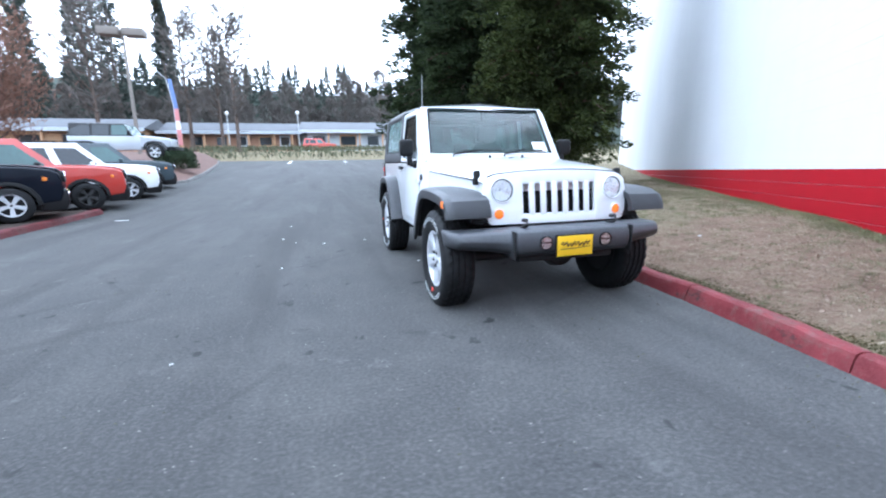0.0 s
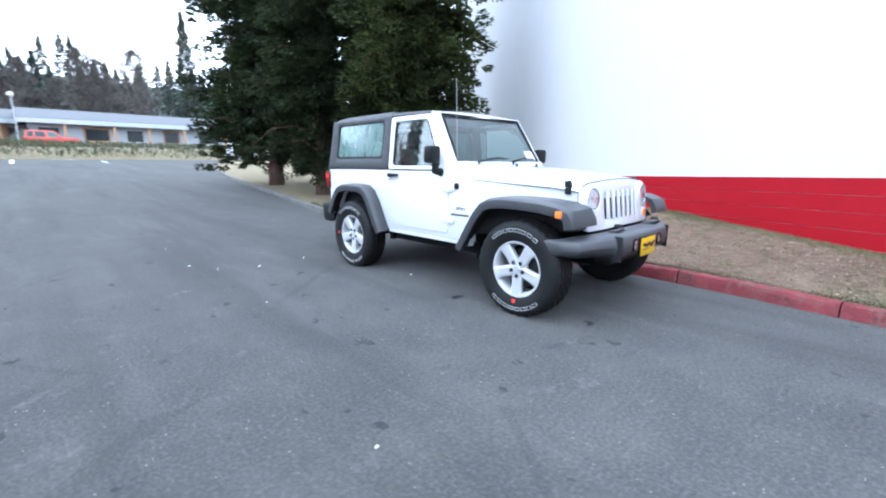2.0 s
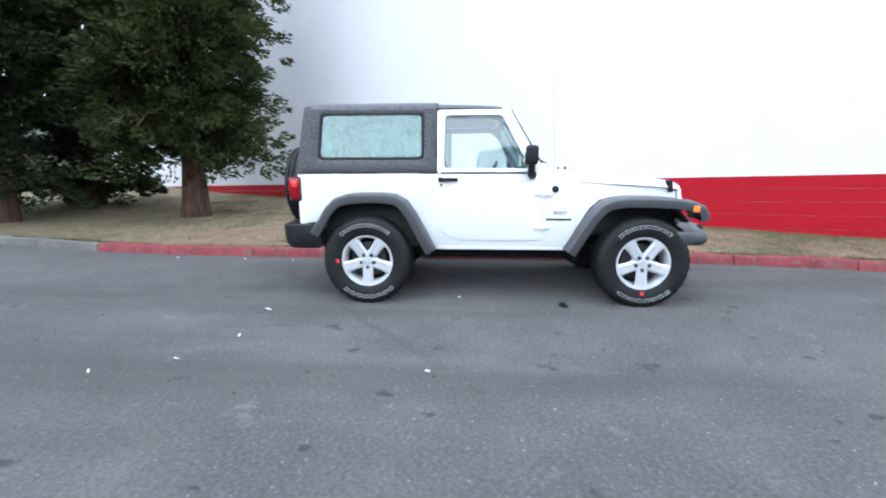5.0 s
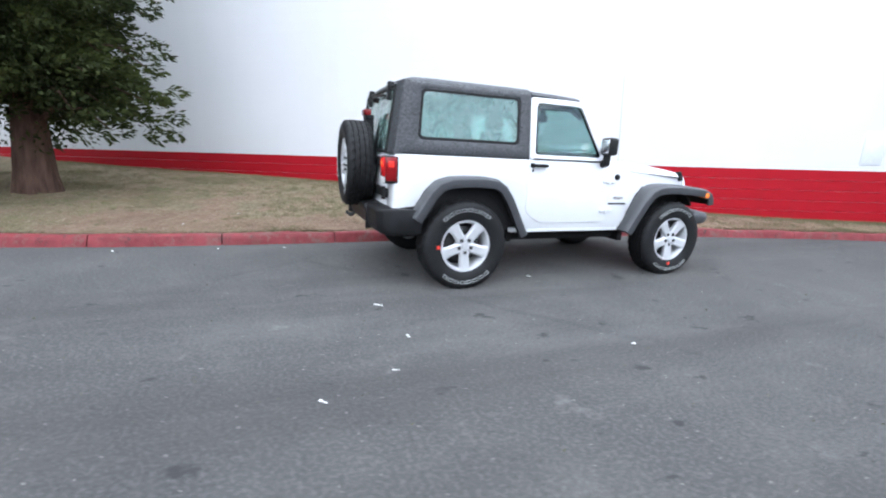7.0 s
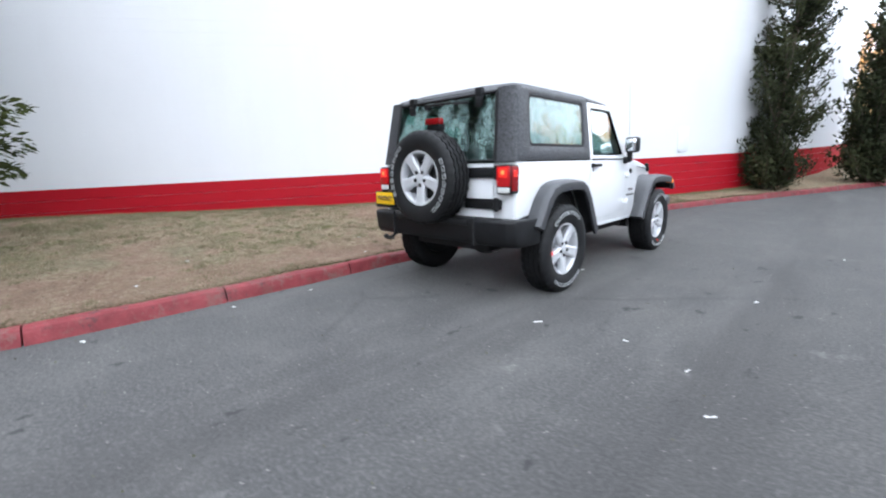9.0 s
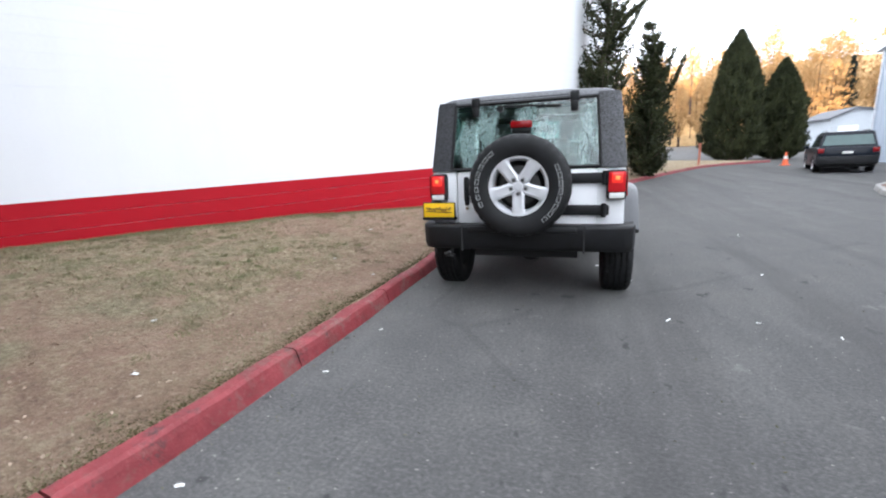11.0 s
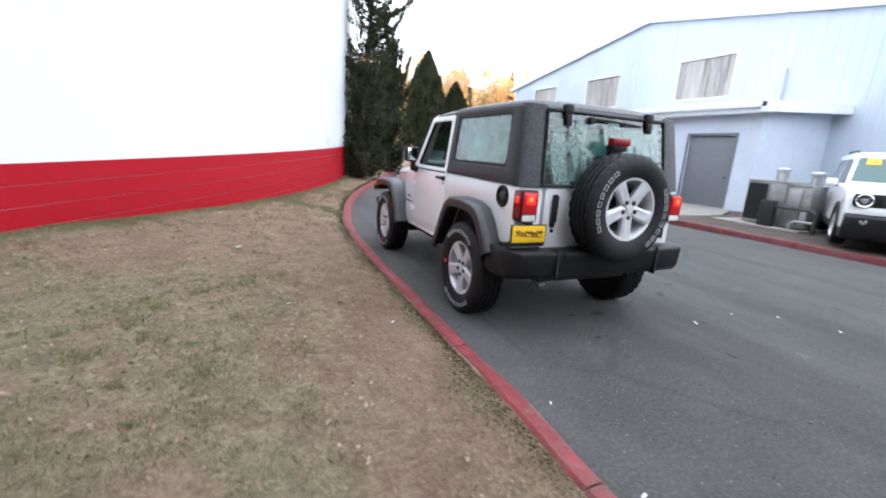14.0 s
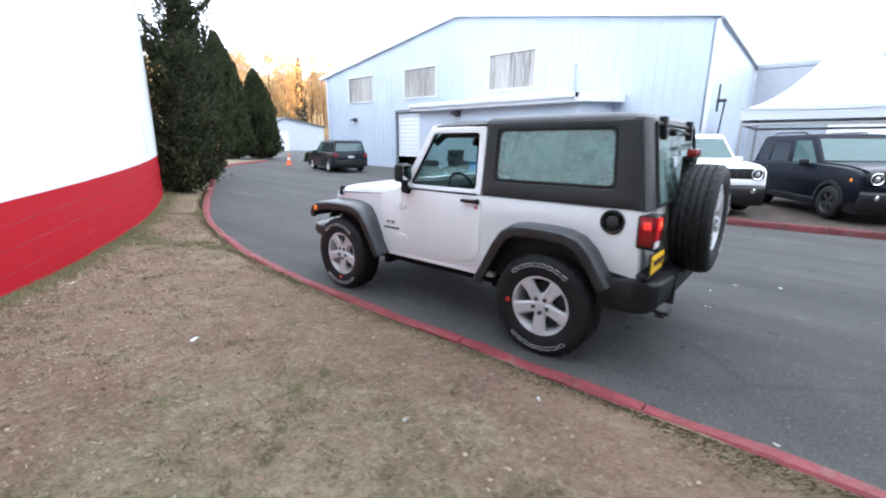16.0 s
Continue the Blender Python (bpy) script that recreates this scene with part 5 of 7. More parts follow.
    part("roof", prism([(-6.2, 2.85), (-0.6, 3.7), (1.5, 2.8), (1.5, 2.95), (-0.6, 3.88), (-6.2, 3.0)], "y", -6.2, 0.2), "roof", hz)
    part("door", box(-0.9, 0.6, 0, 0.05, -0.2, 2.2, 0.01), "trim", hz)
    fe = thing("fence", "dark fence at the foot of the hillside", "fence", at=(-40, -58, gz(0, -58)))
    for i in range(16):
        part("board", box(i * 1.0, i * 1.0 + 0.92, 0, 0.06, 0, 1.7, 0.01, 1), "brick_far", fe)


far_site()

# ---- wheel shared by the off-roader ----
def rot_x(a):
    return Matrix.Rotation(a, 4, "X")


AXLE = Matrix.Rotation(radians(90), 4, "Y")              # spin axis to +x


def bar_arc(r, h, a0, a1, count, mat_m, tall=0.028, line=0.003, solid=False):
    """Raised hollow bars round a sidewall, in place of lettering."""
    out = bmesh.new()

    def strip(b0, b1, r0, r1):
        return loft([[(rr * math.cos(b), rr * math.sin(b), hh) for rr, hh in ((r0, h), (r1, h), (r1, h - 0.008), (r0, h - 0.008))] for b in (b0, (b0 + b1) / 2, b1)])

    for i in range(count):
        a = a0 + (a1 - a0) * i / max(count - 1, 1)
        g = (a1 - a0) / max(count - 1, 1) * 0.36
        if solid:
            out = merge(out, strip(a - g, a + g, r - tall / 2, r + tall / 2))
            continue
        e = line / r
        out = merge(out, strip(a - g, a + g, r - tall / 2, r - tall / 2 + line), strip(a - g, a + g, r + tall / 2 - line, r + tall / 2),
                    strip(a - g, a - g + e, r - tall / 2, r + tall / 2), strip(a + g - e, a + g, r - tall / 2, r + tall / 2))
    out.transform(mat_m)
    return out


def wheel(name, label, turn=0.0, letters=True, parent=None, at=None, arc=0.0):
    """A chunky tyre on a five-spoke alloy rim, its face towards +x."""
    w = new(name)
    w.parent = parent
    w.matrix_basis = at if at is not None else Matrix.Identity(4)
    tagged(w, label)
    half = [(.222, -.098), (.238, -.108), (.27, -.124), (.32, -.130), (.362, -.126), (.386, -.112), (.398, -.096), (.400, -.076), (.388, -.073), (.388, -.063), (.401, -.060), (.402, -.032), (.389, -.029), (.389, -.018), (.402, -.015)]
    prof = half + [(r, -x) for r, x in reversed(half)] + [(.215, 0)]
    bm = lathe(prof, 96, AXLE, True)
    bm.verts.ensure_lookup_table()
    for i, (r, x) in enumerate(prof):
        for k in range(96):
            rib = int(abs(x) * 24) + (1 if x > 0 else 0)
            if r > .36 and (k + rib) % 3 == 0:      # sipes across the ribs
                v = bm.verts[i * 96 + k]
                v.co.y *= 0.972
                v.co.z *= 0.972
    tyre = part("tyre", bm, "rubber", w, "black all-terrain tyre with blocky tread")
    if letters:
        part("sidewall_print", merge(bar_arc(.325, .1335, radians(arc + 145), radians(arc + 220), 8, AXLE), bar_arc(.325, .1335, radians(arc - 36), radians(arc + 40), 8, AXLE)), "pale_mark", tyre, "white raised sidewall marks")["kind"] = "stuff"
        if turn is not None:
            part("tape_mark", bar_arc(.265, .128, radians(turn - 2), radians(turn + 2), 2, AXLE, .030, solid=True), "red_mark", tyre, "small red tape mark")
    rim = part("rim", merge(lathe([(.205, -.09), (.213, -.09), (.222, .085), (.236, .098), (.232, .106), (.218, .104), (.206, .085), (.198, .03)], 64, AXLE, True)), "alloy", w, "silver alloy rim with five broad spokes")
    for s in range(5):
        a = radians(72 * s)
        rows = []
        for r, wd, h in ((.03, .030, .080), (.07, .047, .083), (.11, .046, .087), (.16, .048, .091), (.196, .055, .093), (.218, .066, .094)):
            rows.append([(r, -wd, h), (r, -wd * .62, h + .012), (r, 0, h + .007), (r, wd * .62, h + .012), (r, wd, h), (r, wd * .8, h - .045), (r, -wd * .8, h - .045)])
        part("spoke", merge(loft(rows)), "alloy", rim).matrix_basis = AXLE @ Matrix.Rotation(a, 4, "Z")
        part("lug_nut", lathe([(.010, 0), (.010, .012), (.006, .015)], 6, AXLE @ Matrix.Translation((.060 * math.cos(a), .060 * math.sin(a), .090))), "steel", rim)
    for s in range(5):
        a = radians(72 * s)
        part("lug_pocket", lathe([(.017, .0), (.017, .006), (.0135, .0065), (.0125, .001)], 14, AXLE @ Matrix.Translation((.060 * math.cos(a), .060 * math.sin(a), .090)), True), "steel", rim)
    part("hub_plate", lathe([(.086, .040), (.088, .074), (.080, .084), (.04, .085), (.004, .085)], 40, AXLE), "alloy", rim)
    part("centre_cap", lathe([(.036, .05), (.036, .090), (.030, .096), (.010, .098)], 28, AXLE), "alloy", rim)
    part("inner_barrel", cyl((-.10, 0, 0), (-.085, 0, 0), .218, seg=40), "cabin", w)
    part("brake_disc", lathe([(.16, -.01), (.16, .005), (.05, .02), (.05, .05)], 32, AXLE), "steel", w)
    return w


# ---- the white two-door off-roader, nose towards -y ----
def tumble(bm, base=1.165):
    for v in bm.verts:
        if v.co.z > base:
            k = min(0.165, max(0.105, 0.15 - 0.05 * v.co.y))
            v.co.x -= math.copysign((v.co.z - base) * k, v.co.x)
    return bm


def sweep_flare(path, x_low, x_out, wheel_y):
    rows = []
    for i, (y, z) in enumerate(path):
        a, b = path[max(i - 1, 0)], path[min(i + 1, len(path) - 1)]
        t = Vector((b[0] - a[0], b[1] - a[1])).normalized()
        n = Vector((-t.y, t.x))
        if n.dot(Vector((y - wheel_y, z - 0.39))) < 0:
            n = -n
        x_in = max(x_low, .775) if z < .80 and (y - wheel_y) * (1 if wheel_y < 0 else -1) > 0 else x_low
        f = lambda x, d: (x, y + n.x * d, z + n.y * d)
        rows.append([f(x_in, 0.004), f(x_out - .07, 0.0), f(x_out - .025, -.006), f(x_out - .004, -.022), f(x_out, -.05), f(x_out - .004, -.088), f(x_out - .03, -.092), f(x_out - .05, -.05), f(x_in, -.045)])
    return loft(rows)


def rounded(pts, r, n=4):
    """An outline with its corners rounded."""
    out = []
    k = len(pts)
    for i in range(k):
        p, a, b = Vector(pts[i]), Vector(pts[i - 1]), Vector(pts[(i + 1) % k])
        u, v = (a - p), (b - p)
        d = min(r, u.length * .45, v.length * .45)
        s, e = p + u.normalized() * d, p + v.normalized() * d
        for q in range(n + 1):
            f = q / n
            out.append(tuple((1 - f) ** 2 * s + 2 * f * (1 - f) * p + f * f * e))
    return out


def shrink(pts, d):
    c = sum((Vector(p) for p in pts), Vector((0, 0))) / len(pts)
    return [tuple(Vector(p) + Vector((math.copysign(min(d, abs(c.x - p[0])), c.x - p[0]), math.copysign(min(d, abs(c.y - p[1])), c.y - p[1])))) for p in pts]


def off_roader():
    top = thing("off_roader", "white two-door off-road car with a black hardtop, parked at the kerb", "car")
    sides = (1, -1)
    P = lambda name, bm, mat, par=top, label="": part(name, bm, mat, par, label)

    def both(name, make, mat, par=top, label=""):
        a = P(name, make(), mat, par, label)
        b = P(name, mirrored(make()), mat, par, label)
        return a, b

    # tub
    arch = [(.64, .52), (.71, .66), (.80, .82), (.90, .915), (1.0, .935), (1.42, .93), (1.54, .84), (1.62, .68), (1.66, .60)]
    side = [(-.62, .52)] + arch + [(1.82, .60), (1.845, .70), (1.85, 1.165), (.60, 1.165), (-.30, 1.165), (-.36, 1.19), (-.43, 1.155), (-.62, 1.11)]
    body = P("body_side", prism(side, "x", .74, .795, .012), "white_paint", top, "glossy white body side")
    P("body_side", mirrored(prism(side, "x", .74, .795, .012)), "white_paint", top, "glossy white body side")
    P("floor_pan", box(-.735, .735, -.62, 1.8, .50, .56), "cabin", top)
    P("firewall", box(-.735, .735, -.62, -.55, .56, 1.12), "cabin", top)
    P("wheel_house", box(-.735, .735, .72, 1.78, .56, .90), "cabin", top)
    for s in sides:
        P("corner_panel", box(*sorted((s * .575, s * .785)), 1.80, 1.858, .66, 1.163, .02), "white_paint", body)
    # hood, cowl, grille
    rows, seams = [], {1: [], -1: []}
    for y, hw, zc, ze, zs in ((-.40, .785, 1.225, 1.175, 1.105), (-.62, .77, 1.212, 1.168, 1.095), (-1.0, .712, 1.182, 1.142, 1.07), (-1.35, .655, 1.142, 1.108, 1.05), (-1.50, .63, 1.122, 1.088, 1.035), (-1.575, .612, 1.106, 1.070, 1.02), (-1.60, .60, 1.09, 1.052, 1.01)):
        rows.append([(-hw, y, zs), (-hw + .012, y, ze - .025), (-hw + .05, y, ze), (-hw * .72, y, ze + (zc - ze) * .55), (-hw * .4, y, zc - .006), (0, y, zc), (hw * .4, y, zc - .006), (hw * .72, y, ze + (zc - ze) * .55), (hw - .05, y, ze), (hw - .012, y, ze - .025), (hw, y, zs)])
        for s in sides:
            seams[s].append((s * (hw + .001), y, zs - .003))
    hood = P("hood", loft(rows), "white_paint", top, "white hood with raised centre")
    for s in sides:
        P("hood_seam", tube(seams[s][:-1], .0045, 5), "cabin", hood)
    rows = [[(-hw, y, z0), (-hw, y, z1), (hw, y, z1), (hw, y, z0)] for y, hw, z0, z1 in ((-.56, .788, .58, 1.10), (-.66, .775, .60, 1.088), (-1.0, .707, .66, 1.066), (-1.35, .64, .70, 1.04), (-1.55, .595, .70, 1.005))]
    P("engine_bay", loft(rows), "cabin", top)
    rows = [[(-hw, y, z0), (-hw, y, z1), (hw, y, z1), (hw, y, z0)] for y, hw, z0, z1 in ((-.56, .790, .54, 1.10), (-.66, .778, .70, 1.088), (-.75, .760, .85, 1.08), (-.85, .740, .94, 1.075), (-1.0, .710, .94, 1.066), (-1.35, .643, .92, 1.045), (-1.56, .606, .88, 1.015))]
    P("engine_bay_side", loft(rows), "white_paint", top)
    both("cowl_side", lambda: prism([(-.63, .52), (-.40, .52), (-.40, 1.10), (-.63, 1.095)], "x", .72, .793, .01), "white_paint")
    P("cowl", loft([[(-.72, -.42, 1.16), (-.72, -.42, 1.20), (0, -.42, 1.236), (.72, -.42, 1.20), (.72, -.42, 1.16)], [(-.73, -.27, 1.16), (-.73, -.27, 1.235), (0, -.29, 1.26), (.73, -.27, 1.235), (.73, -.27, 1.16)]]), "white_paint", top)
    for s in sides:
        P("hood_bumper", lathe([(.012, 0), (.012, .03), (.008, .034)], 12, Matrix.Translation((s * .17, -.66, 1.20))), "plastic", hood)
    P("washer_nozzle", box(-.02, .02, -.78, -.74, 1.19, 1.208, .005), "plastic", hood)
    def bowed(bm):
        """The grille leans back and bows towards the lamps."""
        for v in bm.verts:
            v.co.y += .13 * (v.co.z - .75) + .09 * v.co.x ** 2
        return bm

    y0, y1 = -1.672, -1.635
    g = bmesh.new()
    for i in range(6):
        c = (i - 2.5) * .0945
        g = merge(g, box(c - .0245, c + .0245, y0, y0 + .016, .775, 1.02, .007, 2))
    crown = [(.335, 1.094), (.22, 1.100), (.1, 1.104), (0, 1.105), (-.1, 1.104), (-.22, 1.100), (-.335, 1.094)]
    g = merge(g, prism([(-.335, 1.008), (.335, 1.008)] + crown, "y", y0, y1, .006, 2), prism([(-.335, .71), (.335, .71), (.335, .785), (-.335, .785)], "y", y0, y1, .006, 2))
    lampside = prism(rounded([(-.308, .71), (-.575, .71), (-.608, .78), (-.622, .93), (-.60, 1.04), (-.52, 1.078), (-.308, 1.095)], .03, 4), "y", y0, y1, .008, 2)
    g = merge(g, mirrored(lampside), lampside)
    grille = P("grille", bowed(g), "white_paint", top, "white grille with seven upright slots")
    # Near-black backing: the shade inside the slots is put into its colour.
    P("grille_back", bowed(box(-.57, .57, -1.615, -1.60, .72, 1.03)), "shade_black", grille)
    P("hood_front_seam", bowed(tube([(-.585, -1.655, 1.06), (-.52, -1.655, 1.083), (-.335, -1.655, 1.099), (-.1, -1.655, 1.109), (.1, -1.655, 1.109), (.335, -1.655, 1.099), (.52, -1.655, 1.083), (.585, -1.655, 1.06)], .005, 5)), "cabin", grille)
    for s in sides:
        lm = Matrix.Translation((s * .475, -1.620, .962)) @ Matrix.Rotation(radians(s * 5), 4, "Z") @ Matrix.Rotation(radians(84), 4, "X")
        h = P("headlamp", lathe([(.080, -.01), (.091, -.004), (.094, .012), (.089, .018), (.082, .012), (.076, -.01)], 44, lm, True), "white_paint", grille, "round clear headlamp in a white ring")
        P("lamp_gasket", lathe([(.076, -.004), (.084, .010), (.082, .014), (.074, .0)], 40, lm, True), "steel", h)
        P("reflector", lathe([(.079, .004), (.068, -.020), (.045, -.040), (.02, -.048), (.004, -.05)], 40, lm), "reflector", h)
        P("bulb", lathe([(.020, -.046), (.022, -.012), (.016, -.002), (.004, .0)], 18, lm), "chrome", h)
        P("lamp_lens", lathe([(.080, .008), (.072, .018), (.05, .028), (.02, .032), (.004, .0325)], 36, lm), "lens", h).visible_shadow = False
        tm = Matrix.Translation((s * .505, -1.640, .79)) @ Matrix.Rotation(radians(s * 5), 4, "Z") @ Matrix.Rotation(radians(90), 4, "X")
        t = P("turn_signal", lathe([(.047, 0), (.047, .008), (.042, .01)], 28, tm), "white_paint", grille)
        P("turn_lens", lathe([(.036, .006), (.036, .012), (.026, .017), (.005, .019)], 26, tm), "amber_lit", t, "lit amber turn lens")
        # hood latch
        l = P("hood_latch", box(*sorted((s * .618, s * .655)), -1.515, -1.475, 1.0, 1.055, .008), "plastic", top, "black rubber hood latch")
        P("latch_strap", prism([(-1.52, 1.05), (-1.47, 1.05), (-1.455, 1.10), (-1.50, 1.11)], "x", *sorted((s * .60, s * .645)), .008), "plastic", l)
    P("antenna_base", lathe([(.03, 0), (.03, .012), (.012, .02)], 18, Matrix.Translation((-.797, -.45, 1.03)) @ Matrix.Rotation(radians(-90), 4, "Y")), "plastic", top)
    P("antenna_mast", cyl((-.79, -.45, 1.03), (-.76, -.40, 1.98), .0035, .0022, 6), "galv", top)
    # flares
    fpath = [(-.54, .50), (-.63, .65), (-.73, .81), (-.82, .91), (-.92, .955), (-1.05, .97), (-1.22, .97), (-1.42, .96), (-1.58, .94), (-1.68, .90), (-1.72, .83), (-1.73, .78)]
    rpath = [(.60, .50), (.68, .65), (.77, .82), (.85, .93), (.94, .985), (1.06, 1.0), (1.24, 1.0), (1.38, .99), (1.49, .955), (1.58, .87), (1.68, .71), (1.715, .655)]
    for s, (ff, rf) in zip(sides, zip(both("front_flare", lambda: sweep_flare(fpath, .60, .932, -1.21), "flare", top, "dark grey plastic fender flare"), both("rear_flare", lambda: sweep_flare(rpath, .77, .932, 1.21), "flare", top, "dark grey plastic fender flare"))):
        m = P("side_marker", box(*sorted((s * .86, s * .936)), -1.625, -1.565, .845, .90, .012), "amber_lit", ff, "lit amber side marker")

    def liner(x0, x1, y, r):
        rows = []
        for k in range(13):
            a = math.pi * (k / 12 * 0.8 + (0.0 if y < 0 else 0.1))
            c, sn = math.cos(a), math.sin(a)
            rows.append([(x, y + rr * c, .42 + rr * sn) for x, rr in ((x0, r), (x1, r), (x1, r + .02), (x0, r + .02))])
        return loft(rows)

    both("front_wheel_liner", lambda: liner(.35, .72, -1.2, .53), "cabin")
    both("rear_wheel_liner", lambda: liner(.35, .745, 1.21, .50), "cabin")
    # rocker
    both("rocker_rail", lambda: prism([(-.62, .485), (.72, .485), (.72, .53), (-.62, .53)], "x", .735, .79, .01), "white_paint")

    # doors with windows
    lower = rounded([(-.345, .575), (.43, .575), (.585, .68), (.585, 1.168), (-.345, 1.168)], .05, 3)
    fr_o = rounded([(-.335, 1.165), (.585, 1.165), (.585, 1.715), (-.03, 1.715)], .035, 4)
    fr_i = rounded([(-.225, 1.21), (.525, 1.21), (.515, 1.665), (.02, 1.665)], .035, 4)
    for s in sides:
        f = (lambda b: b) if s > 0 else mirrored
        door = P("door", f(prism(lower, "x", .78, .806, .007)), "white_paint", top, "white door with a black handle")
        P("window_frame", f(tumble(prism(fr_o, "x", .765, .803, .006, 1, fr_i))), "white_paint", door)
        P("window_seal", f(tumble(prism(shrink(fr_i, -.012), "x", .772, .800, .003, 1, shrink(fr_i, .012)))), "plastic", door)
        if s < 0:                                           # the driver's window is wound down
            P("door_glass", f(tumble(prism(fr_i, "x", .782, .786))), "glass", door).visible_shadow = False
        P("belt_trim", f(box(.80, .812, -.28, .55, 1.163, 1.178, .004)), "plastic", door)
        h = P("door_handle", f(merge(box(.806, .845, .40, .56, 1.10, 1.128, .012), box(.80, .83, .54, .575, 1.09, 1.135, .01))), "plastic", door, "black paddle handle")
        P("lock_button", f(lathe([(.012, 0), (.012, .01)], 12, Matrix.Translation((.806, .548, 1.065)) @ AXLE)), "chrome", door)
        for z in (.995, .70):
            P("hinge", f(merge(box(.80, .818, -.42, -.27, z - .022, z + .022, .006), cyl((.815, -.345, z - .03), (.815, -.345, z + .03), .011, seg=10))), "white_paint", door)
        mr = P("mirror", f(merge(box(.825, .965, -.275, -.165, 1.235, 1.40, .03, 3), box(.84, .89, -.26, -.20, 1.14, 1.26, .012), lathe([(.035, 0), (.04, .01), (.035, .04)], 14, Matrix.Translation((.795, -.245, 1.155)) @ AXLE), box(.80, .87, -.27, -.21, 1.13, 1.17, .012))), "plastic", door, "black door mirror")
        P("mirror_glass", f(box(.84, .95, -.166, -.160, 1.255, 1.382, .01)), "mirror", mr)
        fc = bpy.data.curves.new("badge_text", "FONT")
        fc.body, fc.size, fc.extrude, fc.align_x, fc.align_y = "SPORT", 0.042, 0.0015, "CENTER", "CENTER"
        tmp = bpy.data.objects.new("tmp", fc)
        me = bpy.data.meshes.new_from_object(tmp)
        bpy.data.objects.remove(tmp)
        ob = link_mesh("sport_badge", me, "dark_mark", top, "dark lettered trim badge", False)
        ob.matrix_basis = Matrix.Translation((s * .7965, -.50, .82)) @ Matrix.Rotation(radians(90 * s), 4, "Z") @ Matrix.Rotation(radians(90), 4, "X")
        P("side_mark", f(box(.795, .7995, -.60, -.38, .755, .772)), "steel", top, "plain maker mark on the fender")
        # windshield pillars
        P("windshield_pillar", f(loft([[(.665, -.375, 1.19), (.755, -.36, 1.19), (.765, -.29, 1.19), (.67, -.30, 1.19)], [(.615, -.045, 1.735), (.675, -.045, 1.735), (.685, .015, 1.735), (.62, .01, 1.735)]])), "white_paint", top)
        for k in range(4):
            z = 1.26 + .03 * (k % 2) + .13 * (k // 2)
            yb = -.30 + (z - 1.19) * .58
            P("pillar_bolt", f(lathe([(.008, 0), (.008, .006)], 8, Matrix.Translation((.735 - (z - 1.19) * .145, yb - .03, z)) @ AXLE)), "steel", top)
    P("windshield_header", loft([[(-.685, -.06, 1.70), (-.68, -.045, 1.735), (-.68, .01, 1.742), (-.685, .01, 1.70)], [(0, -.085, 1.712), (0, -.065, 1.752), (0, .01, 1.765), (0, .01, 1.71)], [(.685, -.06, 1.70), (.68, -.045, 1.735), (.68, .01, 1.742), (.685, .01, 1.70)]]), "white_paint", top)
    P("windshield_sill", box(-.70, .70, -.39, -.28, 1.17, 1.255, .015), "white_paint", top)
    ws = P("windshield", loft([[(-.67, -.352, 1.235), (.67, -.352, 1.235), (.67, -.346, 1.238), (-.67, -.346, 1.238)], [(-.62, -.065, 1.715), (.62, -.065, 1.715), (.62, -.059, 1.718), (-.62, -.059, 1.718)]]), "screen", top, "raked windshield")
    ws.visible_shadow = False
    P("windshield_seal", merge(*[tube(p, .012, 6) for p in ([(-.67, -.355, 1.235), (.67, -.355, 1.235)], [(-.62, -.068, 1.715), (.62, -.068, 1.715)], [(-.67, -.355, 1.235), (-.62, -.068, 1.715)], [(.67, -.355, 1.235), (.62, -.068, 1.715)])]), "plastic", ws)
    P("window_sticker", loft([[(.47, -.345, 1.27), (.63, -.345, 1.27), (.63, -.342, 1.272), (.47, -.342, 1.272)], [(.46, -.285, 1.37), (.615, -.285, 1.37), (.615, -.282, 1.372), (.46, -.282, 1.372)]]), "paper", ws, "white paper sheet behind the glass")
    for a, b in (((-.45, -.40, 1.25), (.08, -.36, 1.285)), ((.10, -.40, 1.25), (.55, -.365, 1.28))):
        w = P("wiper", tube([a, ((a[0] + b[0]) / 2, -.40, 1.285), b], .009, 6), "plastic", ws)
        P("wiper_arm", tube([(a[0] - .02, -.43, 1.225), (a[0], -.42, 1.26), ((a[0] + b[0]) / 2, -.41, 1.295)], .008, 6), "plastic", w)

    # hardtop
    q_o = rounded([(.592, 1.17), (1.835, 1.17), (1.765, 1.735), (.592, 1.735)], .03, 4)
    q_i = rounded([(.70, 1.285), (1.655, 1.285), (1.62, 1.695), (.70, 1.695)], .045, 4)
    q_g = rounded([(.725, 1.31), (1.63, 1.31), (1.60, 1.67), (.725, 1.67)], .04, 4)
    def shell(y, drop=0.0, tuck=0.0):
        w = .805 - .55 * min(0.165, max(0.105, 0.15 - 0.05 * y)) - tuck
        half = [(w, 1.69), (w - .003, 1.725 - drop * .6), (w - .028, 1.762 - drop), (w - .10, 1.787 - drop), (w * .45, 1.802 - drop)]
        return [(x, y, z) for x, z in half] + [(-x, y, z) for x, z in half[::-1]]

    ht = P("hardtop", loft([shell(.588), shell(.8), shell(1.2), shell(1.55), shell(1.68, .006, .003), shell(1.745, .022, .012), shell(1.78, .055, .03)]), "hardtop", top, "black hardtop speckled with dew, sky sheen put into its colour")
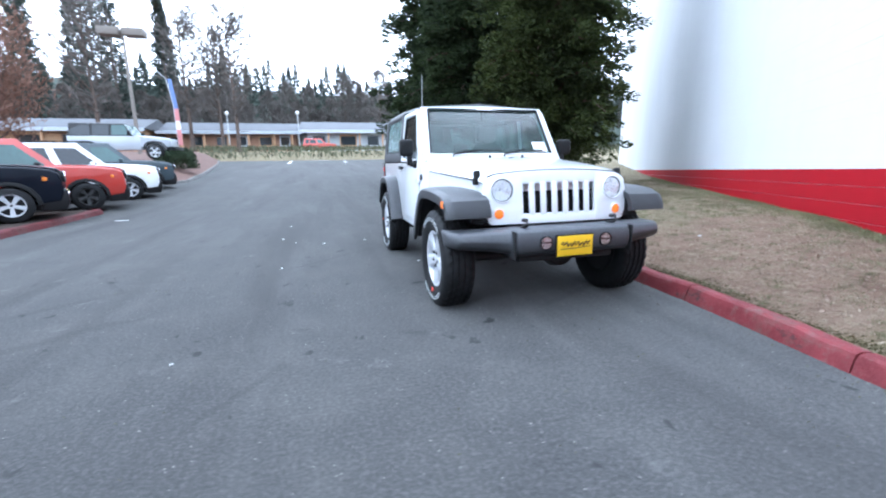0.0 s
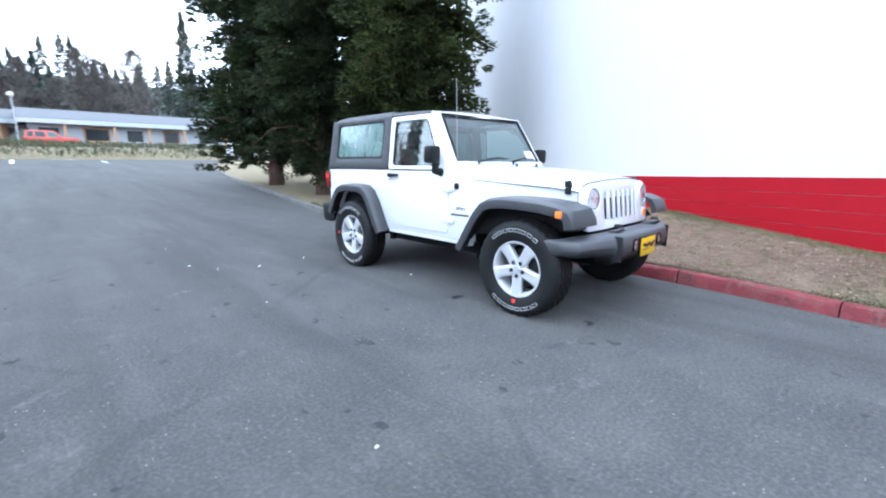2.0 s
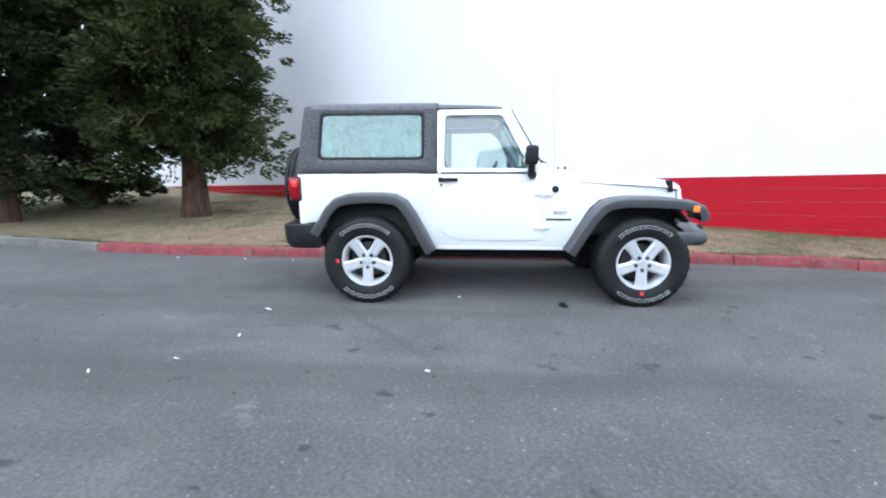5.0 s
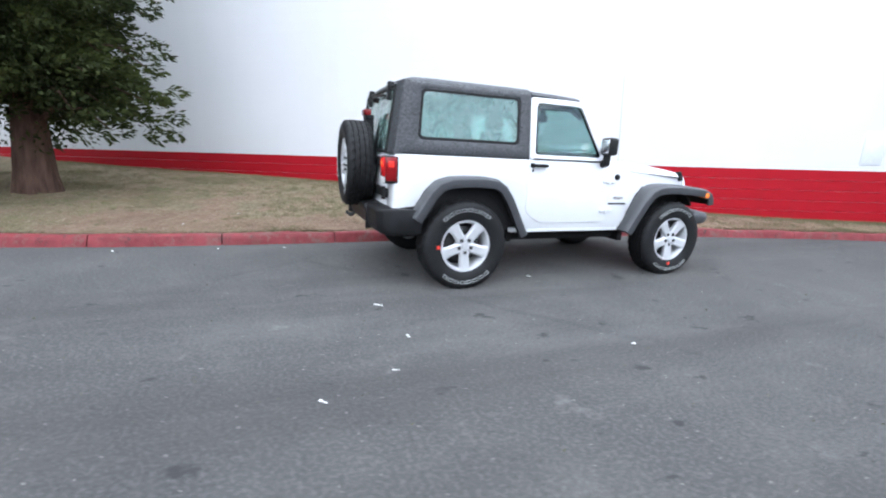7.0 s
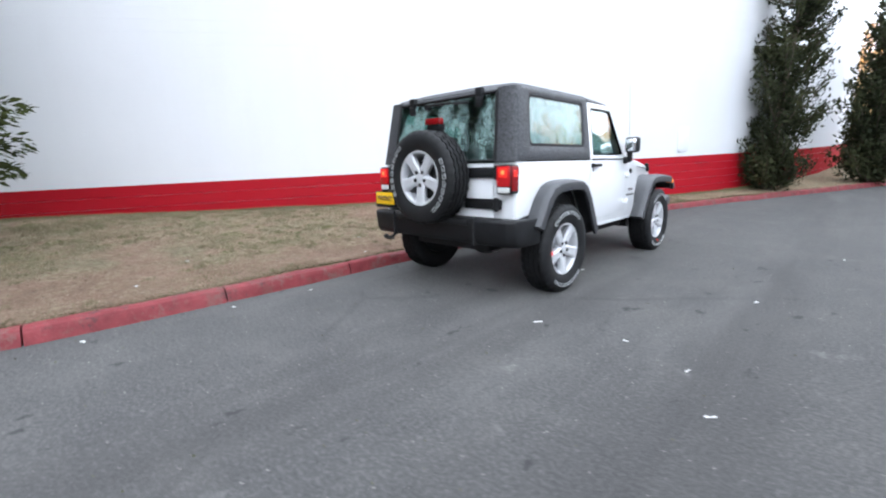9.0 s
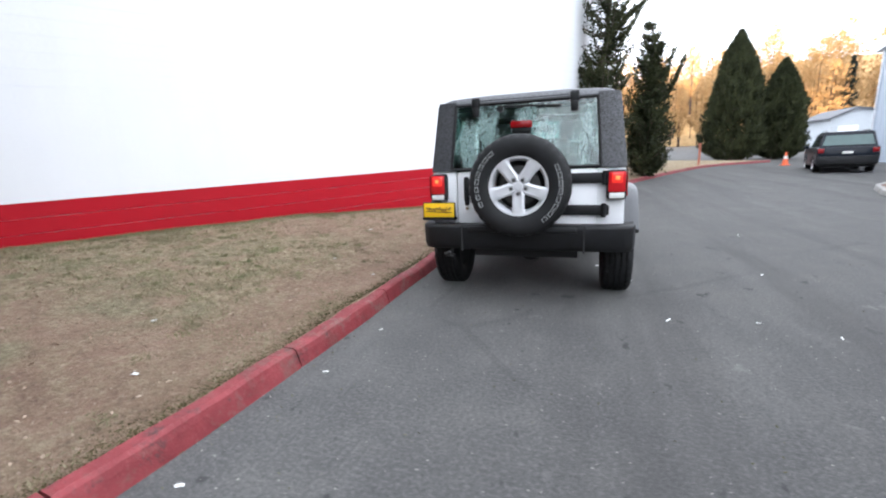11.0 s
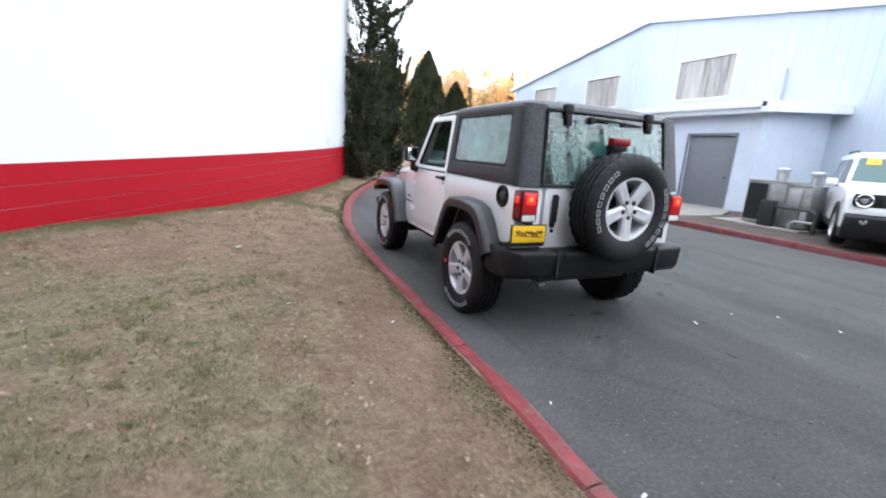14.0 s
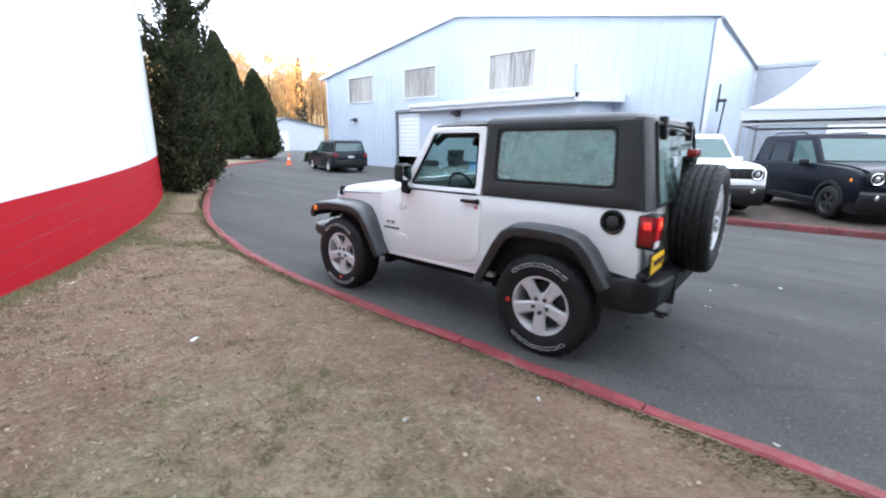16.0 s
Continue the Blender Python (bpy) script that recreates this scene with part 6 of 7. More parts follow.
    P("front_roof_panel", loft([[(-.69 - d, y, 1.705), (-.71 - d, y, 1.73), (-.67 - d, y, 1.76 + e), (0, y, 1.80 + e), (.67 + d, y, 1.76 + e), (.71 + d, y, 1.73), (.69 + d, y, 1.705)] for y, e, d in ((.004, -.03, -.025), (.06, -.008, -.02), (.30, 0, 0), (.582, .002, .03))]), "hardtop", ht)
    P("roof_seam", box(-.003, .003, .02, .58, 1.795, 1.806), "plastic", ht)
    for s in sides:
        f = (lambda b: b) if s > 0 else mirrored
        qp = P("quarter_panel", f(tumble(prism(q_o, "x", .772, .806, .008, 2, q_i))), "hardtop", ht)
        P("window_rim", f(tumble(prism(shrink(q_i, -.0), "x", .778, .798, .003, 1, q_g))), "plastic", qp)
        P("quarter_glass", f(tumble(prism(q_g, "x", .790, .795))), "tint", qp, "green tinted fixed window with dew and a painted sky reflection").visible_shadow = False
        P("rear_pillar", f(loft([[(.60, 1.80, 1.165), (.805, 1.79, 1.165), (.80, 1.855, 1.165), (.76, 1.872, 1.165), (.60, 1.875, 1.165)], [(.575, 1.73, 1.745), (.740, 1.71, 1.745), (.735, 1.765, 1.745), (.70, 1.785, 1.745), (.575, 1.79, 1.745)]])), "hardtop", ht)
    P("rear_header", prism([(1.70, 1.69), (1.79, 1.69), (1.792, 1.73), (1.765, 1.75), (1.70, 1.75)], "x", -.66, .66, .012), "hardtop", ht)
    rg = P("rear_glass", loft([[(-.61, 1.868, 1.178), (.61, 1.868, 1.178), (.61, 1.874, 1.178), (-.61, 1.874, 1.178)], [(-.575, 1.79, 1.715), (.575, 1.79, 1.715), (.575, 1.796, 1.715), (-.575, 1.796, 1.715)]]), "wet_glass", top, "rear window beaded with dew")
    rg.visible_shadow = False
    P("glass_edge", merge(*[tube(p, .013, 6) for p in ([(-.61, 1.876, 1.18), (.61, 1.876, 1.18)], [(-.575, 1.80, 1.713), (.575, 1.80, 1.713)], [(-.61, 1.876, 1.18), (-.575, 1.80, 1.713)], [(.61, 1.876, 1.18), (.575, 1.80, 1.713)])]), "plastic", rg)
    for s in sides:
        P("glass_hinge", merge(box(s * .40 - .035, s * .40 + .035, 1.775, 1.825, 1.68, 1.765, .01), box(s * .40 - .028, s * .40 + .028, 1.79, 1.83, 1.61, 1.69, .01)), "plastic", rg)
    P("rear_wiper", merge(tube([(.20, 1.82, 1.665), (.16, 1.83, 1.68), (-.02, 1.835, 1.675), (-.30, 1.822, 1.66)], .01, 6), lathe([(.03, 0), (.025, .04)], 14, Matrix.Translation((.19, 1.80, 1.665)) @ Matrix.Rotation(radians(-90), 4, "X"))), "plastic", rg)
    P("defrost_shade", box(-.56, .56, 1.785, 1.792, 1.655, 1.70), "plastic", rg)

    # tailgate and rear
    tg = P("tailgate", prism(rounded([(-.585, .70), (.565, .70), (.565, 1.16), (-.585, 1.16)], .03, 3), "y", 1.80, 1.868, .008), "white_paint", top, "white tailgate carrying the spare wheel")
    P("tailgate_handle", merge(box(.455, .505, 1.866, 1.905, .90, 1.12, .02), box(.46, .50, 1.866, 1.89, .87, .92, .01)), "plastic", tg)
    P("handle_lock", lathe([(.014, 0), (.014, .012)], 12, Matrix.Translation((.48, 1.868, .845)) @ Matrix.Rotation(radians(-90), 4, "X")), "chrome", tg)
    for z in (1.085, .83):
        P("tailgate_hinge", merge(box(-.68, -.30, 1.866, 1.90, z - .042, z + .042, .012), cyl((-.64, 1.90, z - .055), (-.64, 1.90, z + .055), .02, seg=12)), "plastic", tg, "long black hinge")
    P("wheel_carrier", merge(cyl((0, 1.86, 1.045), (0, 2.0, 1.045), .13, seg=20), box(-.06, .06, 1.87, 1.93, 1.05, 1.48, .01)), "plastic", tg)
    b = P("brake_lamp_stalk", box(-.075, .075, 1.87, 1.95, 1.455, 1.50, .01), "plastic", tg)
    P("high_brake_lamp", box(-.085, .085, 1.90, 1.965, 1.495, 1.55, .01), "red_lens", b, "red high brake lamp")
    for s in sides:
        tl = P("tail_lamp", box(*sorted((s * .655, s * .80)), 1.81, 1.925, .915, 1.145, .018), "plastic", top, "tail lamp in a black housing")
        P("tail_lens", box(*sorted((s * .667, s * .792)), 1.918, 1.936, .975, 1.132, .012), "red_tail", tl)
        P("tail_lens_side", box(*sorted((s * .798, s * .808)), 1.83, 1.92, .94, 1.13, .006), "red_lens", tl)
        P("lit_lens", box(*sorted((s * .69, s * .77)), 1.930, 1.940, 1.045, 1.12, .01), "red_lit" if s > 0 else "red_soft", tl, "glowing red lamp behind the lens")
        P("lit_bulb", box(*sorted((s * .717, s * .748)), 1.937, 1.943, 1.068, 1.100, .008), "orange_lit", tl, "bright orange core of the lamp")
        P("lit_side", box(*sorted((s * .804, s * .811)), 1.855, 1.90, 1.05, 1.10, .004), "red_lit" if s > 0 else "red_soft", tl)
        P("reverse_lens", box(*sorted((s * .674, s * .786)), 1.918, 1.932, .925, .970, .008), "paper", tl, "clear reversing lens")
    fc = P("fuel_door", lathe([(.082, 0), (.082, .010), (.073, .016), (.065, .010), (.061, -.012), (.03, -.02), (.01, -.02)], 36, Matrix.Translation((.795, 1.657, 1.075)) @ AXLE), "plastic", top, "round black fuel filler recess")
    P("fuel_cap", lathe([(.042, -.015), (.042, .006), (.036, .01)], 24, Matrix.Translation((.795, 1.657, 1.075)) @ AXLE), "steel", fc)
    # rear plate on its bracket
    pl = P("plate_bracket", box(.575, .885, 1.862, 1.935, .745, .77, .006), "plastic", top)
    fr = P("plate_frame", box(.572, .872, 1.925, 1.94, .765, .905, .006), "plastic", pl)
    plate = P("rear_plate", box(.582, .862, 1.938, 1.944, .775, .897, .003), "yellow", fr, "yellow dealer plate with an unreadable dark scrawl")
    scr = lambda x0, x1, y, z: tube([(x0 + (x1 - x0) * i / 22, y, z + .017 * math.sin(i * 2.1) + .006 * math.sin(i * .7)) for i in range(23)], .0055, 5)
    P("plate_print", merge(scr(.61, .835, 1.945, .845), tube([(.605, 1.945, .815), (.72, 1.945, .82), (.84, 1.945, .828)], .003, 4)), "dark_mark", plate, "dark bars of print")
    # rear bumper
    rb = [[(-x, y0, .50), (-x, y0, .715), (-x, y1 - .02, .72), (-x, y1, .70), (-x, y1 - .015, .55), (-x, y1 - .05, .50)] for x, y0, y1 in ((-.885, 1.62, 1.86), (-.86, 1.72, 1.955), (-.80, 1.78, 2.0), (-.5, 1.80, 2.02), (-.45, 1.80, 2.015), (.45, 1.80, 2.015), (.5, 1.80, 2.02), (.80, 1.78, 2.0), (.86, 1.72, 1.955), (.885, 1.62, 1.86))]
    bmp = P("rear_bumper", bevelled(loft(rb), .012), "plastic", top, "black plastic rear bumper")
    P("bumper_step", box(-.44, .44, 2.006, 2.03, .66, .708, .01), "plastic", bmp)
    for s in sides:
        P("bumper_groove", box(*sorted((s * .49, s * .505)), 1.9, 2.026, .50, .722), "cabin", bmp)
    both("mud_shield", lambda: prism([(1.60, .58), (1.80, .62), (1.80, .72), (1.64, .74)], "x", .60, .80, .01), "plastic")
    P("tow_hook", merge(tube([(.62, 1.86, .52), (.62, 1.93, .47), (.62, 1.99, .455), (.64, 2.03, .47), (.60, 2.03, .485)], .016, 8), box(.58, .66, 1.95, 2.01, .435, .455, .008)), "steel", bmp)
    P("rear_plate_lamp", box(.70, .76, 1.90, 1.945, .905, .92, .004), "plastic", pl)
    # front bumper
    fb = []
    for x, y, z0, z1 in ((-.905, -1.60, .565, .655), (-.895, -1.66, .56, .672), (-.85, -1.745, .553, .680), (-.62, -1.80, .535, .688), (-.50, -1.832, .520, .692), (-.455, -1.885, .505, .700), (.455, -1.885, .505, .700),
                         (.50, -1.832, .520, .692), (.62, -1.80, .535, .688), (.85, -1.745, .553, .680), (.895, -1.66, .56, .672), (.905, -1.60, .565, .655)):
        fb.append([(x, y + .20, z0), (x, y + .20, z1), (x, y + .035, z1), (x, y + .008, z1 - .018), (x, y - .010, (z0 + z1) / 2), (x, y + .004, z0 + .03), (x, y + .04, z0)])
    fbm = P("front_bumper", bevelled(loft(fb), .012), "bumper", top, "dark grey plastic front bumper")
    P("valance", box(-.40, .40, -1.78, -1.62, .44, .50, .02), "cabin", fbm)
    for s in sides:
        P("bumper_seam", box(*sorted((s * .478, s * .488)), -1.888, -1.70, .495, .69), "cabin", fbm)
        fm = Matrix.Translation((s * .245, -1.888, .60)) @ Matrix.Rotation(radians(90), 4, "X")
        fl = P("fog_lamp", lathe([(.052, -.01), (.052, .012), (.045, .014), (.043, .0)], 28, fm, True), "plastic", fbm, "round fog lamp")
        P("fog_reflector", lathe([(.043, .006), (.034, -.006), (.018, -.012), (.004, -.013)], 24, fm), "reflector", fl)
        P("fog_lens", lathe([(.044, .008), (.03, .014), (.004, .017)], 24, fm), "lens", fl).visible_shadow = False
        P("tow_hook", tube([(s * .37, -1.68, .68), (s * .37, -1.80, .71), (s * .37, -1.845, .735), (s * .37, -1.82, .76), (s * .37, -1.77, .755)], .014, 8), "steel", fbm)
    pf = P("front_plate_frame", box(-.175, .135, -1.905, -1.888, .49, .655, .006), "plastic", fbm)
    pp = P("front_plate", box(-.165, .125, -1.911, -1.904, .498, .645, .003), "yellow", pf, "yellow dealer plate with an unreadable dark scrawl")
    P("plate_print", merge(scr(-.135, .10, -1.913, .585), tube([(-.14, -1.913, .55), (0, -1.913, .553), (.10, -1.913, .562)], .003, 4)), "dark_mark", pp, "dark bars of print")

    # wheels
    for n, (s, y, tn) in enumerate(((1, -1.2115, 0), (-1, -1.2115, 0), (1, 1.2115, -90), (-1, 1.2115, -90))):
        m = Matrix.Translation((s * .786, y, .392)) @ (Matrix.Identity(4) if s > 0 else Matrix.Rotation(radians(180), 4, "Z"))
        wheel("wheel", "", tn, True, top, m)
    wheel("spare_wheel", "spare wheel on the tailgate", None, True, top, Matrix.Translation((0, 2.035, 1.045)) @ Matrix.Rotation(radians(90), 4, "Z"), 75)
    # underbody
    P("chassis", merge(box(.34, .44, -1.68, 1.85, .50, .58), box(-.44, -.34, -1.68, 1.85, .50, .58), box(-.45, .45, -.35, 1.75, .40, .47), box(-.33, .33, -1.5, -.3, .48, .66)), "cabin", top)
    # Near-black tone: the shade under the body is in these parts' colour.
    for s in sides:
        P("frame_rail", box(*sorted((s * .50, s * .66)), -.62, .74, .385, .50, .02), "shade_black", top)
        P("splash_shield", box(*sorted((s * .25, s * .72)), -.69, -.63, .36, .90), "shade_black", top)
        P("rear_splash_shield", box(*sorted((s * .20, s * .70)), .66, .71, .38, .90), "shade_black", top)
    P("front_skid", box(-.34, .34, -1.62, -1.0, .40, .48, .02), "shade_black", top)
    for y, dx in ((-1.2115, .25), (1.2115, 0.0)):
        P("axle", merge(cyl((-.72, y, .385), (.72, y, .385), .045, seg=12), lathe([(.02, -.14), (.12, -.10), (.15, 0), (.12, .10), (.02, .14)], 16, Matrix.Translation((dx, y, .385)) @ Matrix.Rotation(radians(90), 4, "X"))), "steel", top)
        for s in sides:
            P("shock_absorber", cyl((s * .50, y + .12, .40), (s * .46, y + .05, .86), .03, seg=10), "steel", top)
            P("coil_spring", tube([(s * .48 + .06 * math.cos(i * .7), y + .06 * math.sin(i * .7), .44 + i * .0085) for i in range(46)], .009, 5), "steel", top)
    P("exhaust", merge(cyl((-.42, 1.60, .46), (.38, 1.60, .46), .09, seg=16)), "galv", top)
    P("transfer_skid", box(-.3, .3, -.2, .45, .33, .42, .04), "steel", top)

    # cabin
    P("dashboard", prism([(-.33, .85), (-.33, 1.22), (-.20, 1.225), (-.10, 1.16), (-.08, .95), (-.14, .85)], "x", -.70, .70, .02), "cabin", top)
    st = P("steering_wheel", lathe([(.185, -.012), (.20, 0), (.185, .012), (.172, 0)], 36, Matrix.Translation((.36, .06, 1.13)) @ Matrix.Rotation(radians(-68), 4, "X"), True), "cabin", top)
    P("steering_hub", merge(lathe([(.06, -.02), (.07, .01), (.03, .03)], 18, Matrix.Translation((.36, .06, 1.13)) @ Matrix.Rotation(radians(-68), 4, "X")), tube([(.19, .06, 1.135), (.36, .06, 1.13), (.53, .06, 1.135)], .016, 6), tube([(.36, .05, 1.12), (.36, -.12, 1.06)], .03, 8)), "cabin", st)
    for s in sides:
        seat = P("front_seat", merge(box(s * .36 - .25, s * .36 + .25, .18, .70, .72, .88, .05, 3)), "seat", top, "grey cloth front seat")
        P("seat_back", loft([[(s * .36 + x, y, z) for x, y in ((-w, .60 + d), (-w * .6, .57 + d), (w * .6, .57 + d), (w, .60 + d), (w, .70 + d), (-w, .70 + d))] for z, w, d in ((.84, .24, 0), (1.1, .25, .05), (1.32, .22, .10), (1.40, .15, .12))]), "seat", seat)
        P("head_rest", box(s * .36 - .13, s * .36 + .13, .70, .80, 1.42, 1.62, .04, 3), "seat", seat)
        P("roll_bar", tube([(s * .62, .55, 1.0), (s * .62, .66, 1.55), (s * .60, .72, 1.66), (s * .60, 1.2, 1.64), (s * .62, 1.68, 1.2)], .035, 10), "cabin", top, "black padded roll bar")
        P("roll_bar_front", tube([(s * .60, .70, 1.655), (s * .60, .05, 1.66), (s * .62, -.06, 1.58)], .03, 8), "cabin", top)
        P("rear_head_rest", box(s * .25 - .11, s * .25 + .11, 1.40, 1.48, 1.26, 1.42, .035, 3), "seat", top)
    P("roll_bar_cross", tube([(-.62, .70, 1.64), (0, .70, 1.665), (.62, .70, 1.64)], .035, 10), "cabin", top)
    P("rear_seat", merge(box(-.48, .48, 1.05, 1.42, .88, 1.02, .05, 3), box(-.48, .48, 1.36, 1.48, .95, 1.28, .05, 3)), "seat", top)
    P("cabin_floor", box(-.73, .73, -.5, 1.78, .56, .60), "cabin", top)
    P("cabin_lining", merge(box(.715, .738, -.5, 1.79, .60, 1.16), box(-.738, -.715, -.5, 1.79, .60, 1.16), box(-.72, .72, 1.77, 1.798, .60, 1.16)), "cabin", top)
    P("headliner", box(-.66, .66, .03, 1.70, 1.70, 1.712), "cabin", top)
    P("rear_view_mirror", merge(box(-.12, .12, -.02, .02, 1.56, 1.63, .015), box(-.015, .015, -.05, 0, 1.61, 1.70)), "cabin", top)
    return top


off_roader()

# ---- parked cars ----
def slab(quad, out, thick=0.012, inset=0.0):
    """A thin pane through four points, standing proud towards out."""
    q = [Vector(p) for p in quad]
    c = sum(q, Vector()) / 4
    q = [p + (c - p).normalized() * inset for p in q]
    n = (q[1] - q[0]).cross(q[2] - q[0]).normalized()
    if n.dot(Vector(out)) < 0:
        n = -n
    return loft([[p - n * thick for p in q], [p + n * 0.006 for p in q]])


def simple_wheel(parent, x, y, r, w, s, rim="alloy"):
    wh = new("wheel")
    wh.parent = parent
    wh.matrix_basis = Matrix.Translation((x, y, r)) @ (Matrix.Identity(4) if s > 0 else Matrix.Rotation(radians(180), 4, "Z"))
    part("tyre", lathe([(r * .64, -w / 2), (r * .9, -w / 2), (r * .985, -w * .4), (r, 0), (r * .985, w * .4), (r * .9, w / 2), (r * .64, w / 2), (r * .62, 0)], 36, AXLE, True), "rubber", wh)
    rm = part("rim", lathe([(r * .6, -w * .3), (r * .655, w * .46), (r * .62, w * .5), (r * .56, w * .3)], 36, AXLE, True), rim, wh)
    for k in range(5):
        rows = [[(q, -d, h), (q, d, h), (q, d * .8, h - .03), (q, -d * .8, h - .03)] for q, d, h in ((.02, .03, w * .36), (r * .35, .035, w * .38), (r * .63, .05, w * .42))]
        part("spoke", loft(rows), rim, rm).matrix_basis = AXLE @ Matrix.Rotation(radians(72 * k), 4, "Z")
    part("hub_back", cyl((-.02, 0, 0), (0.0, 0, 0), r * .6, seg=24), "cabin", wh)


def year_print(parent, q):
    """The two figures on the windshield tag."""
    fc = bpy.data.curves.new("tag_text", "FONT")
    fc.body, fc.size, fc.extrude, fc.align_x, fc.align_y = "16", 0.17, 0.001, "CENTER", "CENTER"
    tmp = bpy.data.objects.new("tmp", fc)
    me = bpy.data.meshes.new_from_object(tmp)
    bpy.data.objects.remove(tmp)
    ob = link_mesh("tag_figures", me, "orange", parent, "", False)
    c, u, v = sum(q, Vector()) / 4, (q[1] - q[0]).normalized(), (q[3] - q[0]).normalized()
    n = u.cross(v).normalized()
    ob.matrix_basis = Matrix.Translation(c + Vector((0, -.012, .006)) + n * (.012 if n.y < 0 else -.012)) @ Matrix((u, n.cross(u), n)).transposed().to_4x4()


def compact_suv(name, label, paint, at, rz, black_rims=False, tag=False, group="parked compact cars", rear_view=False):
    """A boxy small SUV, nose towards -y before it is turned."""
    top = thing(name, label, "car", group, at=at, rz=rz)
    P = lambda n, bm, mat, par=top, lab="": part(n, bm, mat, par, lab)

    def arch(y, r=.39):
        return [(y - r * math.cos(a), .34 + r * math.sin(a)) for a in np.linspace(0.0, math.pi, 9)]

    f, r = -1.28, 1.29
    lower = [(-2.02, .38)] + [(f - .39, .34)] + arch(f)[1:-1] + [(f + .39, .30), (r - .39, .30)] + arch(r)[1:-1] + [(r + .39, .36), (2.08, .42), (2.10, .80), (2.05, 1.08), (-.60, 1.12), (-.85, 1.11), (-1.55, 1.075), (-1.92, 1.02), (-2.04, .95), (-2.075, .80), (-2.09, .55)]
    body = P("body", prism(lower, "x", -.89, .89, .05, 3), paint, top)
    B = [(-.82, -.86), (.82, -.86), (.85, .3), (.83, 1.98), (-.83, 1.98), (-.85, .3)]
    T = [(-.69, -.24), (.69, -.24), (.73, .45), (.71, 1.84), (-.71, 1.84), (-.73, .45)]
    gh = P("cabin_shell", loft([[(x, y, 1.05) for x, y in B], [(x, y, 1.67) for x, y in T], [(x * .93, y * .96 + .03, 1.73) for x, y in T], [(x * .6, y * .85 + .08, 1.75) for x, y in T]]), paint, top)
    lerp = lambda i, k: Vector((B[i][0] + (T[i][0] - B[i][0]) * k, B[i][1] + (T[i][1] - B[i][1]) * k, 1.05 + .62 * k))
    P("windshield", slab([lerp(0, .17), lerp(1, .17), lerp(1, .96), lerp(0, .96)], (0, -1, .5), inset=.05), "car_window", gh)
    P("rear_window", slab([lerp(3, .15), lerp(4, .15), lerp(4, .9), lerp(3, .9)], (0, 1, .2), inset=.08), "car_window", gh)
    for s in (1, -1):
        a, b, c = (1, 2, 3) if s > 0 else (0, 5, 4)
        mix = lambda p, q, k: p + (q - p) * k
        for k0, k1, nm in ((.16, .93, "front_window"), (1.06, 1.55, "rear_side_window"), (1.60, 1.9, "quarter_window")):
            def at_(k, z):
                return mix(lerp(a, z), lerp(b, z), k) if k <= 1 else mix(lerp(b, z), lerp(c, z), k - 1)
            P(nm, slab([at_(k0, .08), at_(k1, .08), at_(k1, .9), at_(k0 + (.08 if nm == "front_window" else 0), .9)], (s, 0, 0.2), inset=.015), "car_window" if nm == "front_window" and paint != "white_paint" else "dark_window", gh)
        P("roof_rail", tube([(s * .60, .25, 1.73), (s * .62, .35, 1.785), (s * .62, 1.5, 1.785), (s * .59, 1.65, 1.73)], .018, 6), "plastic", gh)
        m = P("mirror", box(*sorted((s * .90, s * 1.08)), -.52, -.40, 1.05, 1.2, .04, 3), "plastic" if black_rims else paint, top)
        P("mirror_stem", box(*sorted((s * .84, s * .95)), -.48, -.42, 1.05, 1.1, .01), "plastic", m)
        for y in (f, r):
            rows = []
            for k in range(9):
                an = math.pi * k / 8
                rows.append([(s * x, y - rr * math.cos(an), .34 + rr * math.sin(an)) for x, rr in ((.86, .385), (.912, .385), (.915, .43), (.905, .46), (.86, .465))])
            P("arch_trim", loft(rows), "plastic", body)
            simple_wheel(top, s * .79, y, .345, .225, s, "steel" if black_rims else "alloy")
        P("sill", box(*sorted((s * .86, s * .905)), f + .36, r - .36, .27, .40, .015), "plastic", body)
        P("door_line", box(*sorted((s * .888, s * .893)), .26, .268, .42, 1.05), "cabin", body)
        P("door_handle", box(*sorted((s * .888, s * .915)), .02, .2, .93, .96, .008), paint, body)
        P("door_handle", box(*sorted((s * .888, s * .915)), 1.0, 1.16, .95, .98, .008), paint, body)
        hl = Matrix.Translation((s * .665, -2.125, .872)) @ Matrix.Rotation(radians(90), 4, "X")
        h = P("headlamp", lathe([(.108, -.03), (.116, .012), (.106, .020), (.092, .01)], 28, hl, True), "chrome", top, "round headlamp with a bright ring")
        P("lamp_bowl", lathe([(.09, .008), (.06, -.004), (.03, -.012), (.01, -.014)], 24, hl), "cabin", h)
        P("lamp_core", lathe([(.05, .0), (.045, .012), (.02, .018), (.004, .019)], 20, hl), "reflector", h)
        P("lamp_glass", lathe([(.09, .012), (.05, .026), (.01, .03)], 24, hl), "lens", h).visible_shadow = False
        P("marker_lamp", box(*sorted((s * .84, s * .895)), -1.86, -1.78, .80, .87, .01), "amber", body)
        P("tail_lamp", box(*sorted((s * .68, s * .86)), 2.05, 2.10, .84, 1.04, .02), "red_lens", body)
        P("fog_lamp", lathe([(.05, 0), (.05, .02), (.01, .03)], 18, Matrix.Translation((s * .62, -2.14, .52)) @ Matrix.Rotation(radians(90), 4, "X")), "chrome", body)
    g = P("grille", prism(rounded([(-.80, .765), (.80, .765), (.815, .87), (.79, .985), (-.79, .985), (-.815, .87)], .05, 4), "y", -2.122, -2.0, .012), "plastic", top, "black grille panel between the headlamps")
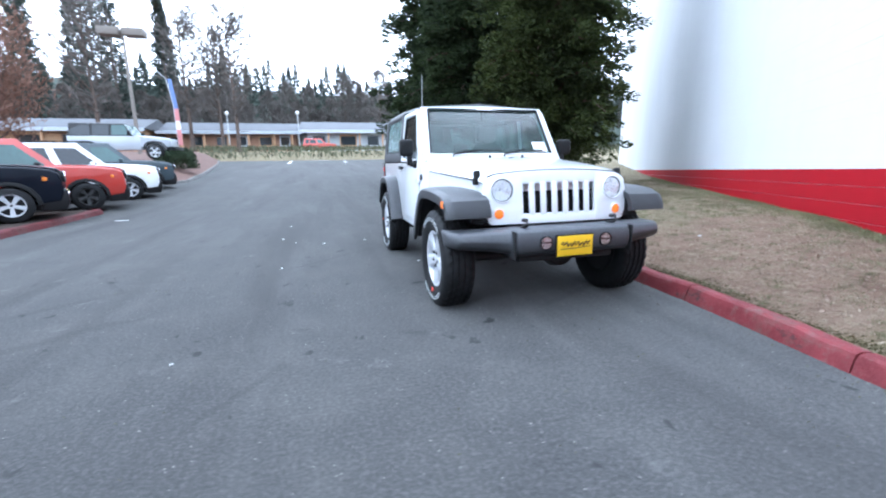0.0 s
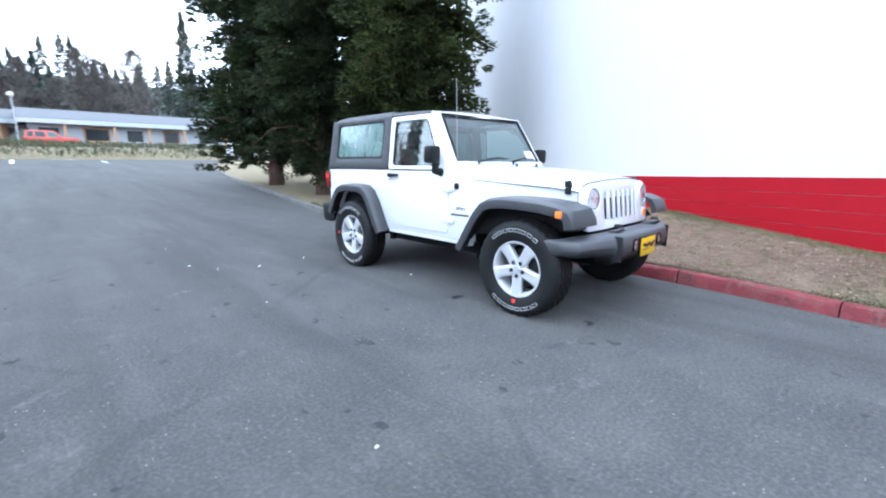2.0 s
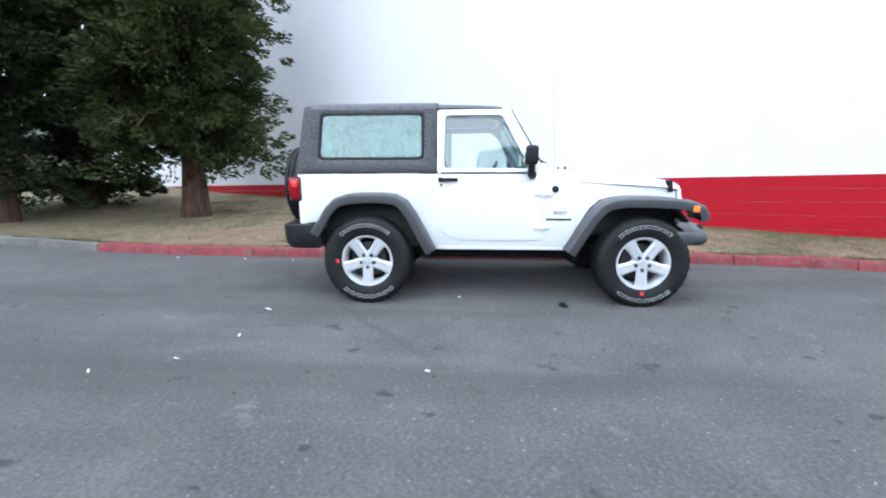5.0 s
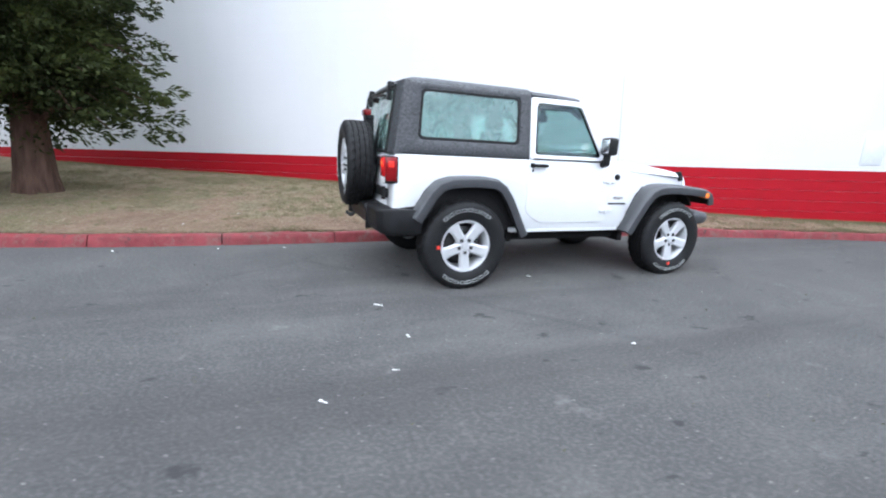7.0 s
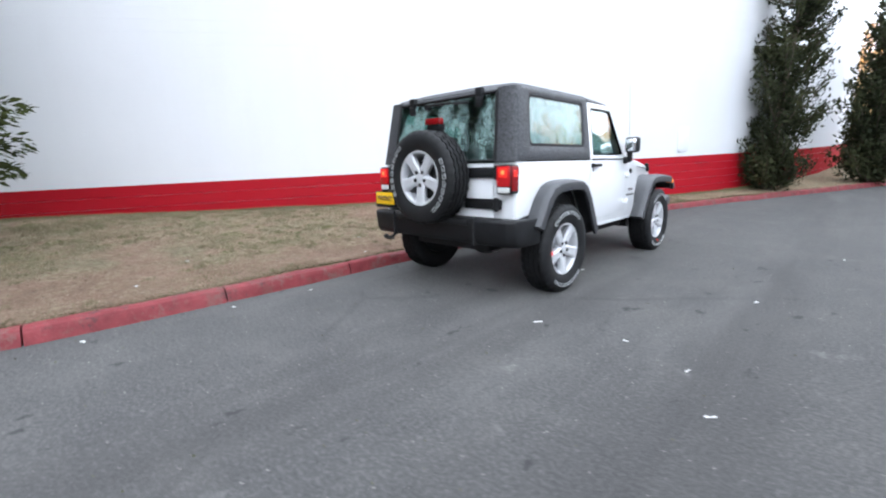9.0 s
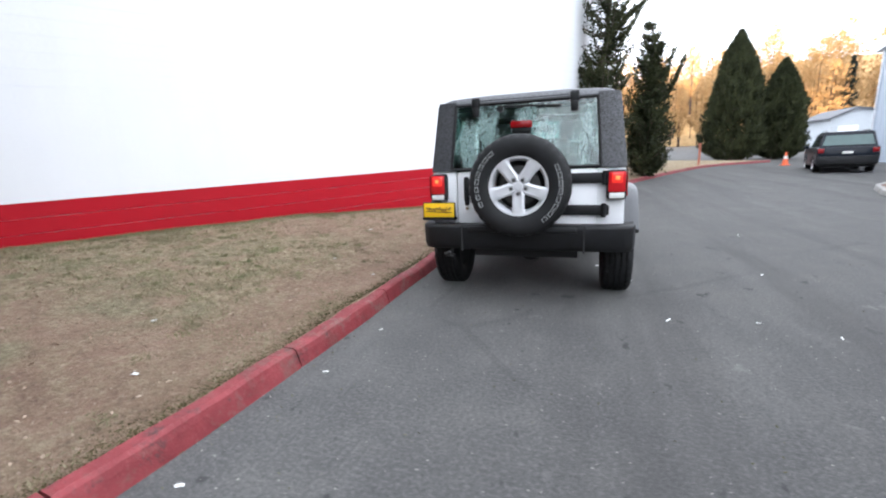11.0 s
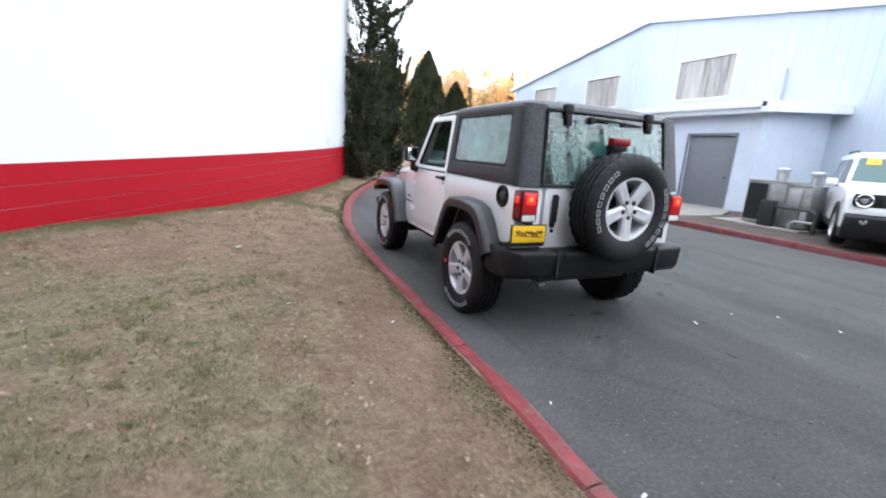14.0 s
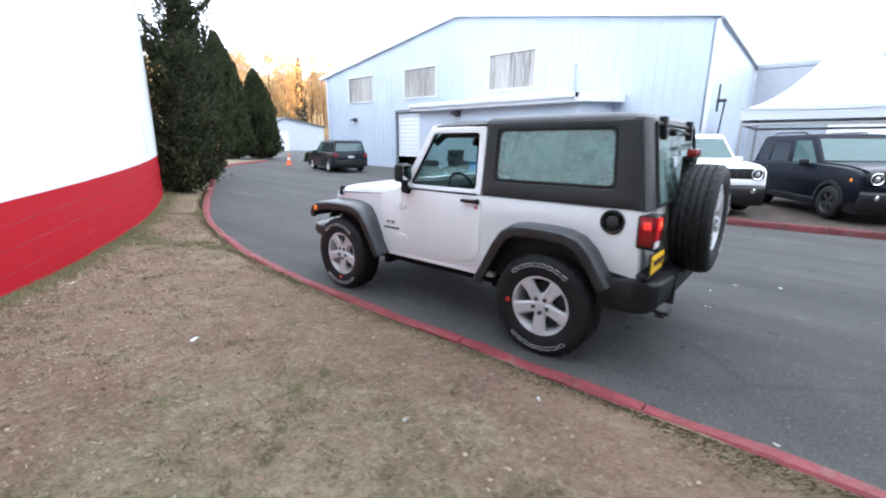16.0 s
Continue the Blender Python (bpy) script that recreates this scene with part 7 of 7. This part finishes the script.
    P("bonnet_lip", loft([[(-w, y, z - .05), (-w, y, z), (-w * .8, y, z + .012), (0, y, z + .02), (w * .8, y, z + .012), (w, y, z), (w, y, z - .05)] for y, w, z in ((-.80, .80, 1.135), (-1.5, .80, 1.105), (-1.85, .80, 1.065), (-2.02, .79, 1.025), (-2.085, .77, .985))]), paint, body)
    P("front_bumper_bar", loft([[(x, y - .03, .64), (x, y - .045, .70), (x, y - .02, .775), (x, y + .2, .775), (x, y + .2, .64)] for x, y in ((-.86, -1.93), (-.78, -2.04), (-.6, -2.085), (0, -2.10), (.6, -2.085), (.78, -2.04), (.86, -1.93))]), paint, body)
    for k in range(7):
        P("grille_slot", box(-.445 + k * .135, -.375 + k * .135, -2.128, -2.118, .80, .945, .006), "cabin", g)
    P("front_cladding", prism([(-2.08, .20), (-1.70, .20), (-1.70, .62), (-2.06, .66), (-2.14, .60), (-2.15, .36)], "x", -.87, .87, .03), "gloss_black", body)
    P("rear_cladding", prism([(2.13, .34), (1.72, .30), (1.72, .62), (2.12, .70)], "x", -.86, .86, .03), "plastic", body)
    P("rear_plate", box(-.15, .15, 2.10, 2.112, .80, .90, .004), "paper", body)
    pl = P("front_plate", box(-.16, .16, -2.168, -2.15, .47, .60, .004), "yellow", body, "yellow dealer plate")
    P("plate_print", box(-.12, .12, -2.171, -2.167, .525, .55), "dark_mark", pl, "dark bar of print")
    P("underside", box(-.75, .75, -1.9, 1.9, .22, .32), "cabin", top)
    if tag:
        a, b = lerp(0, .74), lerp(0, .92)
        q = [lerp(1, .72) * .12 + lerp(0, .72) * .88, lerp(1, .72) * .26 + lerp(0, .72) * .74, lerp(1, .9) * .26 + lerp(0, .9) * .74, lerp(1, .9) * .12 + lerp(0, .9) * .88]
        tagp = P("window_tag", slab([v + Vector((0, -.012, .006)) for v in q], (0, -1, .5), .002), "yellow", gh, "yellow tag with the number 16 on the glass")
        year_print(tagp, q)
    return top


def long_off_roader(at, rz):
    """A silver four-door relative of the white car, seen far off."""
    top = thing("silver_off_roader", "silver four-door off-road car with a black hardtop far across the lot", "car", at=at, rz=rz)
    P = lambda n, bm, mat, par=top, lab="": part(n, bm, mat, par, lab)
    body = P("body", prism([(-.75, .52), (1.05, .52), (1.12, .7), (1.25, .86), (1.75, .86), (1.9, .7), (1.95, .6), (2.25, .6), (2.25, 1.17), (-.75, 1.17)], "x", -.79, .79, .02), "silver_paint")
    P("hood", loft([[(-w, y, .66), (-w, y, z - .06), (-w * .9, y, z), (w * .9, y, z), (w, y, z - .06), (w, y, .66)] for y, w, z in ((-.74, .74, 1.2), (-1.3, .68, 1.15), (-1.95, .60, 1.07))]), "silver_paint")
    sh = P("hardtop", loft([[(-.79, -.45, 1.17), (.79, -.45, 1.17), (.79, 2.2, 1.17), (-.79, 2.2, 1.17)], [(-.68, -.12, 1.74), (.68, -.12, 1.74), (.72, 2.1, 1.76), (-.72, 2.1, 1.76)], [(-.6, -.08, 1.79), (.6, -.08, 1.79), (.62, 2.0, 1.81), (-.62, 2.0, 1.81)]]), "hardtop")
    P("windshield", slab([(-.72, -.44, 1.2), (.72, -.44, 1.2), (.64, -.14, 1.7), (-.64, -.14, 1.7)], (0, -1, .4)), "car_window", sh)
    for s in (1, -1):
        for y0, y1, nm, mt in ((-.30, .42, "front_window", "car_window"), (.5, 1.2, "rear_side_window", "dark_window"), (1.28, 2.1, "quarter_window", "dark_window")):
            fr = P(nm, slab([(s * .785, y0, 1.22), (s * .785, y1, 1.22), (s * .715, y1 - .03, 1.68), (s * .715, y0 + (.15 if y0 < 0 else .03), 1.68)], (s, 0, .2)), mt, sh)
        for y in (-1.35, 1.5):
            P("flare", sweep_flare([(y - .52, .52), (y - .42, .74), (y - .28, .90), (y, .95), (y + .28, .92), (y + .42, .78), (y + .5, .56)], .60, .93, y) if s > 0 else mirrored(sweep_flare([(y - .52, .52), (y - .42, .74), (y - .28, .90), (y, .95), (y + .28, .92), (y + .42, .78), (y + .5, .56)], .60, .93, y)), "flare", top)
            simple_wheel(top, s * .79, y, .40, .25, s)
        P("mirror", box(*sorted((s * .82, s * 1.0)), -.42, -.28, 1.22, 1.4, .03), "plastic")
    P("grille", box(-.6, .6, -2.0, -1.94, .68, 1.05, .02), "silver_paint")
    P("front_bumper", box(-.85, .85, -2.2, -1.95, .5, .66, .03), "plastic")
    P("rear_bumper", box(-.85, .85, 2.2, 2.42, .5, .7, .03), "plastic")
    P("spare_tyre", lathe([(.24, -.11), (.36, -.12), (.40, -.06), (.40, .06), (.36, .12), (.24, .11)], 32, Matrix.Translation((0, 2.38, 1.0)) @ Matrix.Rotation(radians(90), 4, "X"), True), "rubber")


compact_suv("compact_suv", "white boxy compact SUV with black cladding and a yellow plate", "white_paint", (-9.05, .16, 0.14), 120, tag=True)
compact_suv("compact_suv", "dark blue-black boxy compact SUV with dark wheels", "black_paint", (-9.8, 3.12, 0.13), 120, black_rims=True)
compact_suv("compact_suv", "black boxy compact SUV at the red kerb", "black_paint", (-8.95, 5.85, 0.11), 116)
compact_suv("compact_suv", "orange-red boxy compact SUV with black wheels", "red_paint", (-8.8, 8.45, 0.09), 116, black_rims=True)
compact_suv("compact_suv", "white boxy compact SUV beside the red one", "white_paint", (-8.9, 11.4, 0.11), 114)
compact_suv("compact_suv", "slate grey boxy compact SUV at the end of the row", "slate_paint", (-9.3, 14.5, 0.24), 114)
far_suv = compact_suv("mid_suv", "dark grey SUV seen from behind near the shed", "grey_paint", (-10.6, -17.0, gz(0, -17.0)), -17, group="cars on the drive")
far_suv.scale = (1.0, 1.06, 0.88)
long_off_roader((-10.7, 21.2, gz(0, 21.2) + 0.9), 90)
compact_suv("far_car", "bright red car in front of the far building", "red_paint", (-1.0, 55, gz(0, 55) + 0.6), 90, group="cars by the far building")
compact_suv("far_car", "white car parked beyond the lot", "white_paint", (13.5, 43, gz(0, 43)), 88, group="cars by the far building")
compact_suv("far_car", "silver car parked beyond the lot", "silver_paint", (20.0, 37.5, gz(0, 37)), 80, group="cars by the far building")

# ---- litter, leaves and grass ----
def scrap(x, y, a, l, w, seed):
    rng = random.Random(seed)
    on_verge = x > kerb_x(y) + 0.15
    z = verge_z(x, y) if on_verge else gz(x, y)
    t = thing("paper_scrap", "small crumpled white paper scrap on the ground", "litter", "paper scraps", at=(x, y, z), rz=a)
    rows = [[(-l / 2 + l * i / 5, -w / 2 * rng.uniform(.6, 1), .004 + rng.uniform(0, .012)), (-l / 2 + l * i / 5, w / 2 * rng.uniform(.6, 1), .004 + rng.uniform(0, .012)), (-l / 2 + l * i / 5, w / 2 * .5, .001), (-l / 2 + l * i / 5, -w / 2 * .5, .001)] for i in range(6)]
    bm = loft(rows)
    bm.transform(Matrix.Diagonal((.7, .7, .6, 1)))
    part("scrap", bm, "paper", t)


for i, (x, y, a, l, w) in enumerate(((-1.13, 2.04, 60, .10, .018), (-2.35, 2.57, 40, .07, .02), (-0.66, .39, 20, .06, .03), (-2.15, 2.16, 80, .06, .015), (-1.74, 1.97, 10, .05, .02), (-2.23, .54, 50, .04, .03),
                                     (2.69, -.48, 30, .09, .05), (1.95, 3.9, 10, .06, .04), (2.55, 3.3, 70, .05, .03), (1.6, 1.6, 40, .05, .02), (2.3, 1.2, 15, .05, .03), (-2.3, 4.0, 70, .10, .012),
                                     (1.02, 3.4, 20, .05, .03), (.98, 2.7, 60, .04, .02), (-5.9, 6.3, 10, .34, .16), (1.06, 4.4, 30, .05, .03), (-2.7, -1.8, 15, .03, .02), (3.0, -2.5, 40, .10, .02))):
    scrap(x, y, a, l, w, i)


def drip(x, y, r, seed):
    rng = random.Random(seed)
    pts = [(x + r * rng.uniform(.5, 1.1) * math.cos(a) * 1.8, y + r * rng.uniform(.5, 1.1) * math.sin(a), 0.004) for a in np.linspace(0, 2 * math.pi, 14)[:-1]]
    tagged(raw("oil_spot", pts, [list(range(13))], "rubber"), "dark oily spot on the asphalt", "stain", "oil spots", kind="structure")


for i, (x, y, r) in enumerate(((-.37, 1.62, .045), (-.08, 1.60, .03), (-.88, -.55, .05), (-.62, -1.75, .03), (.02, 2.05, .022))):
    drip(x, y, r, i)


def blades():
    """Short dry grass over the verge, thicker in patches, thin on the trodden soil."""
    rng = np.random.default_rng(77)
    n = 260000
    y = rng.uniform(-7.5, 8.5, n)
    kx = np.interp(y, np.linspace(-9, 10, 200), [kerb_x(v) + 0.17 for v in np.linspace(-9, 10, 200)])
    wx = np.interp(y, np.linspace(-9, 10, 200), [wall_x(v) - 0.02 for v in np.linspace(-9, 10, 200)])
    x = kx + (wx - kx) * rng.random(n)
    keep = np.array([noise.noise(Vector((a * 0.9, b * 0.9, 3))) + 0.5 * noise.noise(Vector((a * 3.1, b * 3.1, 7))) for a, b in zip(x, y)])
    edge = np.minimum(x - kx, wx - x)
    worn = np.zeros(n)
    for px, py, rx, ry in BARE:
        worn = np.maximum(worn, np.clip(1.6 - 1.5 * np.hypot((x - px) / rx, (y - py) / ry) + 0.5 * keep, 0, 1))
    keep = keep - 0.55 * worn
    k = (keep + 0.75 * np.exp(-edge * 7) + rng.uniform(-0.16, 0.16, n)) > 0.16 + 0.30 / (1 + np.exp((y - 2.2) * 2.0))
    x, y = x[k], y[k]
    m = len(x)
    z = np.array([verge_z(a, b) for a, b in zip(x, y)])
    h = rng.uniform(0.012, 0.04, m)
    a = rng.uniform(0, 2 * math.pi, m)
    w = rng.uniform(0.0015, 0.004, m)
    lean = rng.normal(0, 1.1, (m, 2)) * h[:, None]
    v = np.stack([np.stack([x - w * np.cos(a), y - w * np.sin(a), z - .004], 1), np.stack([x + w * np.cos(a), y + w * np.sin(a), z - .004], 1), np.stack([x + lean[:, 0], y + lean[:, 1], z + h], 1)], 1).reshape(-1, 3)
    f = np.arange(3 * m).reshape(-1, 3)
    tagged(card_part("grass_blades", [(v, f)], "blade", None), "short dry grass blades on the verge", "grass", kind="stuff")
    for name, material, label, m, q, bare_too in (("grass_tufts", "green_blade", "low green tufts in the worn verge", 620, 46, False), ("straw_tufts", "blade", "matted dry straw tufts on the verge", 1500, 34, True)):
        y = rng.uniform(-7, 8, m)
        x = np.array([kerb_x(v) + 0.2 for v in y]) + rng.random(m) * np.array([wall_x(v) - kerb_x(v) - 0.3 for v in y])
        inside = np.array([max(1 - math.hypot((a - px) / rx, (b - py) / ry) for px, py, rx, ry in BARE) for a, b in zip(x, y)])
        stay = (inside < 0.15) | (bare_too & (rng.random(m) < 0.35))
        x, y = x[stay], y[stay]
        m = len(x)
        c = np.repeat(np.stack([x, y], 1), q, 0) + rng.normal(0, 1, (m * q, 2)) * np.repeat(rng.uniform(0.02, 0.09, m), q)[:, None]
        z = np.array([verge_z(a, b) for a, b in c])
        rise = 0.8 if not bare_too else 0.3
        tagged(card_part(name, [cards(np.column_stack([c, z + 0.012]), rng.normal(0, 0.55, (m * q, 3)) + [0, 0, rise], rng.uniform(.025, .06, m * q), rng.uniform(.003, .007, m * q), rng, 0.2)], material, None), label, "grass", kind="stuff")
    n = 26000
    y = rng.uniform(-12, 9, n)
    x = np.array([wall_x(v) for v in y]) - 0.03 - np.abs(rng.normal(0, 0.13, n))
    z = np.array([verge_z(a, b) for a, b in zip(x, y)])
    c = np.stack([x, y, z + 0.015], 1)
    tagged(card_part("wall_grass", [cards(c, rng.normal(0, 0.5, (n, 3)) + [0, 0, 1], rng.uniform(.025, .07, n), rng.uniform(.003, .008, n), rng, 0.2)], "green_blade", None), "green grass along the foot of the wall", "grass", kind="stuff")
    n = 13000
    y = rng.uniform(-9, 12, n)
    x = np.array([kerb_x(v) + 0.16 for v in y]) + rng.random(n) ** 0.8 * np.array([wall_x(v) - kerb_x(v) - 0.2 for v in y])
    z = np.array([verge_z(a, b) for a, b in zip(x, y)]) + 0.006
    c = np.stack([x, y, z], 1)
    flat = rng.normal(0, 1, (n, 3)) * [1, 1, 0.12]
    tagged(card_part("fallen_leaves", [cards(c, flat, rng.uniform(.010, .044, n), rng.uniform(.006, .024, n), rng, 0.2)], "litter_leaf", None), "scattered brown leaf litter on the verge", "leaves", kind="stuff")
    n = 24000
    y = rng.uniform(-12, 8, n)
    x = np.array([kerb_x(v) for v in y]) + 0.135 + np.abs(rng.normal(0, 0.06, n)) * np.array([max(0.15, 1 + noise.noise(Vector((v * 1.3, 0, 2)))) for v in y])
    z = np.array([verge_z(a, b) for a, b in zip(x, y)])
    c = np.stack([x, y, z + 0.004], 1)
    tagged(card_part("kerb_moss", [cards(c, rng.normal(0, 1, (n, 3)) * [1, 1, 0.6], rng.uniform(.008, .03, n), rng.uniform(.004, .012, n), rng, 0.2)], "moss", None), "dark moss and weeds behind the kerb", "moss", kind="stuff")
    n = 1500
    y = rng.uniform(-8, 9, n)
    x = np.where(rng.random(n) < 0.5, np.array([kerb_x(v) for v in y]) - rng.random(n) ** 3 * 1.2 - 0.02, rng.uniform(-5.5, 1.0, n))
    c = np.stack([x, y, np.full(n, 0.006)], 1)
    tagged(card_part("grit", [cards(c, rng.normal(0, 1, (n, 3)) * [1, 1, 0.1], rng.uniform(.006, .022, n), rng.uniform(.004, .012, n), rng, 0.2)], "weeds", None), "pale grit and leaf bits along the kerb", "grit", kind="stuff")


blades()
